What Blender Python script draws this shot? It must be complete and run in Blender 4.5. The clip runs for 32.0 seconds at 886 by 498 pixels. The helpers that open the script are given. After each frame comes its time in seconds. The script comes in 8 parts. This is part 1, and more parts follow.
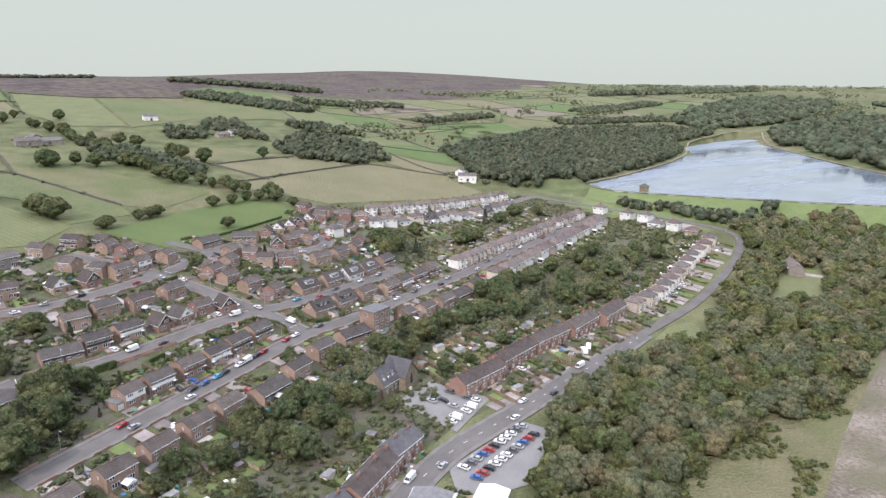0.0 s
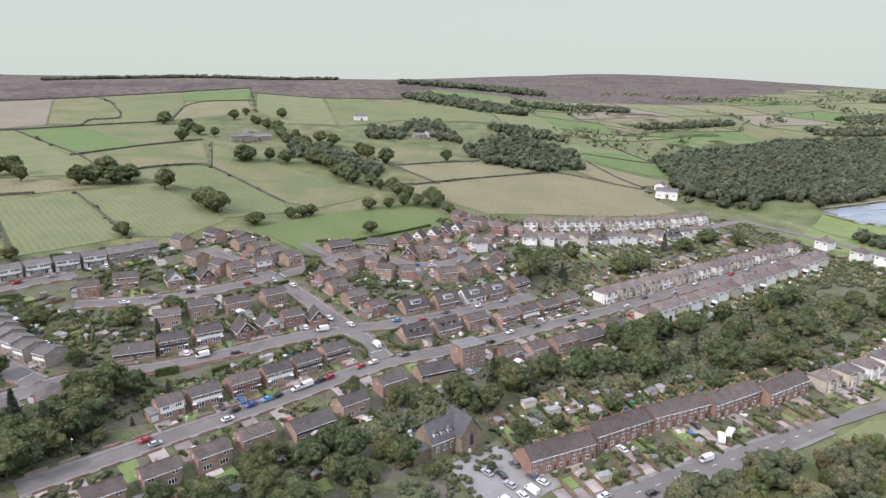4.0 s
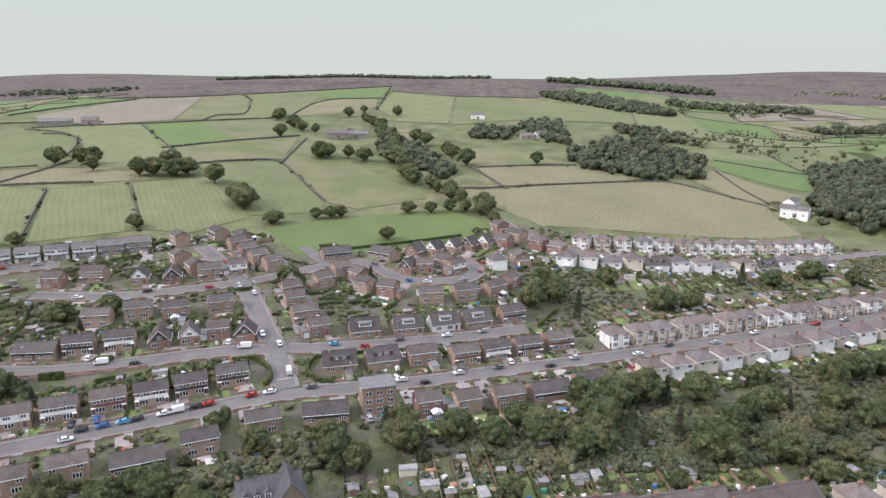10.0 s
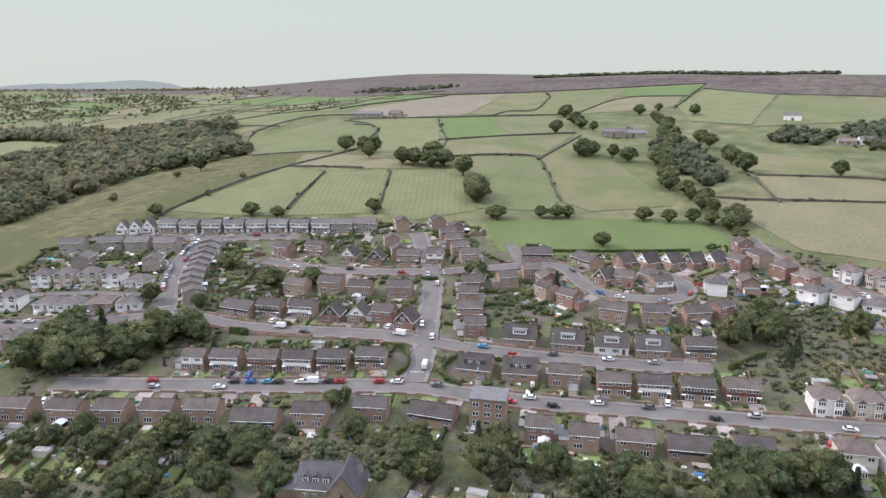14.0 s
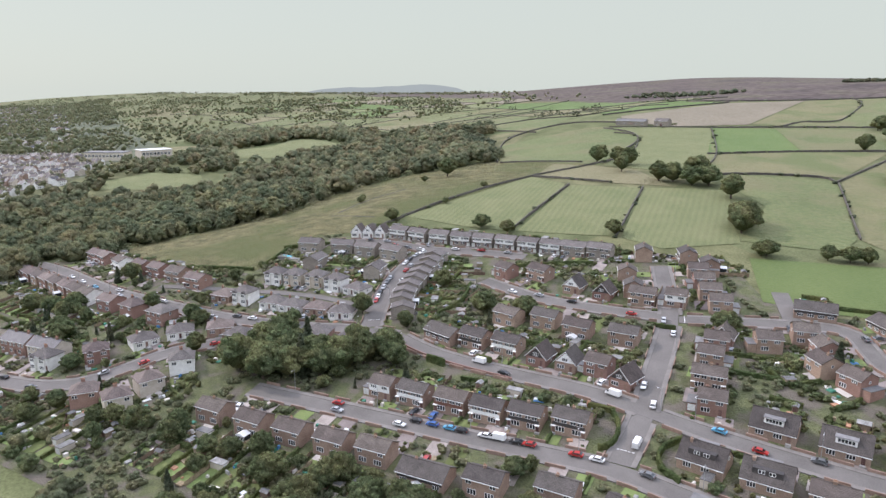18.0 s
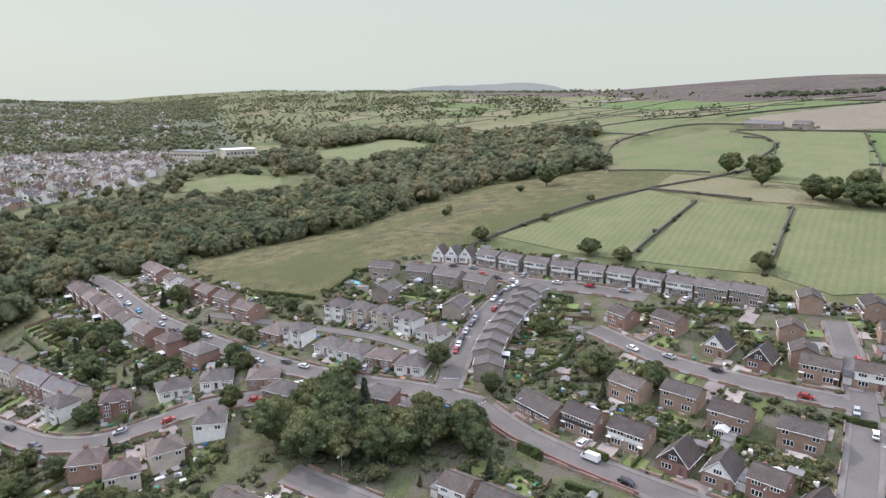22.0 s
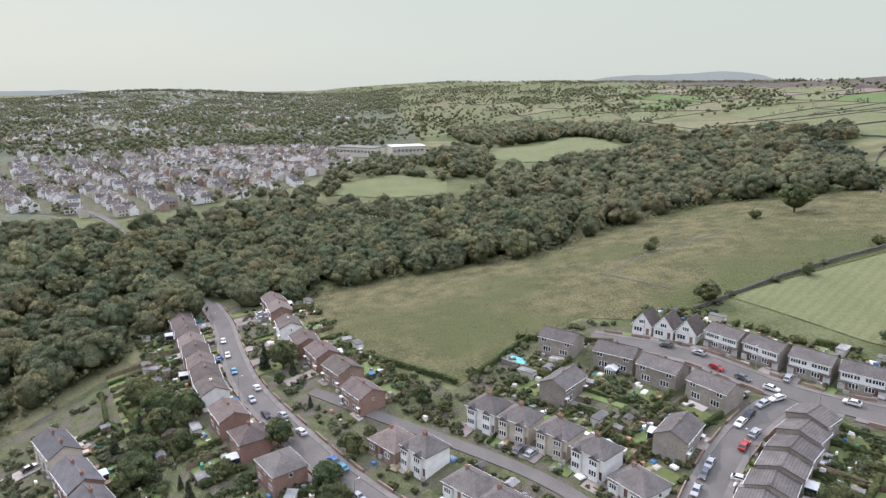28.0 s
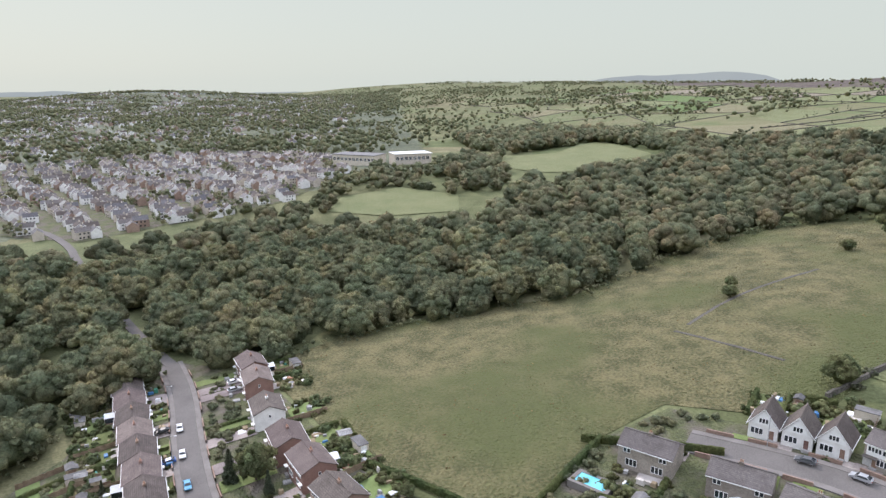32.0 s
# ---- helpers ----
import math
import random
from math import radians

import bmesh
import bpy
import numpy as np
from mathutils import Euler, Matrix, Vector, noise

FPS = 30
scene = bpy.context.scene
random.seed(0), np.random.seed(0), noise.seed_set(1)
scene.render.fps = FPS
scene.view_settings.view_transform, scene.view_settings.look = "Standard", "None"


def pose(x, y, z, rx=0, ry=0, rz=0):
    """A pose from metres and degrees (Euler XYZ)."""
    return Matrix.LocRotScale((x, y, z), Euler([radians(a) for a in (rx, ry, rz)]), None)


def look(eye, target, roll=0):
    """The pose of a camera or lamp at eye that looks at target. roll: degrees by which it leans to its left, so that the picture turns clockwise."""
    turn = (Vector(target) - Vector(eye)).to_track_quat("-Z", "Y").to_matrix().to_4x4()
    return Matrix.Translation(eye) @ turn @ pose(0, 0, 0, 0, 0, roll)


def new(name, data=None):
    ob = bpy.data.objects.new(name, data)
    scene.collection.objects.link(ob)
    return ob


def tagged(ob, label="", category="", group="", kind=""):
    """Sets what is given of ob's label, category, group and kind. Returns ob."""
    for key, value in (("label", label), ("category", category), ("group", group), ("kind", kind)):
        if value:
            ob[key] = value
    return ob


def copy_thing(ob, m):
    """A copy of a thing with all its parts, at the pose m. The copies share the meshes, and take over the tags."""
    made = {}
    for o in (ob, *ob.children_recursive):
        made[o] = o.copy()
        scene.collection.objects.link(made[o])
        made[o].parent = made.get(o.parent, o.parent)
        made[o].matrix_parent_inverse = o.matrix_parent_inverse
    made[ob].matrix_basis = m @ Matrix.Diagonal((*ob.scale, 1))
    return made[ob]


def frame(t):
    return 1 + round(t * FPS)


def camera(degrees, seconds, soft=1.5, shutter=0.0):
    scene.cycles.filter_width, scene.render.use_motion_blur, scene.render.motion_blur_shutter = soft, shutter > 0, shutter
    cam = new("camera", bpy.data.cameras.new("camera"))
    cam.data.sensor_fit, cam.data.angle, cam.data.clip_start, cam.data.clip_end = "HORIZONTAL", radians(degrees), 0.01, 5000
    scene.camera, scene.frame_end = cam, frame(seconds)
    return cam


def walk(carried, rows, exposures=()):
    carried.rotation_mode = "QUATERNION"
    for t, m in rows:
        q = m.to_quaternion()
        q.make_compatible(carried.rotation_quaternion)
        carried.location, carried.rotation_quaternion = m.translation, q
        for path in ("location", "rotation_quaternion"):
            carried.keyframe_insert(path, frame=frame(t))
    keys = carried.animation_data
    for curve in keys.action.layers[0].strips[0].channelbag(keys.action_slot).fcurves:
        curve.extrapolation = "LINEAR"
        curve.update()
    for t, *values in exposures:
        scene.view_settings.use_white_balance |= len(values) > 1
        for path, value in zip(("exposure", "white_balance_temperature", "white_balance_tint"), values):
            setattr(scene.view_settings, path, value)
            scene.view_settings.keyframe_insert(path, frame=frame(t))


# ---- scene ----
cam = camera(66.30, 32.0, 1.4)
PATH = [
    (0.0, pose(-164.11, -47.77, 106.51, 76.09, 0.05, -35.79)),
    (0.5, pose(-154.28, -46.87, 106.33, 76.14, 0.01, -32.74)),
    (1.0, pose(-144.44, -45.52, 106.18, 76.17, 0.03, -29.64)),
    (1.5, pose(-134.67, -43.77, 105.81, 76.19, -0.01, -26.48)),
    (2.0, pose(-125.15, -41.59, 105.64, 76.22, -0.05, -23.57)),
    (2.5, pose(-115.93, -39.04, 105.49, 76.23, -0.12, -20.90)),
    (4.5, pose(-80.24, -26.87, 104.19, 76.42, -0.15, -12.96)),
    (5.0, pose(-70.93, -24.51, 104.19, 76.43, -0.15, -10.73)),
    (5.5, pose(-62.01, -22.31, 103.93, 76.45, -0.09, -8.00)),
    (6.0, pose(-52.75, -19.97, 103.47, 76.47, -0.16, -5.06)),
    (6.5, pose(-43.68, -17.23, 102.91, 76.46, -0.18, -3.56)),
    (7.0, pose(-34.46, -14.15, 102.20, 76.46, -0.19, -2.87)),
    (7.5, pose(-25.63, -10.75, 101.52, 76.46, -0.15, -2.18)),
    (8.0, pose(-16.80, -7.24, 100.92, 76.45, -0.18, -1.57)),
    (8.5, pose(-8.44, -3.68, 100.44, 76.43, -0.13, -0.89)),
    (9.0, pose(-0.00, 0.00, 100.00, 76.44, -0.10, 0.03)),
    (9.5, pose(7.96, 3.66, 99.56, 76.46, -0.02, 1.01)),
    (10.0, pose(16.14, 7.44, 99.17, 76.49, 0.03, 1.89)),
    (10.5, pose(23.78, 10.98, 98.85, 76.50, 0.11, 2.60)),
    (11.0, pose(31.71, 14.75, 98.54, 76.51, 0.16, 3.30)),
    (11.5, pose(39.29, 18.57, 98.12, 76.54, 0.27, 4.00)),
    (12.0, pose(46.86, 22.60, 97.87, 76.55, 0.30, 4.70)),
    (12.5, pose(53.69, 26.58, 97.51, 76.53, 0.33, 9.76)),
    (13.0, pose(60.94, 31.19, 97.10, 76.47, 0.22, 18.25)),
    (13.5, pose(67.17, 35.83, 96.74, 76.44, 0.25, 25.32)),
    (14.0, pose(72.25, 41.08, 96.17, 76.48, 0.16, 30.01)),
    (14.5, pose(75.47, 46.40, 95.89, 76.57, 0.13, 34.37)),
    (15.0, pose(76.93, 51.77, 95.83, 76.70, 0.00, 39.27)),
    (15.5, pose(77.09, 57.32, 95.80, 76.81, -0.05, 44.31)),
    (17.5, pose(64.40, 78.00, 97.25, 76.78, -0.14, 52.05)),
    (18.0, pose(59.01, 83.29, 97.07, 76.83, -0.06, 52.61)),
    (18.5, pose(53.06, 88.56, 96.82, 76.85, -0.12, 53.47)),
    (19.0, pose(46.60, 93.56, 96.70, 76.93, -0.14, 54.50)),
    (19.5, pose(40.12, 98.48, 96.74, 76.90, -0.14, 55.48)),
    (20.0, pose(33.49, 103.17, 96.81, 76.83, -0.13, 56.44)),
    (20.5, pose(26.81, 107.63, 96.68, 76.79, -0.08, 57.26)),
    (21.0, pose(19.79, 111.99, 96.46, 76.77, -0.05, 57.98)),
    (21.5, pose(12.60, 116.22, 96.17, 76.71, 0.00, 59.10)),
    (22.0, pose(5.34, 120.33, 96.11, 76.69, -0.09, 60.54)),
    (22.5, pose(-1.98, 124.51, 96.09, 76.61, -0.11, 61.96)),
    (23.0, pose(-9.56, 128.95, 96.10, 76.47, -0.11, 63.72)),
    (23.5, pose(-17.04, 133.58, 96.22, 76.30, -0.11, 65.81)),
    (24.0, pose(-24.73, 137.97, 95.94, 76.28, -0.23, 67.60)),
    (24.5, pose(-32.94, 142.27, 95.57, 76.19, -0.07, 69.16)),
    (25.0, pose(-40.93, 145.93, 95.20, 76.18, -0.12, 70.66)),
    (25.5, pose(-48.33, 148.89, 95.05, 76.17, -0.14, 72.14)),
    (26.0, pose(-55.69, 151.66, 95.30, 76.09, -0.06, 73.71)),
    (26.5, pose(-62.62, 154.23, 95.64, 76.01, -0.07, 75.20)),
    (28.5, pose(-94.30, 161.33, 95.76, 75.93, 0.19, 75.69)),
    (29.0, pose(-103.01, 162.50, 95.73, 75.91, 0.24, 75.63)),
    (29.5, pose(-111.20, 163.71, 95.51, 75.90, 0.23, 75.66)),
    (30.0, pose(-119.56, 164.58, 95.41, 75.93, 0.24, 75.63)),
    (30.5, pose(-127.61, 165.43, 95.36, 75.89, 0.26, 75.61)),
    (31.0, pose(-135.93, 166.20, 95.30, 75.97, 0.28, 75.55)),
    (31.5, pose(-143.80, 166.88, 95.31, 75.96, 0.27, 75.51)),
    (32.0, pose(-152.26, 167.52, 95.36, 75.99, 0.24, 75.46)),
]
walk(cam, PATH, [(0, 0.0, 6400, 20), (32, 0.0, 6400, 20)])

# ---- world, sun ----
SUN = Vector((-0.90, -0.42, 0.0)).normalized()
ELEV = radians(37)
world = bpy.data.worlds.new("hazy_sky")
scene.world = world
world.use_nodes = True
wn, wl = world.node_tree.nodes, world.node_tree.links
wn.clear()
sky = wn.new("ShaderNodeTexSky")
sky.sky_type, sky.sun_disc = "NISHITA", False
sky.sun_elevation, sky.sun_rotation = ELEV, math.atan2(SUN.x, SUN.y)
sky.air_density, sky.dust_density, sky.ozone_density, sky.altitude = 1.0, 2.0, 1.0, 150
veil = wn.new("ShaderNodeMix")
veil.data_type = "RGBA"
veil.inputs[0].default_value = 0.93
# thin high cloud: grey-white low down, brighter and bluer overhead
coord, axes, rise = wn.new("ShaderNodeTexCoord"), wn.new("ShaderNodeSeparateXYZ"), wn.new("ShaderNodeMapRange")
rise.interpolation_type = "SMOOTHSTEP"
rise.inputs[1].default_value, rise.inputs[2].default_value = 0.13, 0.75
dome = wn.new("ShaderNodeMix")
dome.data_type = "RGBA"
dome.inputs[6].default_value, dome.inputs[7].default_value = (5.65, 6.45, 5.75, 1), (17.2, 19.3, 22.4, 1)
bg = wn.new("ShaderNodeBackground")
bg.inputs[1].default_value = 0.115
out = wn.new("ShaderNodeOutputWorld")
wl.new(coord.outputs["Generated"], axes.inputs[0])
wl.new(axes.outputs[2], rise.inputs[0])
wl.new(rise.outputs[0], dome.inputs[0])
wl.new(sky.outputs[0], veil.inputs[6])
wl.new(dome.outputs[2], veil.inputs[7])
wl.new(veil.outputs[2], bg.inputs[0])
wl.new(bg.outputs[0], out.inputs[0])
sun = new("sun", bpy.data.lights.new("sun", "SUN"))
sun.data.energy, sun.data.angle, sun.data.color = 2.75, radians(1.5), (1.0, 0.945, 0.88)
sun.matrix_world = look((0, 0, 0), -(SUN * math.cos(ELEV) + Vector((0, 0, math.sin(ELEV)))))

# ---- materials ----
def material(name, dark, light, scale=1.0, rough=0.85, bump=0.2, fine=9.0, vary=0.0, metal=0.0, island=0.0, spec=0.3, contrast=1.0, third=None, third_scale=0.02):
    """A two-scale noise surface: dark and light tints, fine grain, relief, and a shade of its own for each object or island."""
    m = bpy.data.materials.new(name)
    m.use_nodes = True
    n, l = m.node_tree.nodes, m.node_tree.links
    p = n["Principled BSDF"]
    geo = n.new("ShaderNodeNewGeometry")
    a, b = n.new("ShaderNodeTexNoise"), n.new("ShaderNodeTexNoise")
    a.inputs["Scale"].default_value, b.inputs["Scale"].default_value = scale, scale * fine
    a.inputs["Detail"].default_value, b.inputs["Detail"].default_value = 6, 4
    add = n.new("ShaderNodeMath")
    add.operation = "ADD"
    l.new(geo.outputs["Position"], a.inputs["Vector"])
    l.new(geo.outputs["Position"], b.inputs["Vector"])
    l.new(a.outputs["Fac"], add.inputs[0])
    l.new(b.outputs["Fac"], add.inputs[1])
    r = n.new("ShaderNodeMapRange")
    r.inputs[1].default_value, r.inputs[2].default_value = 1.0 - 0.28 / contrast, 1.0 + 0.28 / contrast
    l.new(add.outputs[0], r.inputs[0])
    mix = n.new("ShaderNodeMix")
    mix.data_type = "RGBA"
    mix.inputs[6].default_value, mix.inputs[7].default_value = (*dark, 1), (*light, 1)
    l.new(r.outputs[0], mix.inputs[0])
    colour = mix.outputs[2]
    if third:
        c = n.new("ShaderNodeTexNoise")
        c.inputs["Scale"].default_value, c.inputs["Detail"].default_value = third_scale, 5
        l.new(geo.outputs["Position"], c.inputs["Vector"])
        rr = n.new("ShaderNodeMapRange")
        rr.inputs[1].default_value, rr.inputs[2].default_value = 0.45, 0.62
        l.new(c.outputs["Fac"], rr.inputs[0])
        mm = n.new("ShaderNodeMix")
        mm.data_type = "RGBA"
        mm.inputs[7].default_value = (*third, 1)
        l.new(rr.outputs[0], mm.inputs[0])
        l.new(colour, mm.inputs[6])
        colour = mm.outputs[2]
    if vary or island:
        h = n.new("ShaderNodeHueSaturation")
        rnd = geo.outputs["Random Per Island"] if island else n.new("ShaderNodeObjectInfo").outputs["Random"]
        k = island or vary
        v, hu = n.new("ShaderNodeMapRange"), n.new("ShaderNodeMapRange")
        v.inputs[3].default_value, v.inputs[4].default_value = 1 - k, 1 + k
        hu.inputs[3].default_value, hu.inputs[4].default_value = 0.5 - k * 0.05, 0.5 + k * 0.05
        l.new(rnd, v.inputs[0])
        l.new(rnd, hu.inputs[0])
        l.new(v.outputs[0], h.inputs["Value"])
        l.new(hu.outputs[0], h.inputs["Hue"])
        l.new(colour, h.inputs["Color"])
        colour = h.outputs[0]
    l.new(colour, p.inputs["Base Color"])
    p.inputs["Roughness"].default_value, p.inputs["Metallic"].default_value = rough, metal
    p.inputs["Specular IOR Level"].default_value = spec
    if bump:
        bm_ = n.new("ShaderNodeBump")
        bm_.inputs["Strength"].default_value, bm_.inputs["Distance"].default_value = bump, 0.5 / scale
        l.new(add.outputs[0], bm_.inputs["Height"])
        l.new(bm_.outputs[0], p.inputs["Normal"])
    return m


def courses(name, brick, brick2, mortar, size=1.0, width=0.23, height=0.075, rough=0.9, vary=0.12, bump=0.4, offset=0.5):
    """Bricks, stone blocks or roof tiles in courses, in the object's own space, with stains and a shade of its own for each object."""
    m = material(name, brick, brick2, 0.35, rough, 0, 12, vary)
    n, l = m.node_tree.nodes, m.node_tree.links
    p = n["Principled BSDF"]
    old = p.inputs["Base Color"].links[0].from_socket
    tc = n.new("ShaderNodeTexCoord")
    sep, com = n.new("ShaderNodeSeparateXYZ"), n.new("ShaderNodeCombineXYZ")
    s = n.new("ShaderNodeMath")
    l.new(tc.outputs["Object"], sep.inputs[0])
    l.new(sep.outputs[0], s.inputs[0])
    l.new(sep.outputs[1], s.inputs[1])
    l.new(s.outputs[0], com.inputs[0])
    l.new(sep.outputs[2], com.inputs[1])
    t = n.new("ShaderNodeTexBrick")
    t.offset = offset
    t.inputs["Scale"].default_value = size
    t.inputs["Brick Width"].default_value, t.inputs["Row Height"].default_value = width, height
    t.inputs["Mortar Size"].default_value = height * 0.09
    t.inputs["Color1"].default_value, t.inputs["Color2"].default_value, t.inputs["Mortar"].default_value = (1, 1, 1, 1), (0.72, 0.72, 0.74, 1), (*mortar, 1)
    l.new(com.outputs[0], t.inputs["Vector"])
    mul = n.new("ShaderNodeMix")
    mul.data_type, mul.blend_type = "RGBA", "MULTIPLY"
    mul.inputs[0].default_value = 1
    l.new(old, mul.inputs[6])
    l.new(t.outputs["Color"], mul.inputs[7])
    l.new(mul.outputs[2], p.inputs["Base Color"])
    b = n.new("ShaderNodeBump")
    b.invert = True
    b.inputs["Strength"].default_value, b.inputs["Distance"].default_value = bump, 0.02
    l.new(t.outputs["Fac"], b.inputs["Height"])
    l.new(b.outputs[0], p.inputs["Normal"])
    return m


def leafy(name, dark, light, island=0.35, rough=0.85):
    m = material(name, dark, light, 0.45, rough, 0, 8, 0, 0, island, 0.08, 0.8, tuple(0.5 * (a + b) * k for a, b, k in zip(dark, light, (1.55, 1.3, 1.25))), 0.11)
    n, l = m.node_tree.nodes, m.node_tree.links
    p = n["Principled BSDF"]
    oi, hs, mr = n.new("ShaderNodeObjectInfo"), n.new("ShaderNodeHueSaturation"), n.new("ShaderNodeMapRange")
    mr.inputs[3].default_value, mr.inputs[4].default_value = 0.478, 0.508
    src = p.inputs["Base Color"].links[0].from_socket
    l.new(oi.outputs["Random"], mr.inputs[0])
    l.new(mr.outputs[0], hs.inputs["Hue"])
    l.new(src, hs.inputs["Color"])
    l.new(hs.outputs[0], p.inputs["Base Color"])
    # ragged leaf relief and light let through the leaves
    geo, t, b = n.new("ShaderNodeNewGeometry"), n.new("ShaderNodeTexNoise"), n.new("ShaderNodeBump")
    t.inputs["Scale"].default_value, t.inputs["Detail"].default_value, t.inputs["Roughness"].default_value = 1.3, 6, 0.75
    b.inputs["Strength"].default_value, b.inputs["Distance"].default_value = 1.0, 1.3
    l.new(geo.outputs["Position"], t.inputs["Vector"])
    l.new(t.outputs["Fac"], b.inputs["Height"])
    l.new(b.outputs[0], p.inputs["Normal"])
    # shade in the gaps between leaves, painted into the colour by the same noise
    gap_shade, leaf_mix = n.new("ShaderNodeMapRange"), n.new("ShaderNodeMix")
    gap_shade.inputs[1].default_value, gap_shade.inputs[2].default_value, gap_shade.inputs[3].default_value, gap_shade.inputs[4].default_value = 0.34, 0.64, 0.72, 1.9
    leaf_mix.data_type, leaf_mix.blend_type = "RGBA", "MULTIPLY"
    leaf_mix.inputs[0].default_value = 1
    l.new(t.outputs["Fac"], gap_shade.inputs[0])
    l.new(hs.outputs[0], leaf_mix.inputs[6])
    l.new(gap_shade.outputs[0], leaf_mix.inputs[7])
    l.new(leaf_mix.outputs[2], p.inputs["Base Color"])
    tr, mx = n.new("ShaderNodeBsdfTranslucent"), n.new("ShaderNodeMixShader")
    mx.inputs[0].default_value = 0.42
    l.new(leaf_mix.outputs[2], tr.inputs["Color"])
    l.new(p.outputs[0], mx.inputs[1])
    l.new(tr.outputs[0], mx.inputs[2])
    l.new(mx.outputs[0], n["Material Output"].inputs["Surface"])
    return m


BRICK_BUFF = courses("buff_brown_brick", (0.262, 0.178, 0.132), (0.40, 0.29, 0.225), (0.85, 0.85, 0.83))
BRICK_RED = courses("red_brick", (0.24, 0.14, 0.11), (0.335, 0.21, 0.17), (0.85, 0.85, 0.83))
STONE = courses("pale_stone_blocks", (0.24, 0.208, 0.175), (0.38, 0.335, 0.285), (0.75, 0.75, 0.73), 1, 0.45, 0.2)
CHAPEL_STONE = courses("dark_sandstone", (0.15, 0.12, 0.085), (0.30, 0.24, 0.17), (0.75, 0.75, 0.73), 1, 0.5, 0.25)
RENDER_WHITE = material("white_render", (0.58, 0.57, 0.54), (0.78, 0.77, 0.74), 0.6, 0.9, 0.1, 14, 0.06)
RENDER_CREAM = material("cream_pebbledash", (0.42, 0.37, 0.30), (0.58, 0.52, 0.44), 0.6, 0.95, 0.3, 14, 0.16)
PANEL_WHITE = material("white_boarding", (0.68, 0.68, 0.66), (0.8, 0.8, 0.78), 0.8, 0.5, 0.05, 10)
PANEL_ROSE = material("red_tile_hanging", (0.13, 0.06, 0.045), (0.2, 0.1, 0.075), 1.0, 0.8, 0.2, 10, 0.2)
PANEL_DARK = material("dark_tile_hanging", (0.035, 0.032, 0.032), (0.075, 0.068, 0.065), 1.0, 0.7, 0.2, 10)
TILE_BROWN = courses("brown_concrete_tiles", (0.085, 0.068, 0.059), (0.158, 0.13, 0.113), (0.45, 0.45, 0.45), 1, 0.33, 0.2, 0.85, 0.22, 0.8)
TILE_DARK = courses("dark_brown_grey_tiles", (0.068, 0.058, 0.052), (0.125, 0.109, 0.099), (0.45, 0.45, 0.45), 1, 0.33, 0.2, 0.85, 0.18, 0.8)
TILE_GREY = courses("weathered_grey_tiles", (0.118, 0.104, 0.096), (0.2, 0.178, 0.165), (0.5, 0.5, 0.5), 1, 0.33, 0.2, 0.85, 0.15, 0.8)
TILE_ROSE = courses("rosemary_tiles", (0.128, 0.098, 0.087), (0.222, 0.176, 0.158), (0.5, 0.5, 0.5), 1, 0.25, 0.16, 0.85, 0.22, 0.8)
SLATE = courses("slate", (0.085, 0.08, 0.084), (0.15, 0.143, 0.147), (0.5, 0.5, 0.5), 1, 0.4, 0.25, 0.6, 0.15, 0.6)
FRAME_WHITE = material("white_plastic_frame", (0.70, 0.70, 0.69), (0.8, 0.8, 0.79), 1.0, 0.35, 0, 5)
DOOR_PAINT = material("painted_door", (0.10, 0.05, 0.04), (0.2, 0.12, 0.1), 0.7, 0.45, 0, 6, 0.6)
GARAGE_DOOR = material("garage_door_paint", (0.45, 0.45, 0.43), (0.7, 0.7, 0.68), 0.5, 0.5, 0.1, 6, 0.3)
CHIMNEY = BRICK_RED
POT = material("clay_pot", (0.28, 0.14, 0.08), (0.42, 0.24, 0.15), 3, 0.9, 0.1)
LEAD = material("grey_felt", (0.115, 0.112, 0.112), (0.2, 0.196, 0.194), 0.6, 0.8, 0.1, 8, 0.2)
GLASS = material("window_glass", (0.02, 0.024, 0.028), (0.04, 0.045, 0.05), 0.3, 0.08, 0, 5, 0.4, 0, 0, 0.6)
ASPHALT = material("worn_asphalt", (0.106, 0.098, 0.09), (0.168, 0.155, 0.144), 0.12, 0.95, 0.05, 30, 0, 0, 0, 0.15, 0.9)
FOOTWAY = material("footway_flags", (0.128, 0.116, 0.105), (0.205, 0.19, 0.174), 0.3, 0.9, 0.05, 20)
KERB = material("concrete_kerb", (0.26, 0.25, 0.235), (0.38, 0.37, 0.35), 0.5, 0.9, 0.05, 20)
PAINT = material("road_paint", (0.55, 0.55, 0.53), (0.75, 0.75, 0.73), 1.5, 0.7, 0, 10)
DRIVE = material("drive_slabs", (0.18, 0.15, 0.135), (0.33, 0.285, 0.26), 0.25, 0.9, 0.1, 16, 0.3)
LAWN = material("mown_lawn", (0.105, 0.14, 0.046), (0.168, 0.2, 0.074), 0.3, 0.95, 0.3, 20, 0.3)
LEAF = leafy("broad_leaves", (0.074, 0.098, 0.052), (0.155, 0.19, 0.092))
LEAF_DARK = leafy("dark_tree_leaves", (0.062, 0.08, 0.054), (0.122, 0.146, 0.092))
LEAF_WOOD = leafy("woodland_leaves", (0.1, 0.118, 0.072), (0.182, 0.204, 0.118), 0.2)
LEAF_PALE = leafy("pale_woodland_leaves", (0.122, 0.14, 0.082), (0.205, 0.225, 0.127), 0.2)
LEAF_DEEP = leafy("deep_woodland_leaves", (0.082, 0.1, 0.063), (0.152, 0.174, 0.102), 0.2)
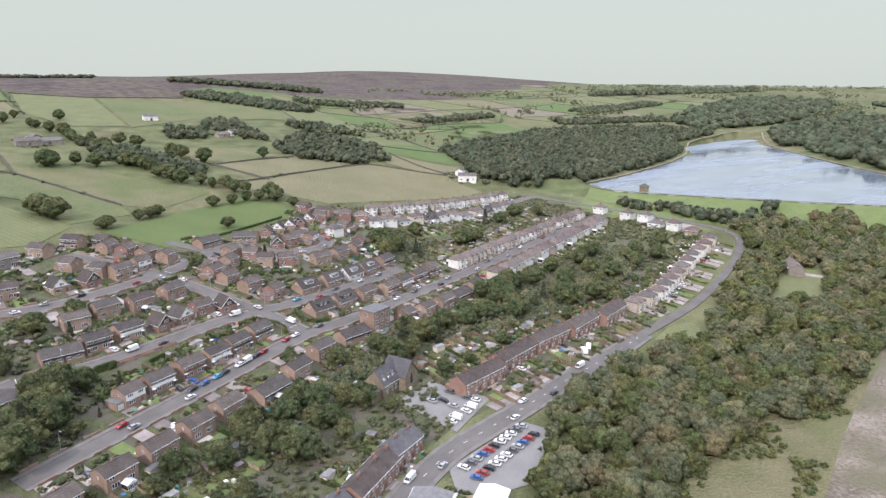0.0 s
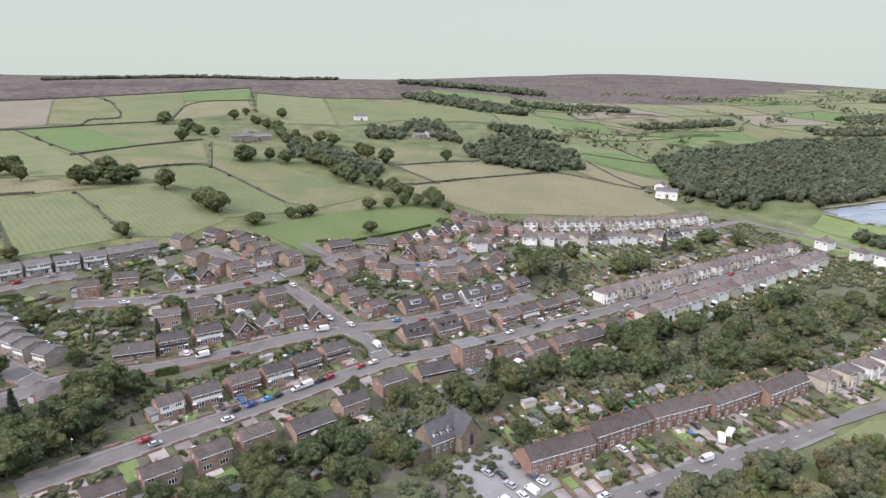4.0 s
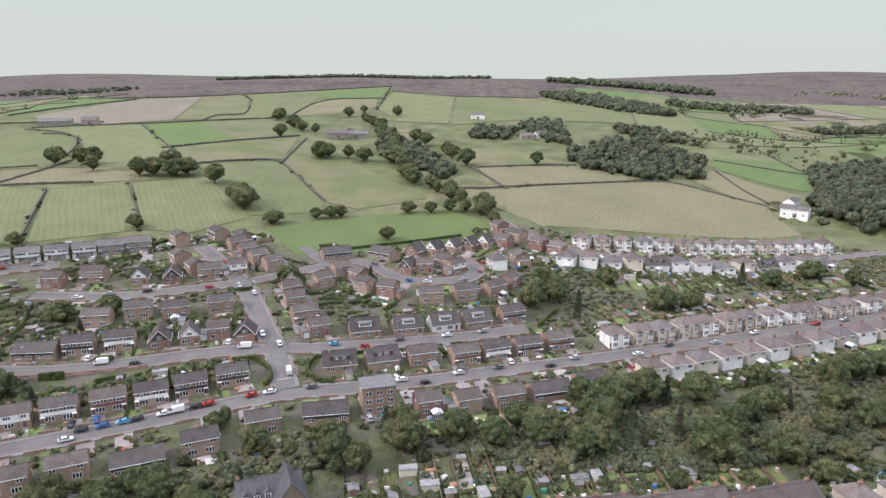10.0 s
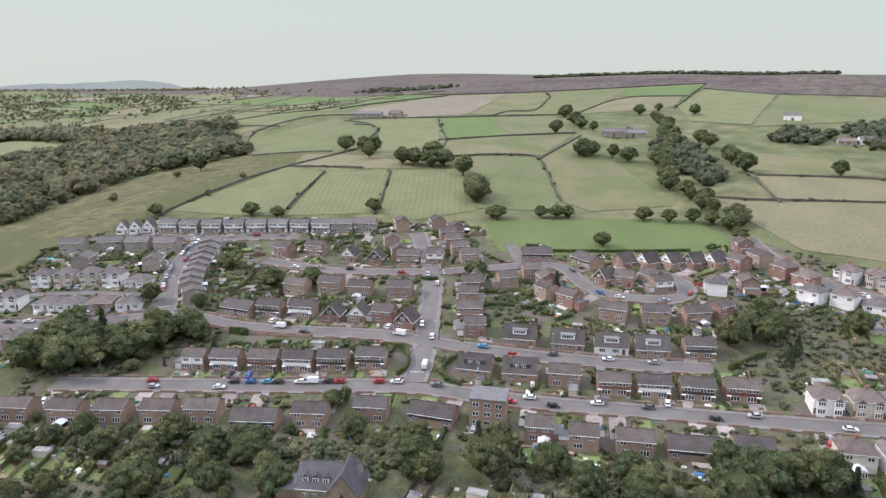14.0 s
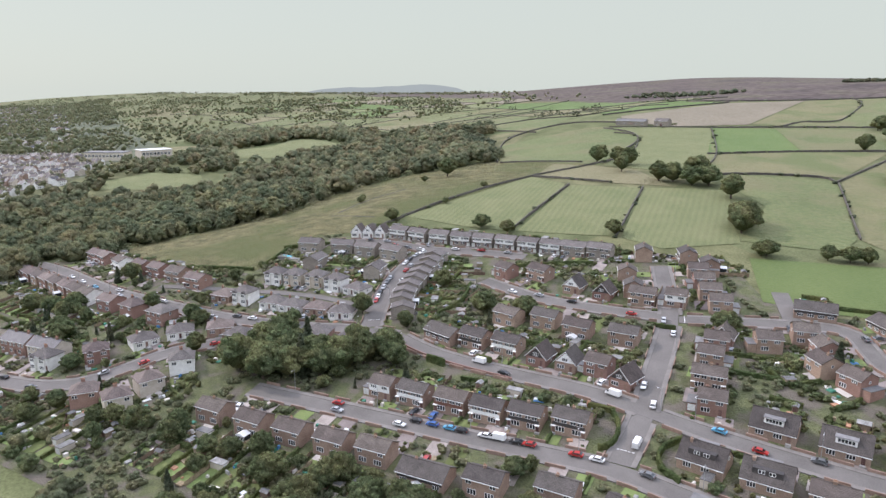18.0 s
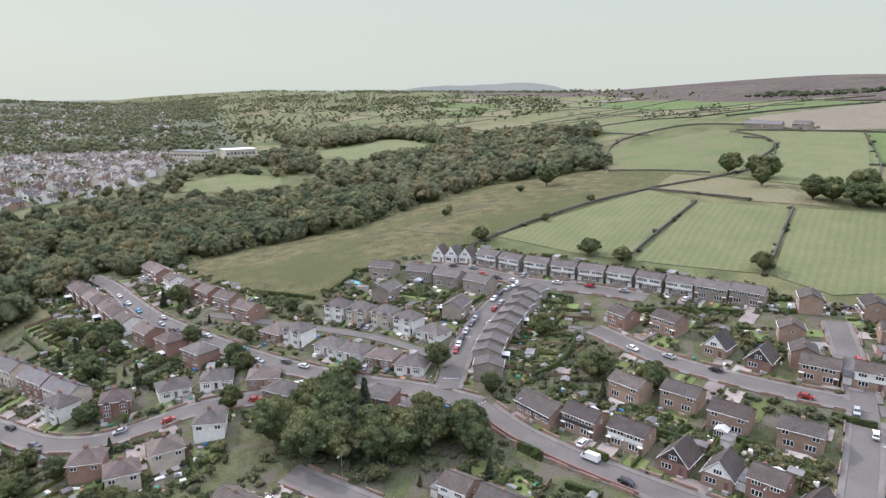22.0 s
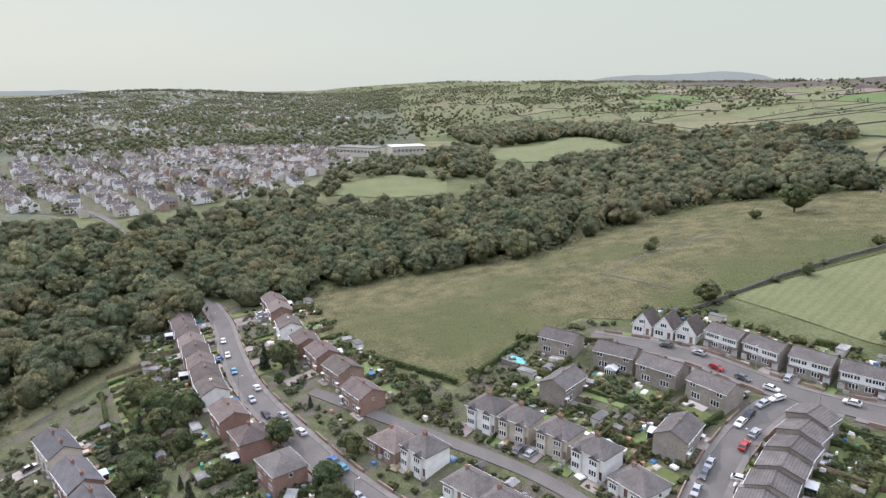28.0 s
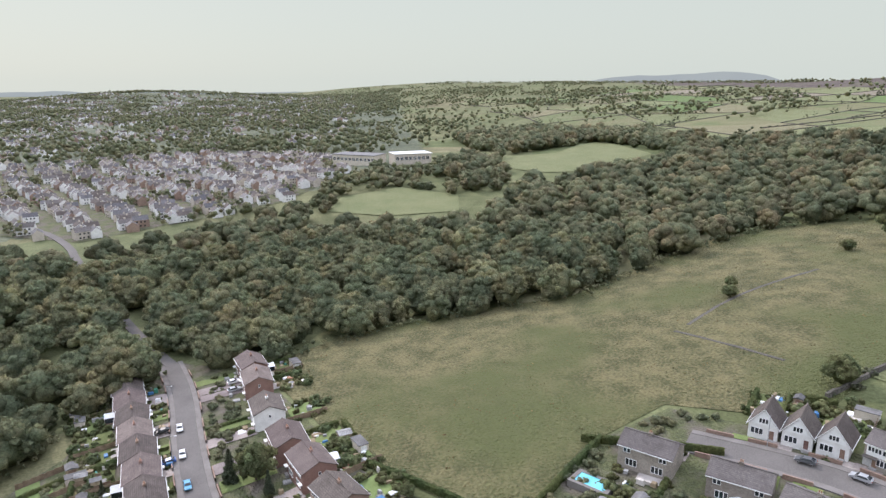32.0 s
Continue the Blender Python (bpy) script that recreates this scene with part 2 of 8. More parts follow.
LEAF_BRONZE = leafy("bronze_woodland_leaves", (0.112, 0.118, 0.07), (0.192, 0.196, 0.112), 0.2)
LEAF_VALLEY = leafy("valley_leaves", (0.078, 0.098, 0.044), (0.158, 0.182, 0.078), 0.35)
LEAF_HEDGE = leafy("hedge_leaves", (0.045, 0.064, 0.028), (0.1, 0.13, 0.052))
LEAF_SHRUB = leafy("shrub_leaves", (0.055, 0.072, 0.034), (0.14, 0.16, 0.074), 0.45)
BARK = material("bark", (0.05, 0.04, 0.03), (0.13, 0.105, 0.08), 2.0, 0.95, 0.6, 8)
DRYSTONE = material("dry_stone", (0.055, 0.05, 0.043), (0.17, 0.155, 0.13), 1.6, 0.95, 0.8, 5, 0.1)
FENCE_WOOD = material("weathered_fence", (0.12, 0.085, 0.055), (0.27, 0.20, 0.135), 0.8, 0.9, 0.2, 12, 0.35)
SHED_WALL = material("shed_boards", (0.12, 0.09, 0.06), (0.34, 0.27, 0.19), 0.5, 0.9, 0.2, 10, 0.5)
SHED_ROOF = material("shed_roof", (0.09, 0.087, 0.083), (0.25, 0.245, 0.238), 0.4, 0.8, 0.1, 10, 0.55)
TYRE = material("tyre_rubber", (0.015, 0.015, 0.015), (0.03, 0.03, 0.03), 5, 0.9, 0)
RIM = material("alloy_rim", (0.35, 0.35, 0.36), (0.5, 0.5, 0.51), 5, 0.35, 0, 5, 0, 0.8)
LAMP_GLASS = material("headlight_glass", (0.55, 0.55, 0.56), (0.75, 0.75, 0.76), 5, 0.1, 0)
TAIL = material("tail_light", (0.3, 0.01, 0.01), (0.45, 0.02, 0.02), 5, 0.2, 0)
STEEL = material("galvanised_steel", (0.25, 0.26, 0.26), (0.4, 0.41, 0.41), 2, 0.5, 0, 5, 0, 0.6)


def car_paint(name, c):
    return material(name, tuple(v * 0.92 for v in c), c, 0.8, 0.28, 0, 4, 0, 0.0, 0, 0.6)


CAR_PAINTS = [car_paint(*c) for c in (("white_paint", (0.72, 0.72, 0.71)), ("silver_paint", (0.36, 0.37, 0.38)), ("black_paint", (0.018, 0.018, 0.02)),
    ("grey_paint", (0.10, 0.105, 0.11)), ("red_paint", (0.36, 0.022, 0.018)), ("blue_paint", (0.03, 0.10, 0.30)), ("pale_blue_paint", (0.08, 0.3, 0.46)))]

# ---- terrain ----
GX = (-1200, -700, -450, -300, -180, -60, 60, 200, 400, 900)
GY = (-150, 60, 130, 190, 260, 340, 480, 700, 1200)
HEIGHTS = (
    (10, 12, 13, 14, 15, 18, 25, 45, 75),
    (1, 8, 12, 16, 20, 24, 34, 50, 90),
    (-11, 0, -3, -2, 4, 15, 34, 69, 103),
    (-20, -15, -3, 6, 14, 26, 42, 62, 109),
    (-23, -19, -12, -3, 7, 19, 39, 57, 112),
    (-21, -20, -16, -9, 2, 13, 27, 52, 110),
    (-19, -19, -16, -10, -5, 5, 25, 48, 110),
    (-18, -21, -19, -13, -4, -1, 11, 44, 104),
    (-10, -24, -16, -7, 5, 8, 6, 20, 90),
    (35, 20, 14, 9, 4, 1, 5, 25, 60),
)


def spline_weights(knots, x):
    knots, x = np.asarray(knots, float), np.clip(np.asarray(x, float), knots[0], knots[-1])
    n = len(knots)
    i = np.clip(np.searchsorted(knots, x, side="right") - 1, 0, n - 2)
    h = knots[i + 1] - knots[i]
    u = (x - knots[i]) / h
    slope = np.zeros((n, n))
    for k in range(n):
        a, b = max(k - 1, 0), min(k + 1, n - 1)
        slope[k, b] += 1 / (knots[b] - knots[a])
        slope[k, a] -= 1 / (knots[b] - knots[a])
    one = np.eye(n)
    return ((2 * u**3 - 3 * u**2 + 1)[:, None] * one[i] + ((u**3 - 2 * u**2 + u) * h)[:, None] * slope[i]
            + (3 * u**2 - 2 * u**3)[:, None] * one[i + 1] + ((u**3 - u**2) * h)[:, None] * slope[i + 1])


TABLE = np.array(HEIGHTS, float)
WATER_Z = 7.0
# distant rises: x, y, radius, height
RISES = ((-3100, -250, 330, 42), (980, 2400, 430, 60), (1520, 2450, 420, 34), (1950, 2350, 330, 20), (2600, 2600, 900, 16), (3600, 900, 1000, 8), (-900, 1850, 380, 36), (-1300, 1950, 330, 26), (350, 2300, 500, 6))


def heights(x, y):
    """Ground height at arrays of places."""
    x, y = np.asarray(x, float).ravel(), np.asarray(y, float).ravel()
    z = np.einsum("pi,pi->p", spline_weights(GX, x) @ TABLE, spline_weights(GY, y))
    for cx, cy, r, h in RISES:
        z += h * np.exp(-((x - cx) ** 2 + (y - cy) ** 2) / (2 * r * r))
    return z


def height(x, y):
    return float(heights([x], [y])[0])


def mesh_object(name, verts, faces, mats, parent=None, indices=None, smooth=False):
    me = bpy.data.meshes.new(name)
    me.from_pydata([tuple(v) for v in verts], [], [tuple(f) for f in faces])
    for m in mats if isinstance(mats, (list, tuple)) else [mats]:
        me.materials.append(m)
    if indices is not None:
        me.polygons.foreach_set("material_index", np.asarray(indices, dtype=np.int32))
    if smooth:
        me.polygons.foreach_set("use_smooth", np.ones(len(me.polygons), dtype=bool))
    ob = new(name, me)
    ob.parent = parent
    return ob


def soup_object(name, verts, tris, mats, index=None, smooth=False, parent=None):
    """A big triangle mesh straight from arrays."""
    me = bpy.data.meshes.new(name)
    me.vertices.add(len(verts))
    me.vertices.foreach_set("co", np.asarray(verts, dtype=np.float32).ravel())
    me.loops.add(tris.size)
    me.loops.foreach_set("vertex_index", np.asarray(tris, dtype=np.int32).ravel())
    me.polygons.add(len(tris))
    me.polygons.foreach_set("loop_start", np.arange(0, tris.size, 3, dtype=np.int32))
    for m in mats:
        me.materials.append(m)
    if index is not None:
        me.polygons.foreach_set("material_index", np.asarray(index, dtype=np.int32))
    me.polygons.foreach_set("use_smooth", np.full(len(tris), smooth, dtype=bool))
    me.update(calc_edges=True)
    ob = new(name, me)
    ob.parent = parent
    return ob


# ---- ground ----
def ground_material(name, high):
    m = bpy.data.materials.new(name)
    m.use_nodes = True
    n, l = m.node_tree.nodes, m.node_tree.links
    p = n["Principled BSDF"]
    geo = n.new("ShaderNodeNewGeometry")

    def noise_of(scale, detail=6):
        t = n.new("ShaderNodeTexNoise")
        t.inputs["Scale"].default_value, t.inputs["Detail"].default_value = scale, detail
        l.new(geo.outputs["Position"], t.inputs["Vector"])
        return t.outputs["Fac"]

    def ramp(fac, *stops):
        r = n.new("ShaderNodeValToRGB")
        r.color_ramp.elements[0].position, r.color_ramp.elements[0].color = stops[0][0], (*stops[0][1], 1)
        r.color_ramp.elements[1].position, r.color_ramp.elements[1].color = stops[-1][0], (*stops[-1][1], 1)
        for pos, c in stops[1:-1]:
            e = r.color_ramp.elements.new(pos)
            e.color = (*c, 1)
        l.new(fac, r.inputs[0])
        return r.outputs[0]

    def blend(fac, a, b, how="MIX"):
        x = n.new("ShaderNodeMix")
        x.data_type, x.blend_type = "RGBA", how
        if isinstance(fac, float):
            x.inputs[0].default_value = fac
        else:
            l.new(fac, x.inputs[0])
        l.new(a, x.inputs[6])
        l.new(b, x.inputs[7])
        return x.outputs[2]

    # patchwork of pasture, hay and rough grass
    flat = n.new("ShaderNodeVectorMath")
    flat.operation = "MULTIPLY"
    flat.inputs[1].default_value = (1, 0.75, 0)
    l.new(geo.outputs["Position"], flat.inputs[0])
    cell = n.new("ShaderNodeTexVoronoi")
    cell.inputs["Scale"].default_value = 0.0085
    l.new(flat.outputs[0], cell.inputs["Vector"])
    sep = n.new("ShaderNodeSeparateColor")
    l.new(cell.outputs["Color"], sep.inputs[0])
    fields = ramp(sep.outputs[0], (0.0, (0.114, 0.131, 0.0644)), (0.3, (0.136, 0.146, 0.0754)), (0.55, (0.104, 0.125, 0.0552)), (0.8, (0.169, 0.158, 0.092)), (1.0, (0.123, 0.139, 0.0644)))
    mottled = ramp(noise_of(0.05), (0.3, (0.6, 0.62, 0.55)), (0.7, (1.25, 1.2, 1.2)))
    grain = ramp(noise_of(1.1, 3), (0.3, (0.75, 0.75, 0.72)), (0.7, (1.2, 1.2, 1.2)))
    grass = blend(1.0, blend(1.0, fields, mottled, "MULTIPLY"), grain, "MULTIPLY")
    # heather and bracken on the moor
    heather = ramp(noise_of(0.012), (0.32, (0.07, 0.056, 0.052)), (0.5, (0.105, 0.084, 0.073)), (0.7, (0.105, 0.098, 0.064)))
    tufts = ramp(noise_of(0.09, 5), (0.35, (0.62, 0.6, 0.6)), (0.62, (1.2, 1.2, 1.2)))
    colour = blend(1.0, heather, tufts, "MULTIPLY") if high else grass
    l.new(colour, p.inputs["Base Color"])
    p.inputs["Roughness"].default_value = 0.95
    p.inputs["Specular IOR Level"].default_value = 0.15
    b = n.new("ShaderNodeBump")
    b.inputs["Strength"].default_value, b.inputs["Distance"].default_value = 0.5, 0.6
    l.new(noise_of(0.9), b.inputs["Height"])
    l.new(b.outputs[0], p.inputs["Normal"])
    return m


def spaced(lo, hi, dense_lo, dense_hi, step, grow=1.16):
    a = list(np.arange(dense_lo, dense_hi + 0.1, step))
    s, v = step, a[-1]
    while v < hi:
        s *= grow
        v += s
        a.append(min(v, hi))
    s, v = step, a[0]
    while v > lo:
        s *= grow
        v -= s
        a.insert(0, max(v, lo))
    return np.array(a)


lines_x, lines_y = spaced(-4700, 4700, -720, 720, 8), spaced(-1500, 4700, -120, 880, 8)
gx, gy = np.meshgrid(lines_x, lines_y, indexing="ij")
LAKE = [(344, 412), (398, 422), (471, 443), (554, 470), (681, 527), (741, 586), (868, 616), (980, 633), (1008, 612), (879, 532), (785, 423), (702, 333), (640, 240), (590, 120), (510, 95), (443, 184), (389, 256), (354, 314), (328, 360)]


def inside(poly, x, y):
    x, y = np.asarray(x, float), np.asarray(y, float)
    r = np.zeros(x.shape, bool)
    for (x1, y1), (x2, y2) in zip(poly, poly[1:] + poly[:1]):
        if y1 != y2:
            r ^= ((y1 > y) != (y2 > y)) & (x < (x2 - x1) * (y - y1) / (y2 - y1) + x1)
    return r


def distance_to(line, x, y):
    """Distance of places from a polyline."""
    x, y = np.asarray(x, float), np.asarray(y, float)
    best = np.full(x.shape, 1e9)
    for (x1, y1), (x2, y2) in zip(line, line[1:]):
        dx, dy = x2 - x1, y2 - y1
        u = np.clip(((x - x1) * dx + (y - y1) * dy) / (dx * dx + dy * dy), 0, 1)
        best = np.minimum(best, np.hypot(x - x1 - u * dx, y - y1 - u * dy))
    return best


natural = heights


def heights(x, y):
    """The natural slope with the lake's basin cut into it and its banks raised to hold the water."""
    x, y = np.asarray(x, float).ravel(), np.asarray(y, float).ravel()
    z = natural(x, y)
    d = distance_to(LAKE + LAKE[:1], x, y)
    wet = inside(LAKE, x, y)
    bank = WATER_Z + 1.0 + d * 0.06
    near = (~wet) & (d < 320)
    k = np.clip(d / 320, 0, 1)
    raised = bank * (1 - k) + z * k
    dam_side = distance_to(DAM, x, y) < d + 1.0
    z = np.where(near & ~dam_side, np.maximum(z, raised), z)
    # downstream face of the dam
    foot = WATER_Z + 2.2 - distance_to(DAM, x, y) * 0.33
    z = np.where((~wet) & dam_side & (distance_to(DAM, x, y) < 110), np.maximum(foot, z), z)
    return np.where(wet, np.minimum(z, WATER_Z - np.minimum(3, d * 0.15)), z)


DAM = [(326, 390), (323, 358), (350, 311), (385, 253), (439, 181), (505, 92)]
gz = heights(gx, gy)
nx, ny = len(lines_x), len(lines_y)
grid = np.arange(nx * ny).reshape(nx, ny)
quads = np.stack([grid[:-1, :-1], grid[1:, :-1], grid[1:, 1:], grid[:-1, 1:]], -1).reshape(-1, 4)
# the open moor above the last field walls
MOOR = [(-4700, 4700), (-4700, 2600), (-2000, 1350), (-1150, 1090), (-894, 1050), (-766, 1030), (-594, 960), (-450, 867), (-402, 878), (-300, 964), (-195, 1020), (-100, 1084), (-92, 1029), (-25, 995), (4, 986), (118, 985), (140, 1060), (200, 1126), (285, 1112), (414, 1093), (549, 1094), (700, 1106), (923, 1354), (1442, 1728), (2700, 2300), (2900, 4700)]
# wooded suburbs west of the wood
SUBURB = [(-560, -300), (-600, 60), (-712, 300), (-850, 330), (-1200, 380), (-2000, 520), (-3200, 700), (-3400, -1100), (-600, -1100)]
tris = np.concatenate([quads[:, [0, 1, 2]], quads[:, [0, 2, 3]]])
mid_x, mid_y = gx.ravel()[tris].mean(1), gy.ravel()[tris].mean(1)
ground = soup_object("ground", np.stack([gx.ravel(), gy.ravel(), gz], -1), tris, [ground_material("countryside", False), ground_material("heather_moor", True), material("suburb_gardens", (0.058, 0.07, 0.044), (0.12, 0.132, 0.08), 0.03, 0.95, 0.3, 8)], np.where(inside(MOOR, mid_x, mid_y), 1, np.where(inside(SUBURB, mid_x, mid_y), 2, 0)), True)
tagged(ground, "patchwork of green and straw pasture rising to heather moor", "ground", kind="structure")


def drape(name, poly, mat, lift=0.15, step=10.0, label="", category="", kind="structure", thick=0.0):
    """A flat outline laid over the ground."""
    bm = bmesh.new()
    bm.faces.new([bm.verts.new((x, y, 0)) for x, y in poly])
    xs, ys = [p[0] for p in poly], [p[1] for p in poly]
    for axis, lo, hi in ((0, min(xs), max(xs)), (1, min(ys), max(ys))):
        for c in np.arange(math.ceil(lo / step) * step, hi, step):
            co, no = [0, 0, 0], [0, 0, 0]
            co[axis], no[axis] = c, 1
            bmesh.ops.bisect_plane(bm, geom=bm.verts[:] + bm.edges[:] + bm.faces[:], plane_co=co, plane_no=no)
    vs = bm.verts[:]
    z = heights([v.co.x for v in vs], [v.co.y for v in vs])
    for v, h in zip(vs, z):
        v.co.z = h + lift
    bmesh.ops.recalc_face_normals(bm, faces=bm.faces)
    if sum(f.normal.z for f in bm.faces) < 0:
        bmesh.ops.reverse_faces(bm, faces=bm.faces)
    me = bpy.data.meshes.new(name)
    bm.to_mesh(me)
    bm.free()
    me.materials.append(mat)
    ob = new(name, me)
    if label:
        tagged(ob, label, category, kind=kind)
    return ob


# ---- water, dam ----
def water_material():
    m = material("lake_water", (0.15, 0.185, 0.228), (0.235, 0.278, 0.325), 0.012, 0.16, 0, 6, 0, 0, 0, 1.0)
    n, l = m.node_tree.nodes, m.node_tree.links
    geo, t, b = n.new("ShaderNodeNewGeometry"), n.new("ShaderNodeTexNoise"), n.new("ShaderNodeBump")
    t.inputs["Scale"].default_value, t.inputs["Detail"].default_value = 0.3, 4
    b.inputs["Strength"].default_value, b.inputs["Distance"].default_value = 0.12, 0.3
    l.new(geo.outputs["Position"], t.inputs["Vector"])
    l.new(t.outputs["Fac"], b.inputs["Height"])
    l.new(b.outputs[0], n["Principled BSDF"].inputs["Normal"])
    # wind streaks: smoother and rougher bands across the water
    st, mp, mr = n.new("ShaderNodeTexNoise"), n.new("ShaderNodeMapping"), n.new("ShaderNodeMapRange")
    mp.inputs["Rotation"].default_value, mp.inputs["Scale"].default_value = (0, 0, 0.9), (0.003, 0.022, 1)
    st.inputs["Scale"].default_value, st.inputs["Detail"].default_value = 1.0, 3
    mr.inputs[1].default_value, mr.inputs[2].default_value, mr.inputs[3].default_value, mr.inputs[4].default_value = 0.38, 0.64, 0.05, 0.38
    l.new(geo.outputs["Position"], mp.inputs["Vector"])
    l.new(mp.outputs[0], st.inputs["Vector"])
    l.new(st.outputs["Fac"], mr.inputs[0])
    l.new(mr.outputs[0], n["Principled BSDF"].inputs["Roughness"])
    return m


lake = mesh_object("water", [(x, y, WATER_Z) for x, y in LAKE], [range(len(LAKE))], water_material())
if lake.data.polygons[0].normal.z < 0:
    lake.data.flip_normals()
tagged(lake, "blue-grey reservoir water with pale wind streaks", "water", kind="structure")
DAM_GRASS = material("dam_grass", (0.11, 0.15, 0.05), (0.165, 0.195, 0.075), 0.08, 0.95, 0.2, 12)
SHORE = material("pale_shore", (0.2, 0.165, 0.12), (0.33, 0.28, 0.21), 0.15, 0.95, 0.2, 10)
face = [(x - 3, y - 1) for x, y in DAM] + [(x - 62, y - 42) for x, y in reversed(DAM)]
drape("dam_face", face, DAM_GRASS, 0.25, 8, "mown grass face of an earth dam", "dam")


def ribbon(name, line, width, mat, lift, side=0.0, step=4.0, drop=0.0, keep=None, label="", category="", kind="structure"):
    """A strip along a polyline, laid on the ground, with an edge that drops by drop."""
    pts = resample(line, step)
    v, f = [], []
    t = np.gradient(pts, axis=0)
    t /= np.linalg.norm(t, axis=1)[:, None]
    nrm = np.stack([-t[:, 1], t[:, 0]], -1)
    a, b = pts + nrm * (side - width / 2), pts + nrm * (side + width / 2)
    base = heights(pts[:, 0], pts[:, 1])
    za, zb = heights(a[:, 0], a[:, 1]), heights(b[:, 0], b[:, 1])
    cross = np.clip(zb - za, -0.16 * width, 0.16 * width)
    mid = np.maximum((za + zb) / 2, np.maximum(za, zb) - 0.08 * width)
    n = len(pts)
    za, zb = mid - cross / 2 + lift, mid + cross / 2 + lift
    for q, z in ((a, za), (b, zb), (a, za - drop), (b, zb - drop)):
        v += [(q[i, 0], q[i, 1], z[i]) for i in range(n)]
    for i in range(n - 1):
        if keep is not None and not keep[min(i, len(keep) - 1)]:
            continue
        f.append((i, i + 1, n + i + 1, n + i))
        if drop:
            f.append((2 * n + i, 2 * n + i + 1, i + 1, i))
            f.append((n + i, n + i + 1, 3 * n + i + 1, 3 * n + i))
    if not f:
        return None
    ob = mesh_object(name, v, f, mat)
    if label:
        tagged(ob, label, category, kind=kind)
    return ob


def resample(line, step):
    p = np.array(line, float)
    # round the corners twice before stepping along
    for _ in range(2):
        q = [p[0]]
        for a, b in zip(p[:-1], p[1:]):
            q += [a * 0.75 + b * 0.25, a * 0.25 + b * 0.75]
        p = np.array(q + [p[-1]])
    d = np.concatenate([[0], np.cumsum(np.linalg.norm(np.diff(p, axis=0), axis=1))])
    s = np.linspace(0, d[-1], max(2, int(d[-1] / step) + 1))
    return np.stack([np.interp(s, d, p[:, 0]), np.interp(s, d, p[:, 1])], -1)


SHORE_LINES = [LAKE[0:8], LAKE[8:13]]

# ---- roads: centre line, carriageway width, footways ----
ROADS = {
    "hill": ([(-122, 349), (-106, 330), (-88, 309), (-74, 284), (-63, 262), (-54, 246), (-46, 225)], 6.4, True),
    "long": ([(-162, 166), (-146, 174), (-124, 185), (-103, 195), (-84, 204), (-64, 214), (-44, 223), (-24, 227), (-1, 233), (37, 248), (73, 260), (107, 271), (156, 287), (206, 304), (255, 316)], 5.6, True),
    "middle": ([(-157, 225), (-138, 226), (-122, 230), (-99, 238), (-75, 247), (-56, 250), (-35, 254), (-14, 260), (12, 269), (43, 282)], 5.5, True),
    "climb": ([(-205, 303), (-222, 288), (-214, 268), (-200, 249), (-183, 232), (-171, 222)], 6.5, True),
    "crescent": ([(-276, 258), (-262, 270), (-250, 279), (-236, 284), (-222, 290), (-207, 300), (-194, 309), (-178, 316)], 6.0, True),
    "wood_road": ([(-157, 225), (-175, 216), (-192, 201), (-207, 190), (-233, 174), (-257, 163), (-291, 149), (-327, 142), (-366, 137), (-396, 129)], 5.6, True),
    "lower": ([(-262, 82), (-240, 95), (-222, 106), (-212, 121), (-212, 138), (-213, 150), (-208, 163), (-200, 184), (-196, 197)], 5.5, True),
    "lane": ([(-282, 168), (-260, 184), (-237, 203), (-218, 218), (-199, 227), (-184, 230)], 3.6, False),
    "close": ([(-172, 284), (-151, 285), (-135, 287), (-118, 293), (-103, 299), (-86, 308)], 5.5, True),
    "spur": ([(-84, 308), (-69, 319), (-52, 333), (-36, 343), (-24, 330), (-16, 323), (-2, 322), (13, 327), (23, 335), (21, 349), (9, 356)], 5.5, True),
    "stub": ([(-70, 357), (-61, 345), (-52, 333)], 6.5, False),
    "upper": ([(38, 420), (46, 405), (58, 390), (80, 375), (100, 372), (138, 372), (180, 380), (225, 391), (262, 402)], 5.5, True),
    "valley": ([(-150, 40), (-100, 88), (-67, 108), (-42, 120), (-21, 124), (6, 129), (31, 135), (71, 142), (100, 150)], 7.4, True),
    "valley_top": ([(98, 149.5), (114, 153), (162, 163), (233, 187), (283, 208), (300, 224), (297, 240), (286, 265), (279, 313), (274, 340), (262, 402)], 5.0, False),
    "wood_track": ([(-394, 130), (-450, 103), (-520, 72), (-575, 53), (-640, 10)], 4.2, False),
}
CENTRES = {k: resample(v[0], 2.0) for k, v in ROADS.items()}
labels = {"valley": "wide grey main road with worn white markings", "lane": "narrow rough-surfaced back lane", "wood_track": "narrow shaded road through the wood"}
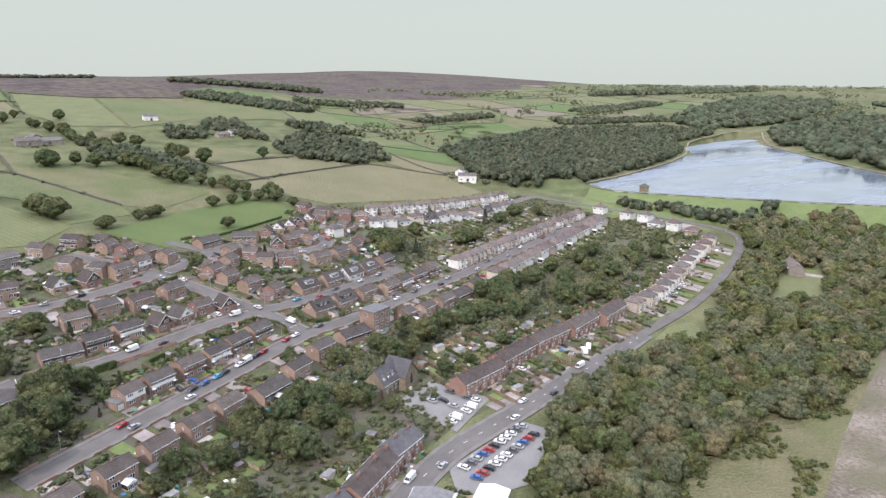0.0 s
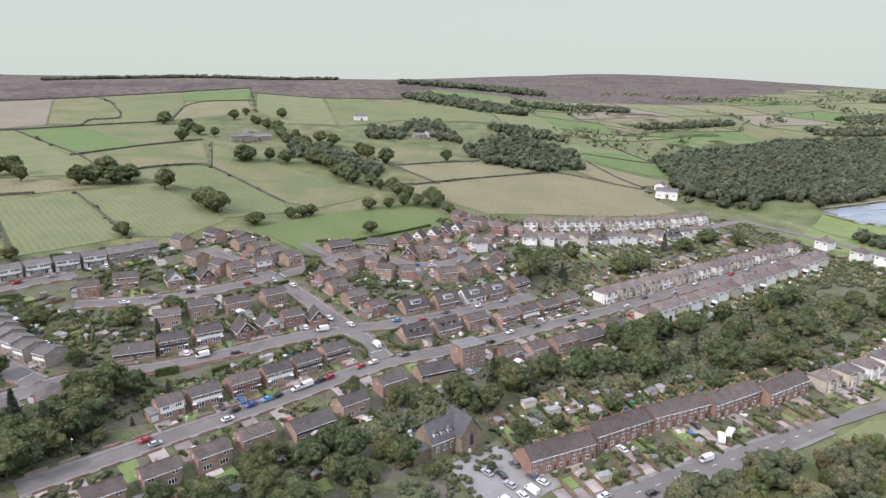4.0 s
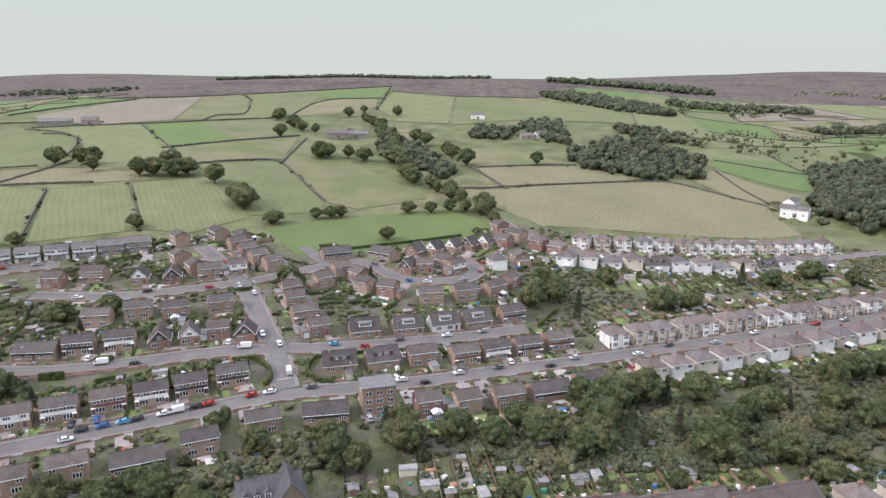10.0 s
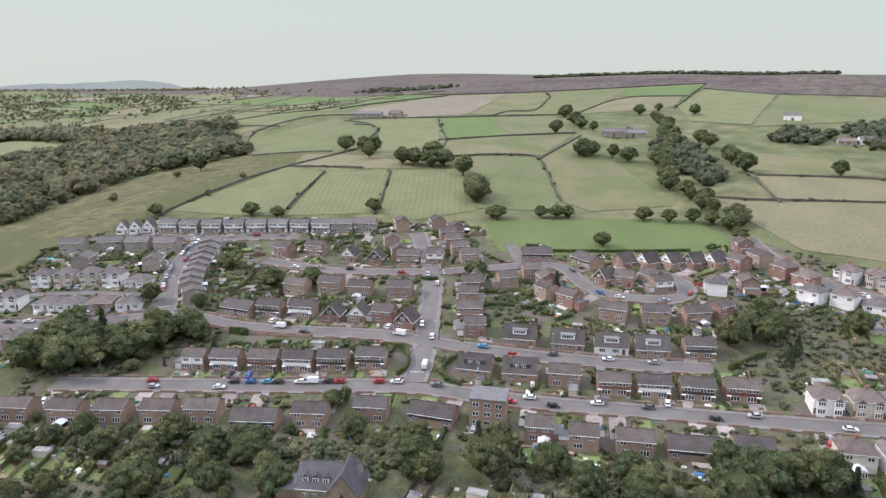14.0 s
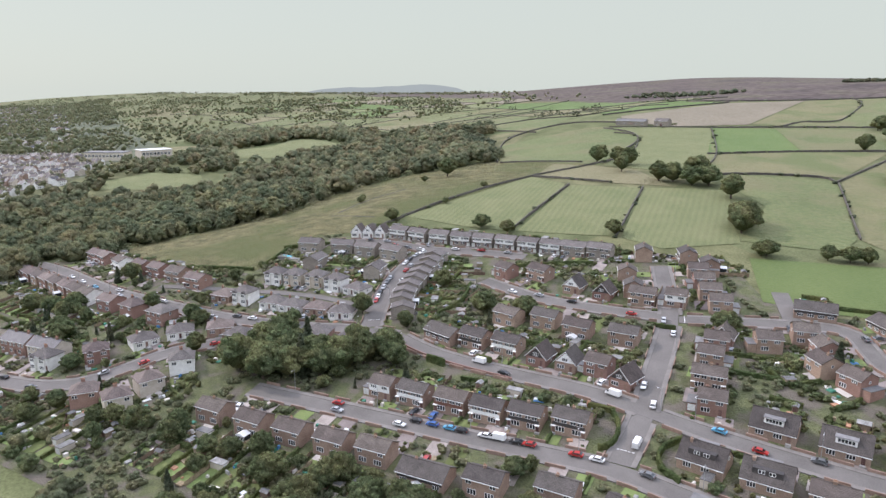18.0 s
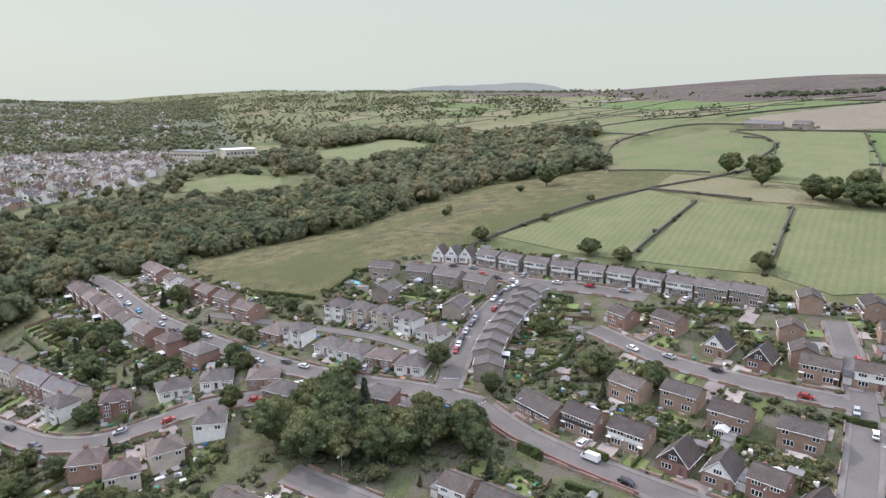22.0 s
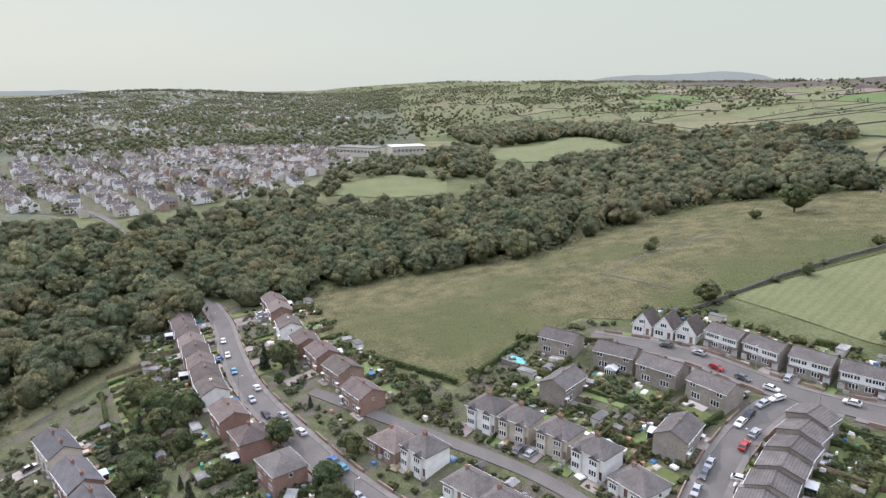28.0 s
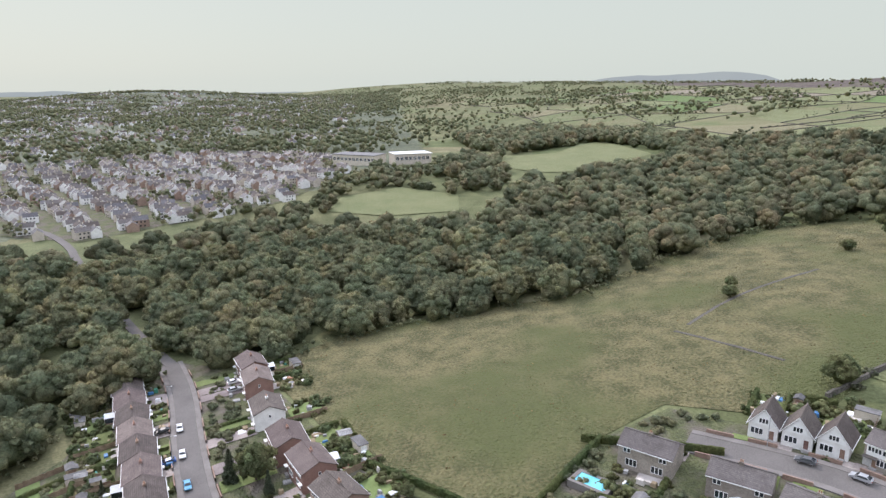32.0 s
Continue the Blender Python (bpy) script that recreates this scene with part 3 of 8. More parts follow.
for i, (key, (line, width, walks)) in enumerate(ROADS.items()):
    ribbon("road", line, width, ASPHALT, 0.30 + 0.012 * i, 0, 3, 0.6, None, labels.get(key, "grey worn asphalt estate road"), "road")
    if walks:
        for s in (-1, 1):
            pts = resample(line, 3.0)
            t = np.gradient(pts, axis=0)
            t /= np.linalg.norm(t, axis=1)[:, None]
            q = pts + s * (width / 2 + 0.9) * np.stack([-t[:, 1], t[:, 0]], -1)
            keep = np.ones(len(q), bool)
            for other, (_, w2, _) in ROADS.items():
                if other != key:
                    c = CENTRES[other]
                    keep &= np.min(np.hypot(q[:, None, 0] - c[None, :, 0], q[:, None, 1] - c[None, :, 1]), 1) > w2 / 2 + 0.9
            ribbon("pavement", line, 1.5, FOOTWAY, 0.43 + 0.004 * i, s * (width / 2 + 0.77), 3, 0.5, keep, "pale footway with concrete kerb", "pavement")
# dashed centre line of the main road, junction dashes
for k in range(0, 34):
    c = CENTRES["valley"]
    j = 20 + k * 4
    if j + 1 < len(c):
        a, b = c[j], c[j + 1]
        ribbon("lane_marking", [tuple(a), tuple(b)], 0.16, PAINT, 0.30 + 0.012 * 12 + 0.02, 0, 1.0, 0, None, "white painted centre line dash", "road marking")
for key, at in (("hill", -4), ("middle", 0), ("lower", -3), ("climb", -4), ("spur", 1)):
    c = CENTRES[key]
    a, b = c[at], c[at - 1] if at else c[1]
    t = (b - a) / np.linalg.norm(b - a)
    s = np.array([-t[1], t[0]])
    for k in range(-2, 3):
        p = a + s * k * 1.1
        ribbon("give_way_marking", [tuple(p - s * 0.35), tuple(p + s * 0.35)], 0.3, PAINT, 0.50, 0, 1.0, 0, None, "white painted give-way dash", "road marking")

CAR_PARK = [(-38, 157), (-19, 163), (-5, 141), (-31, 128.5)]
TARMAC_PALE = material("pale_tarmac", (0.17, 0.162, 0.152), (0.25, 0.24, 0.226), 0.1, 0.9, 0.05, 30)
BARE = material("bare_gravel", (0.15, 0.122, 0.092), (0.31, 0.262, 0.212), 0.05, 0.95, 0.5, 14, contrast=1.5, third=(0.165, 0.15, 0.095), third_scale=0.03)
ROUGH_GRASS = material("rough_grass", (0.14, 0.14, 0.065), (0.225, 0.2, 0.11), 0.06, 0.95, 0.6, 14, third=(0.145, 0.165, 0.065), third_scale=0.012)
MEADOW = material("rough_meadow", (0.115, 0.116, 0.05), (0.268, 0.238, 0.115), 0.12, 0.95, 1.0, 10, contrast=1.6, third=(0.14, 0.155, 0.058), third_scale=0.02)
HAY = material("mown_hay", (0.128, 0.148, 0.064), (0.182, 0.187, 0.09), 0.06, 0.95, 0.4, 16)
STRAW = material("straw_field", (0.152, 0.146, 0.076), (0.208, 0.186, 0.106), 0.03, 0.95, 0.4, 16)
BROWN_FIELD = material("dry_field", (0.165, 0.142, 0.1), (0.22, 0.19, 0.138), 0.02, 0.95, 0.3, 16)
SPORT = material("sports_turf", (0.082, 0.116, 0.036), (0.112, 0.142, 0.048), 0.04, 0.95, 0.2, 20)
GREEN = material("lush_pasture", (0.084, 0.13, 0.04), (0.118, 0.16, 0.054), 0.03, 0.95, 0.3, 16)
GARDEN = material("garden_ground", (0.062, 0.07, 0.034), (0.135, 0.146, 0.064), 0.3, 0.95, 0.6, 6, third=(0.125, 0.108, 0.086), third_scale=0.15)
drape("car_park", CAR_PARK, TARMAC_PALE, 0.34, 6, "pale patched tarmac car park beside the chapel", "car park")
YARD = [(-54, 96), (-46, 113), (-6, 121), (0, 110), (-30, 92)]
drape("sales_yard", YARD, TARMAC_PALE, 0.3, 6, "pale tarmac car sales yard", "yard")
drape("quarry_floor", [(205, 88), (168, 70), (120, 58), (84, 48), (30, 30), (60, -40), (260, -20), (270, 60)], BARE, 0.3, 10, "bare grey-brown gravel and rubble ground", "bare ground")
drape("scrub_ground", [(-40, 50), (-6, 68), (23, 76), (70, 78), (118, 72), (191, 84), (246, 100), (330, 128), (393, 160), (420, 120), (300, 70), (205, 88), (168, 70), (120, 58), (84, 48), (30, 30)], ROUGH_GRASS, 0.25, 10, "rough scrubby grass bank above the gravel", "rough ground")
drape("glade", [(100, 143), (120, 150), (140, 149), (128, 133), (110, 130)], HAY, 0.25, 8, "small bright grass clearing by the road", "clearing")
drape("valley_meadow", [(204, 141), (238, 158), (268, 166), (292, 158), (268, 142), (236, 130)], HAY, 0.25, 8, "bright grass clearing beside the farm building", "clearing")
# garden soil under the estates
drape("garden_ground", [(-290, 262), (-262, 284), (-205, 314), (-165, 338), (-130, 364), (-100, 372), (-72, 348), (-44, 350), (20, 386), (40, 420), (70, 406), (240, 424), (262, 405), (258, 320), (200, 200), (120, 158), (30, 142), (-30, 132), (-60, 120), (-100, 96), (-150, 100), (-200, 80), (-300, 70), (-340, 108), (-398, 130), (-376, 160), (-300, 182), (-262, 208), (-284, 236)], GARDEN, 0.12, 8, "garden soil, lawns and beds between the houses", "gardens")
# fields that stand out
drape("meadow_field", [(-376, 161), (-300, 184), (-264, 210), (-284, 236), (-292, 262), (-270, 288), (-280, 314), (-289, 428), (-279, 476), (-277, 523), (-330, 520), (-383, 480), (-402, 444), (-422, 412), (-425, 367), (-407, 313), (-393, 283), (-400, 259), (-404, 231), (-398, 190), (-382, 166)], MEADOW, 0.2, 8, "rough tussocky straw-green meadow beside the wood", "field")
def striped(name, base, turn, width):
    """Mowing lines across a field: bands a shade lighter and darker."""
    m = base.copy()
    m.name = name
    n, l = m.node_tree.nodes, m.node_tree.links
    p = n["Principled BSDF"]
    src = p.inputs["Base Color"].links[0].from_socket
    geo, mp, w, mr, mul = n.new("ShaderNodeNewGeometry"), n.new("ShaderNodeMapping"), n.new("ShaderNodeTexWave"), n.new("ShaderNodeMapRange"), n.new("ShaderNodeMix")
    mp.inputs["Rotation"].default_value = (0, 0, radians(turn))
    w.inputs["Scale"].default_value, w.inputs["Distortion"].default_value, w.inputs["Detail"].default_value, w.inputs["Detail Scale"].default_value = 0.314 / width, 3.5, 4, 0.25
    mr.inputs[3].default_value, mr.inputs[4].default_value = 0.92, 1.04
    mul.data_type, mul.blend_type = "RGBA", "MULTIPLY"
    mul.inputs[0].default_value = 1
    l.new(geo.outputs["Position"], mp.inputs["Vector"])
    l.new(mp.outputs[0], w.inputs["Vector"])
    l.new(w.outputs["Fac"], mr.inputs[0])
    l.new(src, mul.inputs[6])
    l.new(mr.outputs[0], mul.inputs[7])
    l.new(mul.outputs[2], p.inputs["Base Color"])
    return m


MOWN = striped("mown_hay_lines", HAY, -28, 3.6)
drape("hay_field", [(-279, 312), (-288, 428), (-249, 424), (-211, 338), (-235, 325)], MOWN, 0.25, 8, "pale mown hay field", "field")
drape("hay_field", [(-247, 424), (-207, 446), (-162, 368), (-209, 340)], MOWN, 0.25, 8, "pale mown hay field with tractor lines", "field")
drape("hay_field", [(-205, 447), (-164, 474), (-112, 400), (-135, 368), (-160, 368)], MOWN, 0.25, 8, "pale mown hay field with tractor lines", "field")
drape("playing_field", [(-99, 385), (-70, 344), (-46, 352), (20, 390), (34, 410), (4, 442), (-40, 425)], SPORT, 0.25, 8, "smooth bright green playing field", "field")
drape("straw_field", [(4, 484), (43, 491), (161, 556), (193, 555), (234, 497), (232, 440), (206, 430), (63, 415)], STRAW, 0.25, 8, "straw-coloured pasture above the houses", "field")
drape("straw_field", [(25, 558), (110, 587), (161, 560), (46, 494)], STRAW, 0.25, 8, "straw-coloured pasture between stone walls", "field")
drape("lush_field", [(-310, 691), (-261, 717), (-193, 625), (-237, 569)], GREEN, 0.3, 8, "lush green pasture", "field")
drape("lush_field", [(237, 610), (248, 656), (408, 717), (330, 600), (288, 556)], GREEN, 0.3, 10, "dark green pasture beside the wood", "field")
PASTURE = material("pasture", (0.1, 0.124, 0.05), (0.142, 0.158, 0.068), 0.02, 0.95, 0.3, 20, third=(0.145, 0.142, 0.07), third_scale=0.025, contrast=1.4)
OLIVE = material("olive_pasture", (0.135, 0.132, 0.0644), (0.176, 0.163, 0.0828), 0.02, 0.95, 0.3, 20, third=(0.112, 0.13, 0.052), third_scale=0.025, contrast=1.4)
# the hill fields up to the moor
drape("pasture_field", [(-588, 920), (-446, 858), (-399, 871), (-457, 712), (-520, 760)], GREEN, 0.4, 12, "narrow green pasture under the moor", "field")
drape("pasture_field", [(-425, 698), (-394, 859), (-336, 928), (-294, 728), (-349, 670), (-400, 674)], BROWN_FIELD, 0.4, 12, "dry brown-grey field on the slope", "field")
drape("pasture_field", [(-334, 929), (-298, 958), (-269, 925), (-244, 831), (-235, 783), (-265, 775), (-265, 736), (-292, 730)], OLIVE, 0.4, 12, "olive rough pasture in a bend of the walls", "field")
drape("pasture_field", [(-296, 958), (-194, 1013), (-182, 914), (-184, 778), (-261, 733), (-261, 767), (-231, 774), (-264, 913)], PASTURE, 0.4, 12, "plain green pasture below the moor", "field")
drape("lush_field", [(-194, 1013), (-100, 1077), (-101, 959), (-179, 931)], GREEN, 0.4, 12, "green pasture reaching up to the moor", "field")
drape("pasture_field", [(-178, 921), (-104, 946), (-97, 872), (-124, 821), (-181, 782)], STRAW, 0.4, 12, "straw-coloured pasture above the farm", "field")
drape("pasture_field", [(-383, 652), (-311, 690), (-230, 570), (-199, 494), (-270, 484), (-299, 553), (-332, 617), (-368, 618)], HAY, 0.3, 8, "pale mown field above the lone oaks", "field")
drape("pasture_field", [(-408, 632), (-383, 644), (-340, 619), (-313, 579), (-293, 525), (-273, 485), (-366, 469), (-439, 533)], PASTURE, 0.3, 8, "green pasture inside a curved wall", "field")
drape("pasture_field", [(-260, 717), (-202, 749), (-166, 750), (-141, 669), (-192, 625)], PASTURE, 0.3, 8, "green pasture beside the farm", "field")
drape("pasture_field", [(-235, 563), (-191, 619), (-144, 658), (-132, 557), (-188, 514), (-198, 493)], OLIVE, 0.3, 8, "olive pasture below the stone wall", "field")
drape("pasture_field", [(-185, 509), (-130, 544), (-77, 446), (-75, 422), (-114, 403), (-133, 462), (-165, 480)], PASTURE, 0.3, 8, "green pasture sloping to the houses", "field")
drape("pasture_field", [(-128, 544), (-133, 640), (-80, 570), (-61, 546), (-10, 466), (-53, 435), (-76, 447)], OLIVE, 0.3, 8, "olive pasture beside the tree belt", "field")
drape("pasture_field", [(-309, 473), (-270, 480), (-239, 483), (-194, 460), (-231, 442), (-287, 430)], STRAW, 0.3, 8, "straw strip between two field walls", "field")
drape("pasture_field", [(11, 641), (61, 641), (99, 593), (35, 561), (13, 572)], OLIVE, 0.35, 8, "olive pasture above the stone wall", "field")
drape("pasture_field", [(4, 980), (97, 951), (236, 918), (213, 798), (115, 801), (77, 809), (0, 761)], PASTURE, 0.5, 12, "green pasture on the upper slope", "field")
drape("pasture_field", [(-90, 1022), (0, 980), (-4, 770), (-60, 772), (-92, 860)], HAY, 0.5, 12, "pale green pasture beside the climbing hedge", "field")
drape("straw_field", [(233, 608), (279, 539), (237, 487), (203, 564)], STRAW, 0.3, 8, "dry straw bank below the wood", "field")
drape("pasture_field", [(298, 946), (389, 867), (336, 759), (256, 704), (263, 788)], HAY, 0.6, 12, "pale green pasture among tree lines", "field")
drape("pasture_field", [(440, 968), (534, 835), (439, 739), (345, 764)], PASTURE, 0.6, 12, "green pasture above the plantation", "field")
drape("pasture_field", [(140, 1060), (200, 1124), (414, 1090), (400, 960), (300, 960), (240, 1010)], GREEN, 0.6, 12, "green field on the edge of the moor", "field")

# ---- dry stone walls ----
def stone_wall(line, h=1.2, w=0.6, label="dark dry-stone field wall with rough coping", mat=DRYSTONE):
    pts = resample(line, 2.5)
    t = np.gradient(pts, axis=0)
    t /= np.linalg.norm(t, axis=1)[:, None]
    nrm = np.stack([-t[:, 1], t[:, 0]], -1)
    z = heights(pts[:, 0], pts[:, 1])
    rng = np.random.default_rng(len(pts))
    n = len(pts)
    v, f = [], []
    for i in range(n):
        hh = h * (0.85 + 0.3 * rng.random())
        for s, ht in ((-1, -0.4), (-0.75, hh), (0.75, hh * (0.95 + 0.1 * rng.random())), (1, -0.4)):
            q = pts[i] + nrm[i] * (s * w / 2 + 0.06 * rng.normal())
            v.append((q[0], q[1], z[i] + ht))
    for i in range(n - 1):
        for k in range(3):
            f.append((4 * i + k, 4 * i + k + 1, 4 * i + 5 + k, 4 * i + 4 + k))
    f += [(0, 1, 2, 3), (4 * n - 1, 4 * n - 2, 4 * n - 3, 4 * n - 4)]
    return tagged(mesh_object("field_wall", v, f, mat), label, "wall", "field walls")


WALLS = [
    [(-276, 296), (-283, 330), (-290, 382), (-289, 428), (-279, 476), (-277, 523), (-314, 585), (-347, 626), (-392, 631)],
    [(-213, 340), (-248, 424)], [(-289, 428), (-229, 444)], [(-162, 366), (-206, 447)],
    [(-197, 486), (-187, 511), (-140, 550), (-129, 540)], [(-203, 510), (-229, 571), (-310, 690)], [(-236, 566), (-192, 622), (-144, 666)],
    [(-129, 538), (-135, 655)], [(-127, 538), (-76, 447)], [(-454, 707), (-396, 865)], [(-594, 960), (-450, 867), (-402, 878), (-300, 964), (-195, 1020), (-100, 1084)],
    [(-390, 637), (-347, 665), (-263, 729), (-180, 774)], [(-300, 964), (-271, 930), (-244, 831), (-234, 779), (-264, 770), (-263, 729)], [(-183, 774), (-178, 926), (-100, 953)], [(-93, 849), (-100, 1084)],
    [(-367, 616), (-341, 621), (-313, 579), (-293, 525)], [(-370, 469), (-439, 533), (-468, 578), (-458, 647), (-396, 664)], [(-366, 469), (-292, 487)],
    [(-744, 757), (-818, 1044)], [(-746, 656), (-726, 880)], [(233, 608), (239, 487)], [(-92, 1029), (-25, 995), (4, 986), (118, 985)],
    [(0, 491), (43, 491), (161, 556), (193, 554), (234, 497)], [(25, 558), (110, 586)], [(12, 584), (46, 491)],
]
for w in WALLS:
    stone_wall(w, 1.5, 0.9)
for w in ([(-331, 290), (-315, 295), (-296, 301)], [(-333, 296), (-344, 317), (-351, 341), (-354, 365)]):
    stone_wall(w, 0.32, 1.5, "tumbled remnant of a stone wall in the meadow")
for w in SHORE_LINES:
    ribbon("lake_shore", w, 2.0, SHORE, 0.35, 1.5, 6, 0.3, None, "pale bare shore of the reservoir", "shore")
# paths on the dam
ribbon("dam_path", [(x - 1.5, y - 1) for x, y in DAM], 2.4, FOOTWAY, 0.55, 0, 6, 0.2, None, "pale path along the dam crest", "path")
ribbon("dam_path", [(x - 33, y - 22) for x, y in DAM], 2.2, HAY, 0.5, 0, 6, 0.2, None, "pale grassy berm across the dam face", "path")


def garden_walls(road, w):
    """Low front walls behind the footway, broken by the drives."""
    line = ROADS[road][0]
    for s in (-1, 1):
        pts = resample(line, 3.0)
        t = np.gradient(pts, axis=0)
        t /= np.linalg.norm(t, axis=1)[:, None]
        q = pts + s * (w / 2 + 1.75) * np.stack([-t[:, 1], t[:, 0]], -1)
        keep = np.array([(i * 7 + (s > 0)) % 10 > 3 for i in range(len(q))])
        keep &= (q[:, 0] > -388) & (q[:, 1] < 410)
        for other, (_, w2, _) in ROADS.items():
            if other != road:
                c = CENTRES[other]
                keep &= np.min(np.hypot(q[:, None, 0] - c[None, :, 0], q[:, None, 1] - c[None, :, 1]), 1) > w2 / 2 + 2.2
        if keep.sum() > 4:
            ribbon("garden_wall", line, 0.3, GARDEN_BRICK, 1.25, s * (w / 2 + 1.75), 3, 1.4, keep, "low brown brick front garden walls", "wall")


GARDEN_BRICK = material("garden_wall_brick", (0.2, 0.13, 0.1), (0.32, 0.23, 0.18), 0.5, 0.9, 0.3, 9)
for key in ("long", "middle", "hill", "crescent", "wood_road", "lower", "close", "spur", "upper", "climb"):
    garden_walls(key, ROADS[key][1])
ribbon("retaining_wall", [(-150, 222), (-138, 222.6), (-121, 226.6), (-99, 234)], 0.35, BRICK_RED, 1.35, 0, 3, 1.8, None, "long red-brick retaining wall beside the road", "wall")


# ---- houses ----
def box(bm, x0, x1, y0, y1, z0, z1, mi=0):
    vs = [bm.verts.new(p) for p in ((x0, y0, z0), (x1, y0, z0), (x1, y1, z0), (x0, y1, z0), (x0, y0, z1), (x1, y0, z1), (x1, y1, z1), (x0, y1, z1))]
    for q in ((3, 2, 1, 0), (4, 5, 6, 7), (0, 1, 5, 4), (1, 2, 6, 5), (2, 3, 7, 6), (3, 0, 4, 7)):
        bm.faces.new([vs[i] for i in q]).material_index = mi


def prism(bm, points, y0, y1, mi=0):
    """A cross-section in x and z drawn out along y."""
    a, b = [bm.verts.new((x, y0, z)) for x, z in points], [bm.verts.new((x, y1, z)) for x, z in points]
    n = len(points)
    bm.faces.new(a).material_index = mi
    bm.faces.new(b[::-1]).material_index = mi
    for i in range(n):
        bm.faces.new((a[(i + 1) % n], a[i], b[i], b[(i + 1) % n])).material_index = mi


def part(name, bm, mats, parent, label="", spin=0):
    if spin:
        bmesh.ops.rotate(bm, verts=bm.verts, cent=(0, 0, 0), matrix=Matrix.Rotation(radians(spin), 3, "Z"))
    bmesh.ops.recalc_face_normals(bm, faces=bm.faces)
    me = bpy.data.meshes.new(name)
    bm.to_mesh(me)
    bm.free()
    for m in mats if isinstance(mats, (list, tuple)) else [mats]:
        me.materials.append(m)
    ob = new(name, me)
    ob.parent = parent
    return tagged(ob, label) if label else ob


def window(parent, x, y, z, w, h, out=-1, spin=0, panes=2, label=""):
    """A framed window on a wall at y, facing out along y; spin turns it to another side of the house."""
    bm = bmesh.new()
    t, f, g = 0.08, y + out * 0.09, y + out * 0.03
    xs = [x - w / 2 + k * w / panes for k in range(panes + 1)]
    lo, hi = [bm.verts.new((c, f, z)) for c in xs], [bm.verts.new((c, f, z + h)) for c in xs]
    for k in range(panes):
        outer = [lo[k], lo[k + 1], hi[k + 1], hi[k]]
        mid = [(xs[k] + t, z + t), (xs[k + 1] - t, z + t), (xs[k + 1] - t, z + h - t), (xs[k] + t, z + h - t)]
        a, b = [bm.verts.new((c, f, d)) for c, d in mid], [bm.verts.new((c, g, d)) for c, d in mid]
        for i in range(4):
            j = (i + 1) % 4
            bm.faces.new((outer[i], outer[j], a[j], a[i]))
            bm.faces.new((a[i], a[j], b[j], b[i]))
        bm.faces.new(b).material_index = 1
    back = [bm.verts.new(p) for p in ((xs[0], y, z), (xs[-1], y, z), (xs[-1], y, z + h), (xs[0], y, z + h))]
    bm.faces.new(lo + [back[1], back[0]])
    bm.faces.new(hi + [back[2], back[3]])
    bm.faces.new((lo[0], hi[0], back[3], back[0]))
    bm.faces.new((lo[-1], hi[-1], back[2], back[1]))
    ob = part("window", bm, [FRAME_WHITE, GLASS], parent, label, spin)
    return ob


def simple(name, parent, mats, boxes, label="", spin=0):
    bm = bmesh.new()
    for b in boxes:
        box(bm, *b)
    return part(name, bm, mats, parent, label, spin)


def gable_house(parent, w, d, eaves, rise, wall, roof, over=0.35, spin=0):
    """Walls with gables at both ends and a ridged roof along x."""
    bm = bmesh.new()
    prism(bm, [(-d / 2, -2.2), (d / 2, -2.2), (d / 2, eaves), (0, eaves + rise), (-d / 2, eaves)], -w / 2, w / 2)
    body = part("wall", bm, wall, parent, "", spin - 90)
    bm = bmesh.new()
    k = rise / (d / 2)
    e, t = over, 0.22
    for s in (-1, 1):
        prism(bm, [(s * (d / 2 + e), eaves - k * e + 0.02), (0, eaves + rise + 0.02), (0, eaves + rise + t + 0.02), (s * (d / 2 + e), eaves - k * e + t)], -w / 2 - 0.25, w / 2 + 0.25)
    box(bm, -0.14, 0.14, -w / 2 - 0.26, w / 2 + 0.26, eaves + rise + t - 0.02, eaves + rise + t + 0.12)
    for s in (-1, 1):
        x = s * (d / 2 + e)
        box(bm, min(x, x + s * 0.12), max(x, x + s * 0.12), -w / 2 - 0.2, w / 2 + 0.2, eaves - k * e - 0.02, eaves - k * e + 0.13, 1)
    cover = part("roof", bm, [roof, FRAME_WHITE], parent, "", spin - 90)
    return body, cover


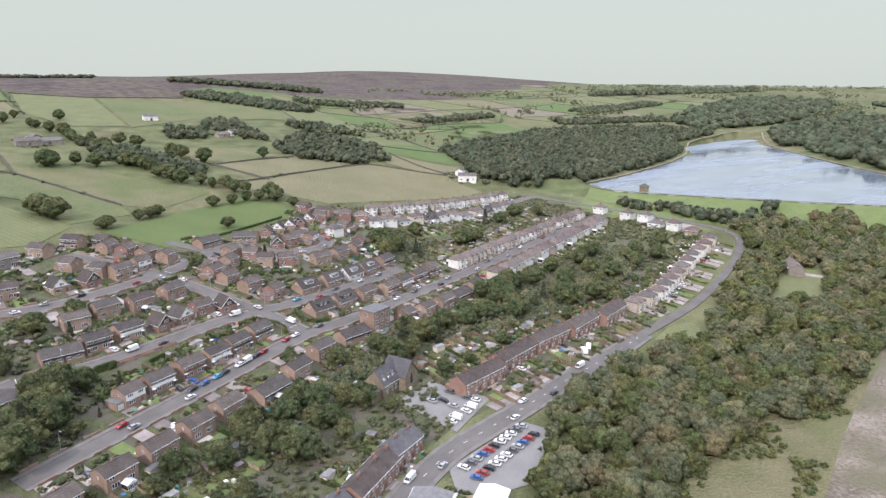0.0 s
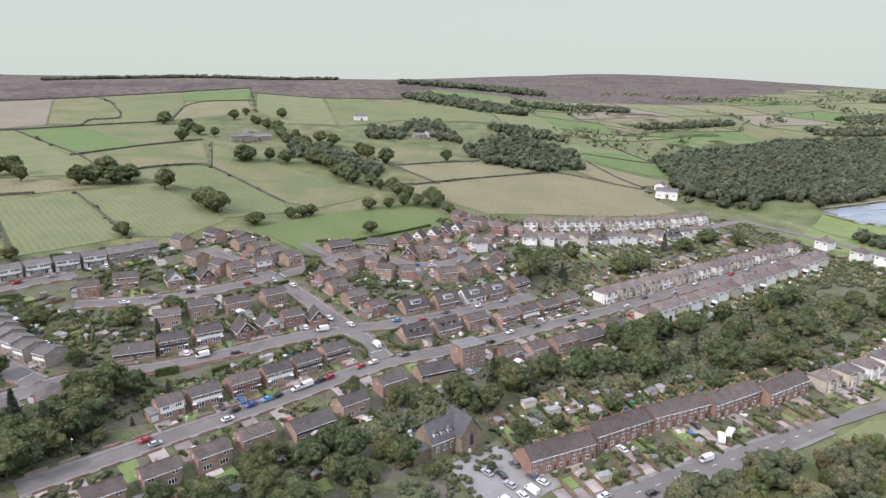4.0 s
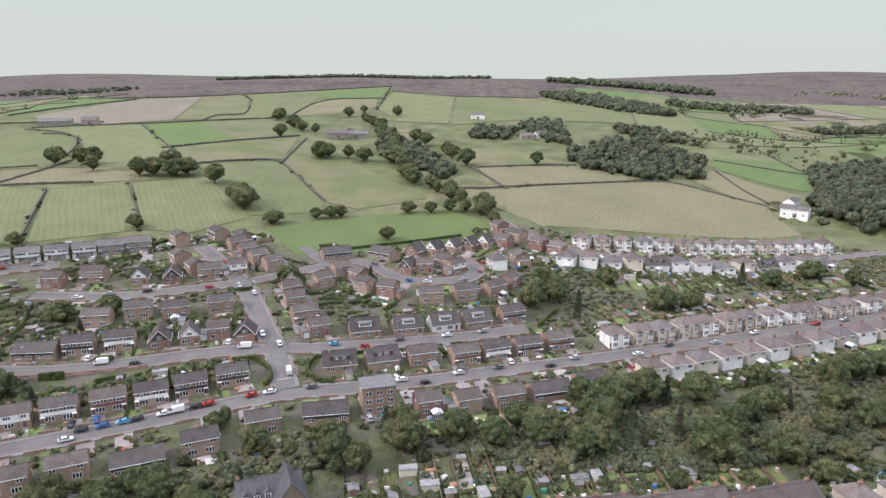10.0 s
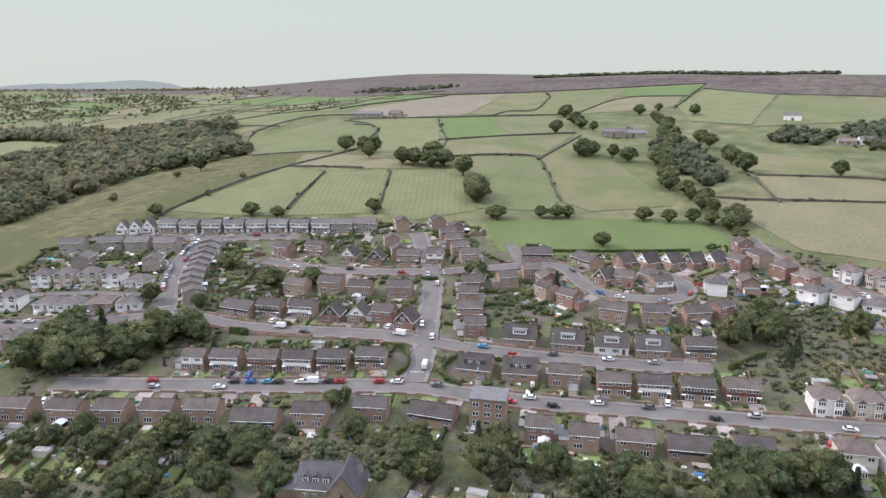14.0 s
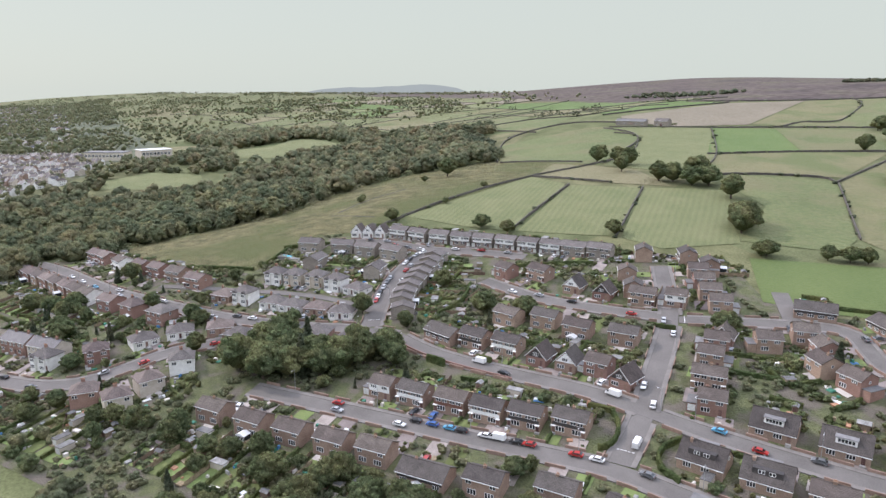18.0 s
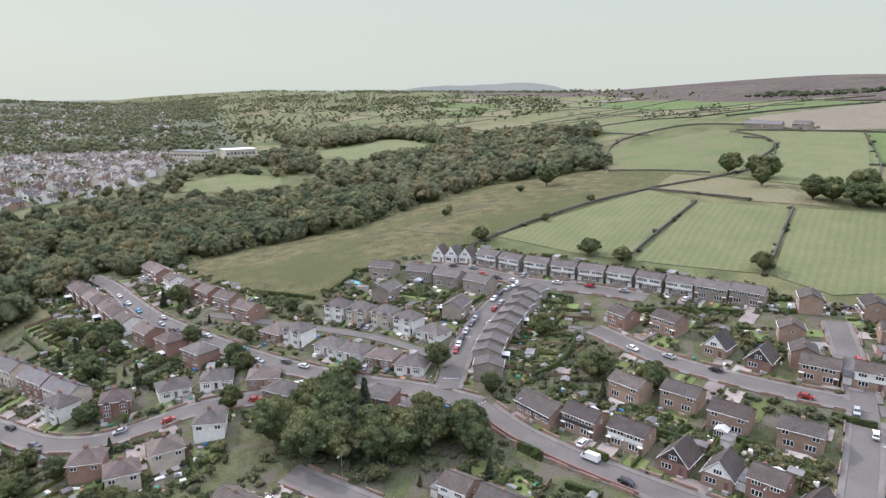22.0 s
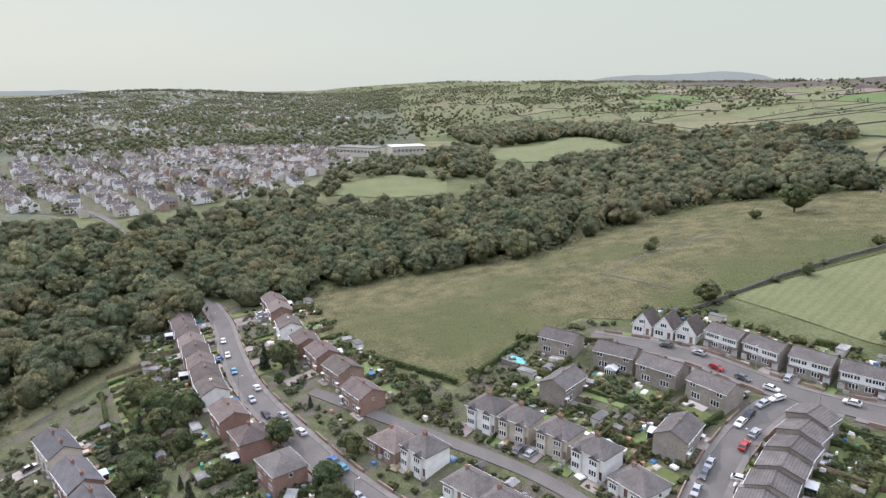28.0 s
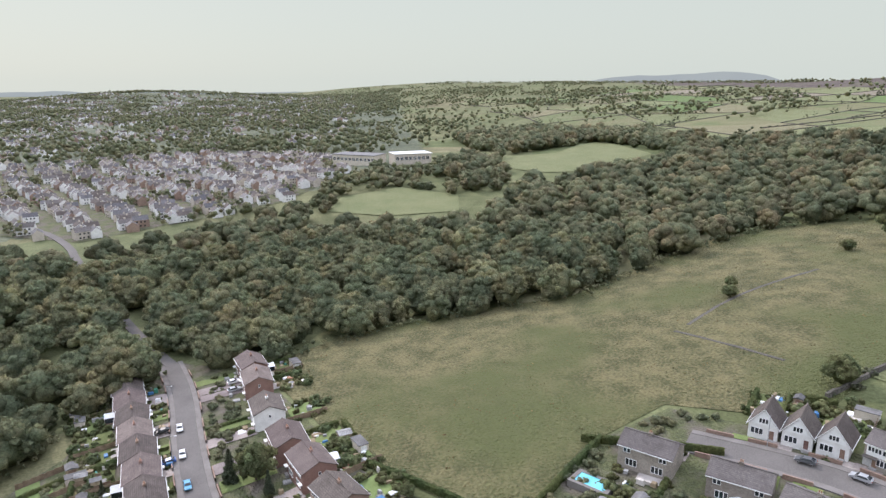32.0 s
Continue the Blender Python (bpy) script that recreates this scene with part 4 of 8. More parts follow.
def hip_house(parent, w, d, eaves, rise, wall, roof, over=0.4, ridge=None):
    simple("wall", parent, wall, [(-w / 2, w / 2, -d / 2, d / 2, -2.2, eaves)])
    bm = bmesh.new()
    r = (w - d) / 2 * 0.9 if ridge is None else ridge
    r = max(r, 0.25)
    base = [(-w / 2 - over, -d / 2 - over), (w / 2 + over, -d / 2 - over), (w / 2 + over, d / 2 + over), (-w / 2 - over, d / 2 + over)]
    lo, up = [bm.verts.new((*p, eaves - 0.12)) for p in base], [bm.verts.new((*p, eaves + 0.06)) for p in base]
    a, b = bm.verts.new((-r, 0, eaves + rise)), bm.verts.new((r, 0, eaves + rise))
    bm.faces.new(lo[::-1])
    for i in range(4):
        bm.faces.new((lo[i], lo[(i + 1) % 4], up[(i + 1) % 4], up[i]))
    bm.faces.new((up[0], up[1], b, a))
    bm.faces.new((up[2], up[3], a, b))
    bm.faces.new((up[1], up[2], b))
    bm.faces.new((up[3], up[0], a))
    box(bm, -r - 0.1, r + 0.1, -0.14, 0.14, eaves + rise - 0.05, eaves + rise + 0.12)
    for s in (-1, 1):
        box(bm, -w / 2 - over, w / 2 + over, s * (d / 2 + over) - 0.06, s * (d / 2 + over) + 0.06, eaves - 0.1, eaves + 0.05, 1)
    cover = part("roof", bm, [roof, FRAME_WHITE], parent)
    return cover


def chimney(parent, x, y, z, h=1.6, w=0.9, d=0.6, pots=2, mat=None):
    bm = bmesh.new()
    box(bm, x - w / 2, x + w / 2, y - d / 2, y + d / 2, z - 1.2, z + h)
    box(bm, x - w / 2 - 0.07, x + w / 2 + 0.07, y - d / 2 - 0.07, y + d / 2 + 0.07, z + h - 0.22, z + h - 0.05)
    n = len(bm.faces)
    for k in range(pots):
        px = x + (k - (pots - 1) / 2) * 0.38
        bmesh.ops.create_cone(bm, segments=7, radius1=0.13, radius2=0.1, depth=0.5, cap_ends=True, matrix=Matrix.Translation((px, y, z + h + 0.25)))
    bm.faces.ensure_lookup_table()
    for f in bm.faces[n:]:
        f.material_index = 1
    part("chimney", bm, [mat or CHIMNEY, POT], parent)


def door(parent, x, y, out=-1, z=0.1, w=0.95, h=2.05, mat=None):
    lo, hi = sorted((y, y + out * 0.07))
    bm = bmesh.new()
    box(bm, x - w / 2, x + w / 2, lo, hi, z, z + h)
    box(bm, x - 0.7, x + 0.7, min(y, y + out * 0.8), max(y, y + out * 0.8), -1.2, z, 1)
    part("door", bm, [mat or DOOR_PAINT, KERB], parent)


PROTOS = {}


def proto(kind, label, category="house"):
    e = new(kind)
    e.empty_display_size = 1
    tagged(e, label, category, "houses of the estate")
    e.location = (0, 0, 0)
    return e


def windows_both(e, d, rows, w, h, back=True, panes=2):
    for x, z in rows:
        window(e, x, -d / 2, z, w, h, -1, 0, panes)
        if back and (abs(x) > 2.4 or len(rows) < 3):
            window(e, -x, d / 2, z, w * 0.95, h, 1, 0, panes)


def semi_60s(wall, roof, band, label, w=10.6, d=7.6):
    e = proto("semi_detached_house", label)
    gable_house(e, w, d, 5.0, 1.95, wall, roof)
    if band:
        simple("cladding", e, band, [(-w / 2 + 0.3, w / 2 - 0.3, -d / 2 - 0.06, -d / 2, 2.45, 3.55)])
    windows_both(e, d, [(-w * 0.33, 3.55), (-w * 0.13, 3.6), (w * 0.13, 3.6), (w * 0.33, 3.55)], 1.75, 1.3)
    windows_both(e, d, [(-w * 0.24, 0.6), (w * 0.24, 0.6)], 2.7, 1.65, True, 3)
    for s in (-1, 1):
        door(e, s * w * 0.43, -d / 2)
    window(e, 0, -w / 2, 3.6, 0.7, 0.9, -1, 90, 1)
    simple("porch_canopy", e, PANEL_WHITE, [(s * w * 0.43 - 0.7, s * w * 0.43 + 0.7, -d / 2 - 0.9, -d / 2, 2.25, 2.4) for s in (-1, 1)])
    chimney(e, 0.3, 0, 6.9, 0.9, 0.9, 0.6, 2, wall)
    return e


def detached_60s(wall, roof, band, label, w=8.4, d=7.8, garage=1):
    e = proto("detached_house", label)
    gable_house(e, w, d, 4.9, 2.0, wall, roof)
    if band:
        simple("cladding", e, band, [(-w / 2 + 0.2, w / 2 - 0.2, -d / 2 - 0.06, -d / 2, 2.4, 4.75)])
    windows_both(e, d + 0.12, [(-w * 0.25, 3.5), (w * 0.25, 3.5)], 2.1, 1.15, True, 3)
    windows_both(e, d, [(-w * 0.2, 0.75)], 2.6, 1.5, True, 3)
    door(e, w * 0.3, -d / 2)
    window(e, 0, -w / 2, 3.5, 0.8, 0.9, -1, 90, 1)
    window(e, 0, -w / 2, 3.5, 0.8, 0.9, -1, -90, 1)
    x = garage * (w / 2 + 1.45)
    simple("garage", e, wall, [(x - 1.45, x + 1.45, -d / 2 + 0.8, d / 2 - 0.6, -2, 2.5)])
    simple("garage_roof", e, LEAD, [(x - 1.55, x + 1.55, -d / 2 + 0.65, d / 2 - 0.5, 2.5, 2.68)], "grey felt flat roof")
    simple("garage_door", e, GARAGE_DOOR, [(x - 1.15, x + 1.15, -d / 2 + 0.74, -d / 2 + 0.82, 0, 2.1)])
    chimney(e, -w * 0.2, 0.2, 6.8, 0.9, 0.8, 0.6, 1, wall)
    return e


def chalet(wall, roof, label, w=12.2, d=9.0):
    e = proto("chalet_house", label)
    gable_house(e, w, d, 2.9, 3.9, wall, roof, 0.5)
    dm = simple("dormer", e, PANEL_WHITE, [(-2.6, 2.6, -d / 2 + 1.1, 0, 3.9, 5.75)], "white boarded flat dormer")
    simple("dormer_roof", dm, LEAD, [(-2.8, 2.8, -d / 2 + 0.85, 0.1, 5.75, 5.92)], "grey felt dormer roof")
    window(dm, 0, -d / 2 + 1.1, 4.4, 4.2, 1.15, -1, 0, 5)
    simple("rear_dormer", e, PANEL_DARK, [(-3.6, 3.6, 0, d / 2 - 1.2, 3.9, 5.7)], "dark tile-hung dormer")
    window(e, -1.2, d / 2 - 1.2, 4.45, 1.6, 1.0, 1)
    window(e, 1.3, d / 2 - 1.2, 4.45, 1.6, 1.0, 1)
    windows_both(e, d, [(-w * 0.27, 0.7), (w * 0.12, 0.7)], 2.2, 1.45, True, 3)
    door(e, w * 0.36, -d / 2)
    for s in (-1, 1):
        window(e, 0, -w / 2, 3.9, 1.5, 1.2, -1, 90 * s)
    chimney(e, w * 0.3, 0.6, 6.3, 1.0, 0.8, 0.6, 1, wall)
    return e


def gable_front(wall, roof, front, label, w=7.4, d=9.2):
    e = proto("gable_fronted_house", label)
    gable_house(e, d, w, 3.0, 3.9, wall, roof, 0.45, 90)
    bm = bmesh.new()
    prism(bm, [(-w / 2 + 0.5, 3.2), (w / 2 - 0.5, 3.2), (0, 6.5)], -d / 2 - 0.07, -d / 2)
    part("gable_cladding", bm, front, e, "boarded gable")
    bm = bmesh.new()
    for s in (-1, 1):
        prism(bm, [(s * (w / 2 + 0.45), 2.62), (0, 6.95), (0, 7.2), (s * (w / 2 + 0.45), 2.87)], -d / 2 - 0.34, -d / 2 - 0.26)
    part("barge_board", bm, FRAME_WHITE, e, "white barge boards")
    window(e, 0, -d / 2 - 0.07, 3.6, 2.0, 1.2, -1, 0, 3)
    window(e, -w * 0.2, -d / 2, 0.7, 2.6, 1.5, -1, 0, 3)
    door(e, w * 0.3, -d / 2)
    window(e, 0, d / 2, 3.6, 1.8, 1.2, 1, 0, 2)
    window(e, 0, d / 2, 0.7, 2.4, 1.4, 1, 0, 3)
    for s in (-1, 1):
        window(e, 0.8, -w / 2, 0.9, 1.2, 1.2, -1, 90 * s)
    return e


def pebble_semi(wall, roof, label, w=9.0, d=8.2):
    e = proto("hipped_semi_detached_house", label)
    hip_house(e, w, d, 5.3, 2.9, wall, roof)
    for s in (-1, 1):
        x = s * w * 0.27
        bm = bmesh.new()
        box(bm, x - 1.25, x + 1.25, -d / 2 - 0.85, -d / 2, -1.5, 5.0)
        prism(bm, [(x - 1.4, 5.0), (x + 1.4, 5.0), (x, 6.2)], -d / 2 - 1.0, -d / 2 + 1.6, 1)
        bay = part("bay_window", bm, [wall, roof], e)
        window(bay, x, -d / 2 - 0.85, 0.8, 2.1, 1.5, -1, 0, 3)
        window(bay, x, -d / 2 - 0.85, 3.45, 2.1, 1.3, -1, 0, 3)
        door(e, s * w * 0.44, -d / 2)
        window(e, s * w * 0.3, d / 2, 3.5, 1.7, 1.2, 1)
    chimney(e, 0, 0, 7.7, 1.3, 1.2, 0.7, 4)
    return e


def bungalow(wall, roof, label, w=10.5, d=9.0):
    e = proto("bungalow", label)
    hip_house(e, w, d, 2.75, 2.7, wall, roof)
    for s in (-1, 1):
        x = s * w * 0.29
        bay = simple("bay_window", e, wall, [(x - 1.2, x + 1.2, -d / 2 - 0.75, -d / 2, -1.5, 2.55)])
        simple("bay_roof", bay, roof, [(x - 1.35, x + 1.35, -d / 2 - 0.9, -d / 2, 2.55, 2.75)])
        window(bay, x, -d / 2 - 0.75, 0.85, 2.0, 1.35, -1, 0, 3)
        window(e, s * w * 0.25, d / 2, 0.9, 1.8, 1.25, 1)
        window(e, 0.6, -w / 2, 1.0, 1.0, 1.1, -1, 90 * s, 1)
    door(e, 0, -d / 2)
    chimney(e, -w * 0.2, 0.6, 4.6, 1.4, 0.9, 0.6, 2)
    return e


def stepped(wall, roof, label, w=7.0, d=9.6):
    e = proto("stepped_terrace_house", label)
    gable_house(e, w, d, 4.6, 1.5, wall, roof, 0.3)
    simple("cladding", e, PANEL_WHITE, [(-w / 2 + 0.2, w / 2 - 0.2, -d / 2 - 0.06, -d / 2, 2.4, 3.3)])
    windows_both(e, d, [(-w * 0.2, 3.3), (w * 0.25, 3.3)], 1.5, 1.1)
    windows_both(e, d, [(-w * 0.15, 0.75)], 2.4, 1.4, True, 3)
    door(e, w * 0.32, -d / 2)
    window(e, 1.0, -w / 2, 3.3, 0.7, 0.9, -1, 90, 1)
    return e


def top_row(wall, roof, label, w=10.8, d=7.6):
    e = proto("modern_semi_detached_house", label)
    gable_house(e, w, d, 5.0, 1.7, wall, roof)
    simple("cladding", e, PANEL_WHITE, [(-w / 2 + 0.4, w / 2 - 0.4, -d / 2 - 0.07, -d / 2, 2.5, 4.92)])
    for s in (-1, 1):
        window(e, s * w * 0.32, -d / 2 - 0.07, 3.4, 2.6, 1.15, -1, 0, 4)
        window(e, s * w * 0.12, -d / 2 - 0.07, 3.4, 1.4, 1.15, -1, 0, 2)
        window(e, s * w * 0.17, -d / 2, 0.75, 2.2, 1.5, -1, 0, 3)
        window(e, s * w * 0.32, d / 2, 3.4, 2.0, 1.15, 1, 0, 3)
        window(e, s * w * 0.25, d / 2, 0.75, 2.6, 1.5, 1, 0, 3)
        door(e, s * w * 0.3, -d / 2)
        simple("garage_door", e, GARAGE_DOOR, [(s * w * 0.41 - 1.0, s * w * 0.41 + 1.0, -d / 2 - 0.06, -d / 2, 0, 2.05)])
        lo, hi = sorted((s * w * 0.24, s * w * 0.5))
        simple("porch_roof", e, TILE_GREY, [(lo, hi, -d / 2 - 1.1, -d / 2, 2.2, 2.4)])
    chimney(e, 0, 0.3, 6.6, 0.8, 1.0, 0.6, 2, wall)
    return e


def terrace(wall, roof, label, units=5, w=5.0, d=8.6):
    e = proto("terraced_house_row", label, "terrace")
    L = units * w
    gable_house(e, L, d, 5.5, 2.5, wall, roof, 0.3)
    for k in range(units):
        c = -L / 2 + (k + 0.5) * w
        for out in (-1, 1):
            window(e, c - 1.1, out * d / 2, 3.5, 1.2, 1.45, out)
            if out < 0:
                window(e, c + 1.1, out * d / 2, 3.5, 1.2, 1.45, out)
            window(e, c - 1.0, out * d / 2, 0.8, 1.5, 1.55, out)
        door(e, c + 1.4, -d / 2)
        if k % 2 == 0:
            chimney(e, c + w / 2 if k < units - 1 else c, 0, 7.9, 1.3, 1.1, 0.7, 4)
        simple("rear_outhouse", e, wall, [(c - 2.2, c - 0.4, d / 2, d / 2 + 2.6, -2, 2.3), (c - 2.3, c - 0.3, d / 2, d / 2 + 2.7, 2.3, 2.45)])
    return e


KINDS = {
    "buff": lambda: semi_60s(BRICK_BUFF, TILE_BROWN, None, "buff brick semi-detached pair with mossy brown tiled roof"),
    "white": lambda: semi_60s(BRICK_BUFF, TILE_DARK, PANEL_WHITE, "brick semi-detached pair with white boarding and dark roof"),
    "dark": lambda: semi_60s(BRICK_BUFF, TILE_DARK, PANEL_DARK, "brick semi-detached pair with dark tile hanging and dark roof"),
    "det": lambda: detached_60s(BRICK_BUFF, TILE_BROWN, None, "detached brick house with brown roof and flat garage"),
    "detw": lambda: detached_60s(BRICK_BUFF, TILE_BROWN, PANEL_WHITE, "detached brick house with white upper boarding", garage=-1),
    "detd": lambda: detached_60s(BRICK_BUFF, TILE_DARK, PANEL_DARK, "detached brick house with dark cladding and flat garage"),
    "detr": lambda: detached_60s(BRICK_RED, TILE_BROWN, None, "detached red-brick house with brown tiled roof", garage=-1),
    "chalet": lambda: chalet(BRICK_BUFF, TILE_DARK, "chalet house with steep dark roof and white dormer"),
    "chaletr": lambda: chalet(RENDER_WHITE, TILE_DARK, "white-walled chalet house with steep dark roof and dormer"),
    "gable": lambda: gable_front(BRICK_BUFF, TILE_DARK, PANEL_WHITE, "gable-fronted brick house with white boarded gable"),
    "gabled": lambda: gable_front(BRICK_RED, TILE_BROWN, PANEL_DARK, "gable-fronted red-brick house with dark boarded gable"),
    "gablew": lambda: gable_front(RENDER_WHITE, TILE_BROWN, PANEL_WHITE, "white gable-fronted house with brown tiled roof", 6.2, 8.4),
    "rose": lambda: semi_60s(BRICK_BUFF, TILE_BROWN, PANEL_ROSE, "brick semi-detached pair with red-brown tile hanging"),
    "cream": lambda: pebble_semi(RENDER_CREAM, TILE_ROSE, "cream pebble-dashed hipped semi with rosy tiled roof"),
    "pebble": lambda: pebble_semi(RENDER_WHITE, TILE_ROSE, "white rendered hipped semi with bays and rosy roof"),
    "pebbleg": lambda: pebble_semi(RENDER_CREAM, TILE_GREY, "cream pebble-dashed hipped semi with grey roof"),
    "redsemi": lambda: pebble_semi(BRICK_RED, TILE_ROSE, "red-brick hipped semi with bay windows and brown roof"),
    "whitesemi": lambda: pebble_semi(RENDER_WHITE, TILE_GREY, "white rendered hipped semi with grey roof"),
    "bung": lambda: bungalow(RENDER_WHITE, TILE_GREY, "white rendered bungalow with hipped grey roof"),
    "bungr": lambda: bungalow(BRICK_BUFF, TILE_ROSE, "brick bungalow with hipped rosy roof"),
    "brickr": lambda: semi_60s(BRICK_RED, TILE_ROSE, None, "red-brown brick semi with gabled brown roof", 10.8, 8.4),
    "brickb": lambda: semi_60s(BRICK_BUFF, TILE_BROWN, None, "brown brick linked house with weathered gabled roof", 10.8, 8.6),
    "whiteg": lambda: semi_60s(RENDER_WHITE, TILE_BROWN, None, "white rendered house with gabled brown roof", 10.4, 8.4),
    "step": lambda: stepped(STONE, TILE_GREY, "grey stone stepped terrace house with low grey roof"),
    "top": lambda: top_row(STONE, TILE_GREY, "pale stone semi with white boarding and grey roof"),
    "topb": lambda: semi_60s(STONE, TILE_GREY, None, "grey stone-faced semi-detached pair with grey roof", 12.0, 8.0),
    "new": lambda: hipped_new(),
    "terr": lambda: terrace(BRICK_RED, TILE_BROWN, "red-brick terrace with brown roof and tall chimneys", 5),
    "terrw": lambda: terrace(RENDER_CREAM, SLATE, "cream rendered short terrace with slate roof", 3),
    "terrb": lambda: terrace(BRICK_RED, SLATE, "short red-brick terrace with slate roof", 3),
    "low": lambda: semi_low(),
}


def hipped_new():
    e = proto("new_brick_house", "recent red-brick house with hipped grey roof")
    w, d = 10.5, 9.0
    hip_house(e, w, d, 5.2, 2.7, BRICK_RED, TILE_GREY)
    for x in (-3.2, 0, 3.2):
        for out in (-1, 1):
            window(e, x, out * d / 2, 3.5, 1.6, 1.3, out)
    for x in (-3.0, 3.0):
        for out in (-1, 1):
            window(e, x, out * d / 2, 0.8, 2.2, 1.4, out, 0, 3)
    door(e, 0, -d / 2)
    for s in (-1, 1):
        window(e, 0, -w / 2, 3.5, 1.0, 1.2, -1, 90 * s, 1)
    return e


def semi_low():
    e = proto("long_low_house", "long low house with broad dark roof")
    gable_house(e, 14.5, 8.6, 3.6, 2.3, BRICK_BUFF, TILE_DARK, 0.5)
    simple("cladding", e, PANEL_DARK, [(-7.0, 7.0, s * 4.3 - 0.06 if s < 0 else 4.3, -4.3 if s < 0 else 4.36, 2.1, 3.5) for s in (-1, 1)])
    windows_both(e, 8.6, [(-5, 1.0), (-1.5, 1.0), (2.0, 1.0), (5.2, 1.0)], 2.2, 1.2, True, 3)
    door(e, 0.4, -4.3)
    chimney(e, 3, 0, 5.4, 1.0, 0.9, 0.6, 2, BRICK_BUFF)
    return e


ALL_CENTRES = np.concatenate([c for k, c in CENTRES.items()])
ALL_WIDTHS = np.concatenate([np.full(len(c), ROADS[k][1]) for k, c in CENTRES.items()])
FOOTPRINTS = []
rng = np.random.default_rng(5)


def seat(x, y, r=4.0):
    return float(np.mean(heights([x - r, x + r, x, x], [y, y, y - r, y + r])))


def house(kind, x, y, angle):
    """angle: degrees of the way along the front; the front looks to its right-hand side."""
    if kind not in PROTOS:
        PROTOS[kind] = [KINDS[kind](), False]
    ob, used = PROTOS[kind]
    m = pose(x, y, seat(x, y), 0, 0, angle)
    if used:
        ob = copy_thing(ob, m)
    else:
        ob.matrix_basis = m
        PROTOS[kind][1] = True
    FOOTPRINTS.append((x, y, angle))
    # far side of the upper houses, which stand against the hill: blank walls
    if used and y > 172:
        for c in list(ob.children):
            if c.name.startswith("window") and c.data:
                q = c.data.vertices[0].co
                if (m.to_3x3() @ q).y > 2.6:
                    bpy.data.objects.remove(c)
    return ob


def street(road, kinds, places, turn=None, gap=None, side=0):
    """Houses at places that front a road."""
    c = CENTRES[road]
    t = np.gradient(c, axis=0)
    for i, (x, y) in enumerate(places):
        d = np.hypot(c[:, 0] - x, c[:, 1] - y)
        j = int(np.argmin(d))
        tx, ty = t[j] / np.linalg.norm(t[j])
        # keep clear of the carriageway
        need = gap or ROADS[road][1] / 2 + 7.6
        if d[j] < need:
            k = (need - d[j]) / max(d[j], 0.1)
            x, y = x + (x - c[j, 0]) * k, y + (y - c[j, 1]) * k
        a = math.degrees(math.atan2(ty, tx))
        # local -y must look to the road
        if -(-math.sin(radians(a)) * (c[j, 0] - x) + math.cos(radians(a)) * (c[j, 1] - y)) < 0:
            a += 180
        if turn is not None:
            a += turn
        house(kinds[i % len(kinds)] if isinstance(kinds, (list, tuple)) else kinds, x, y, a + rng.normal() * 1.0)


def along(a, b, n):
    return [(a[0] + (b[0] - a[0]) * k / (n - 1), a[1] + (b[1] - a[1]) * k / (n - 1)) for k in range(n)]


street("long", ["buff", "buff", "buff", "buff", "buff", "low", "white", "dark", "low"], [(-154, 150), (-138, 157), (-124, 164), (-110, 171), (-97, 178), (-79, 183), (-64, 192), (-48, 203), (-29, 210)])
street("long", ["detr", "det", "buff", "low", "white"], [(4, 217), (17, 219), (31, 223), (46, 229), (61, 235)])
street("long", ["detw", "white", "rose", "white", "dark", "dark"], [(-125, 199), (-114, 204), (-101, 210), (-89, 215), (-78, 221), (-66, 228)])
street("middle", ["low", "dark", "white", "gabled", "gable", "detr", "gabled"], [(-141, 237), (-128, 242), (-115, 247), (-101, 250), (-91, 254), (-81, 258), (-70, 258)])
street("close", ["rose", "white", "buff", "dark"], [(-132, 263), (-119, 271), (-104, 273), (-88, 280)])
street("close", ["detr", "buff", "gable", "gabled", "buff", "detw"], [(-168, 294), (-154, 303), (-133, 303), (-119, 306), (-104, 312), (-93, 319)])
street("hill", ["detd", "det", "white", "dark", "detd"], [(-112, 316), (-124, 327), (-134, 352), (-117, 362), (-103, 358)])
street("hill", ["det", "detr", "det", "det", "detr", "det", "buff", "detr"], [(-103, 349), (-95, 341), (-87, 333), (-78, 326), (-62, 298), (-58, 288), (-51, 276), (-43, 265)], 90)
street("spur", ["det", "detw"], [(-50, 310), (-44, 324)])
street("middle", ["chalet", "chalet", "chaletr", "chalet", "dark"], [(-24, 264), (-7, 270), (8, 275), (22, 281), (37, 288)])
street("middle", ["chalet", "chalet", "rose"], [(-30, 241), (-15, 246), (0, 249)])
street("long", ["rose", "white", "dark", "rose"], [(16, 252), (28, 257), (41, 262), (54, 268)])
street("spur", ["low", "low", "gabled", "gable", "gable", "gabled", "gable", "detr"], [(-43, 340), (-26, 350), (-10, 357), (0, 362), (10, 367), (19, 372), (28, 377), (38, 379)])
street("spur", ["gabled", "detr", "det", "detw", "whitesemi", "det", "detr", "buff", "white", "buff", "detr"], [(-12, 334), (-4, 336), (6, 343), (12, 338), (33, 348), (45, 356), (-19, 306), (1, 303), (16, 309), (30, 316), (38, 326)])
street("spur", ["detr", "det"], [(-34, 318), (-30, 308)])
street("long", ["pebble", "cream", "pebbleg", "cream", "pebble", "cream", "pebbleg", "pebble"], [(79 + 10.4 * k, 269 + 3.1 * k) for k in range(16)])
street("long", ["cream", "pebble", "pebbleg", "pebble", "cream", "pebble"], [(86 + 10.4 * k, 245 + 3.6 * k) for k in range(15)])
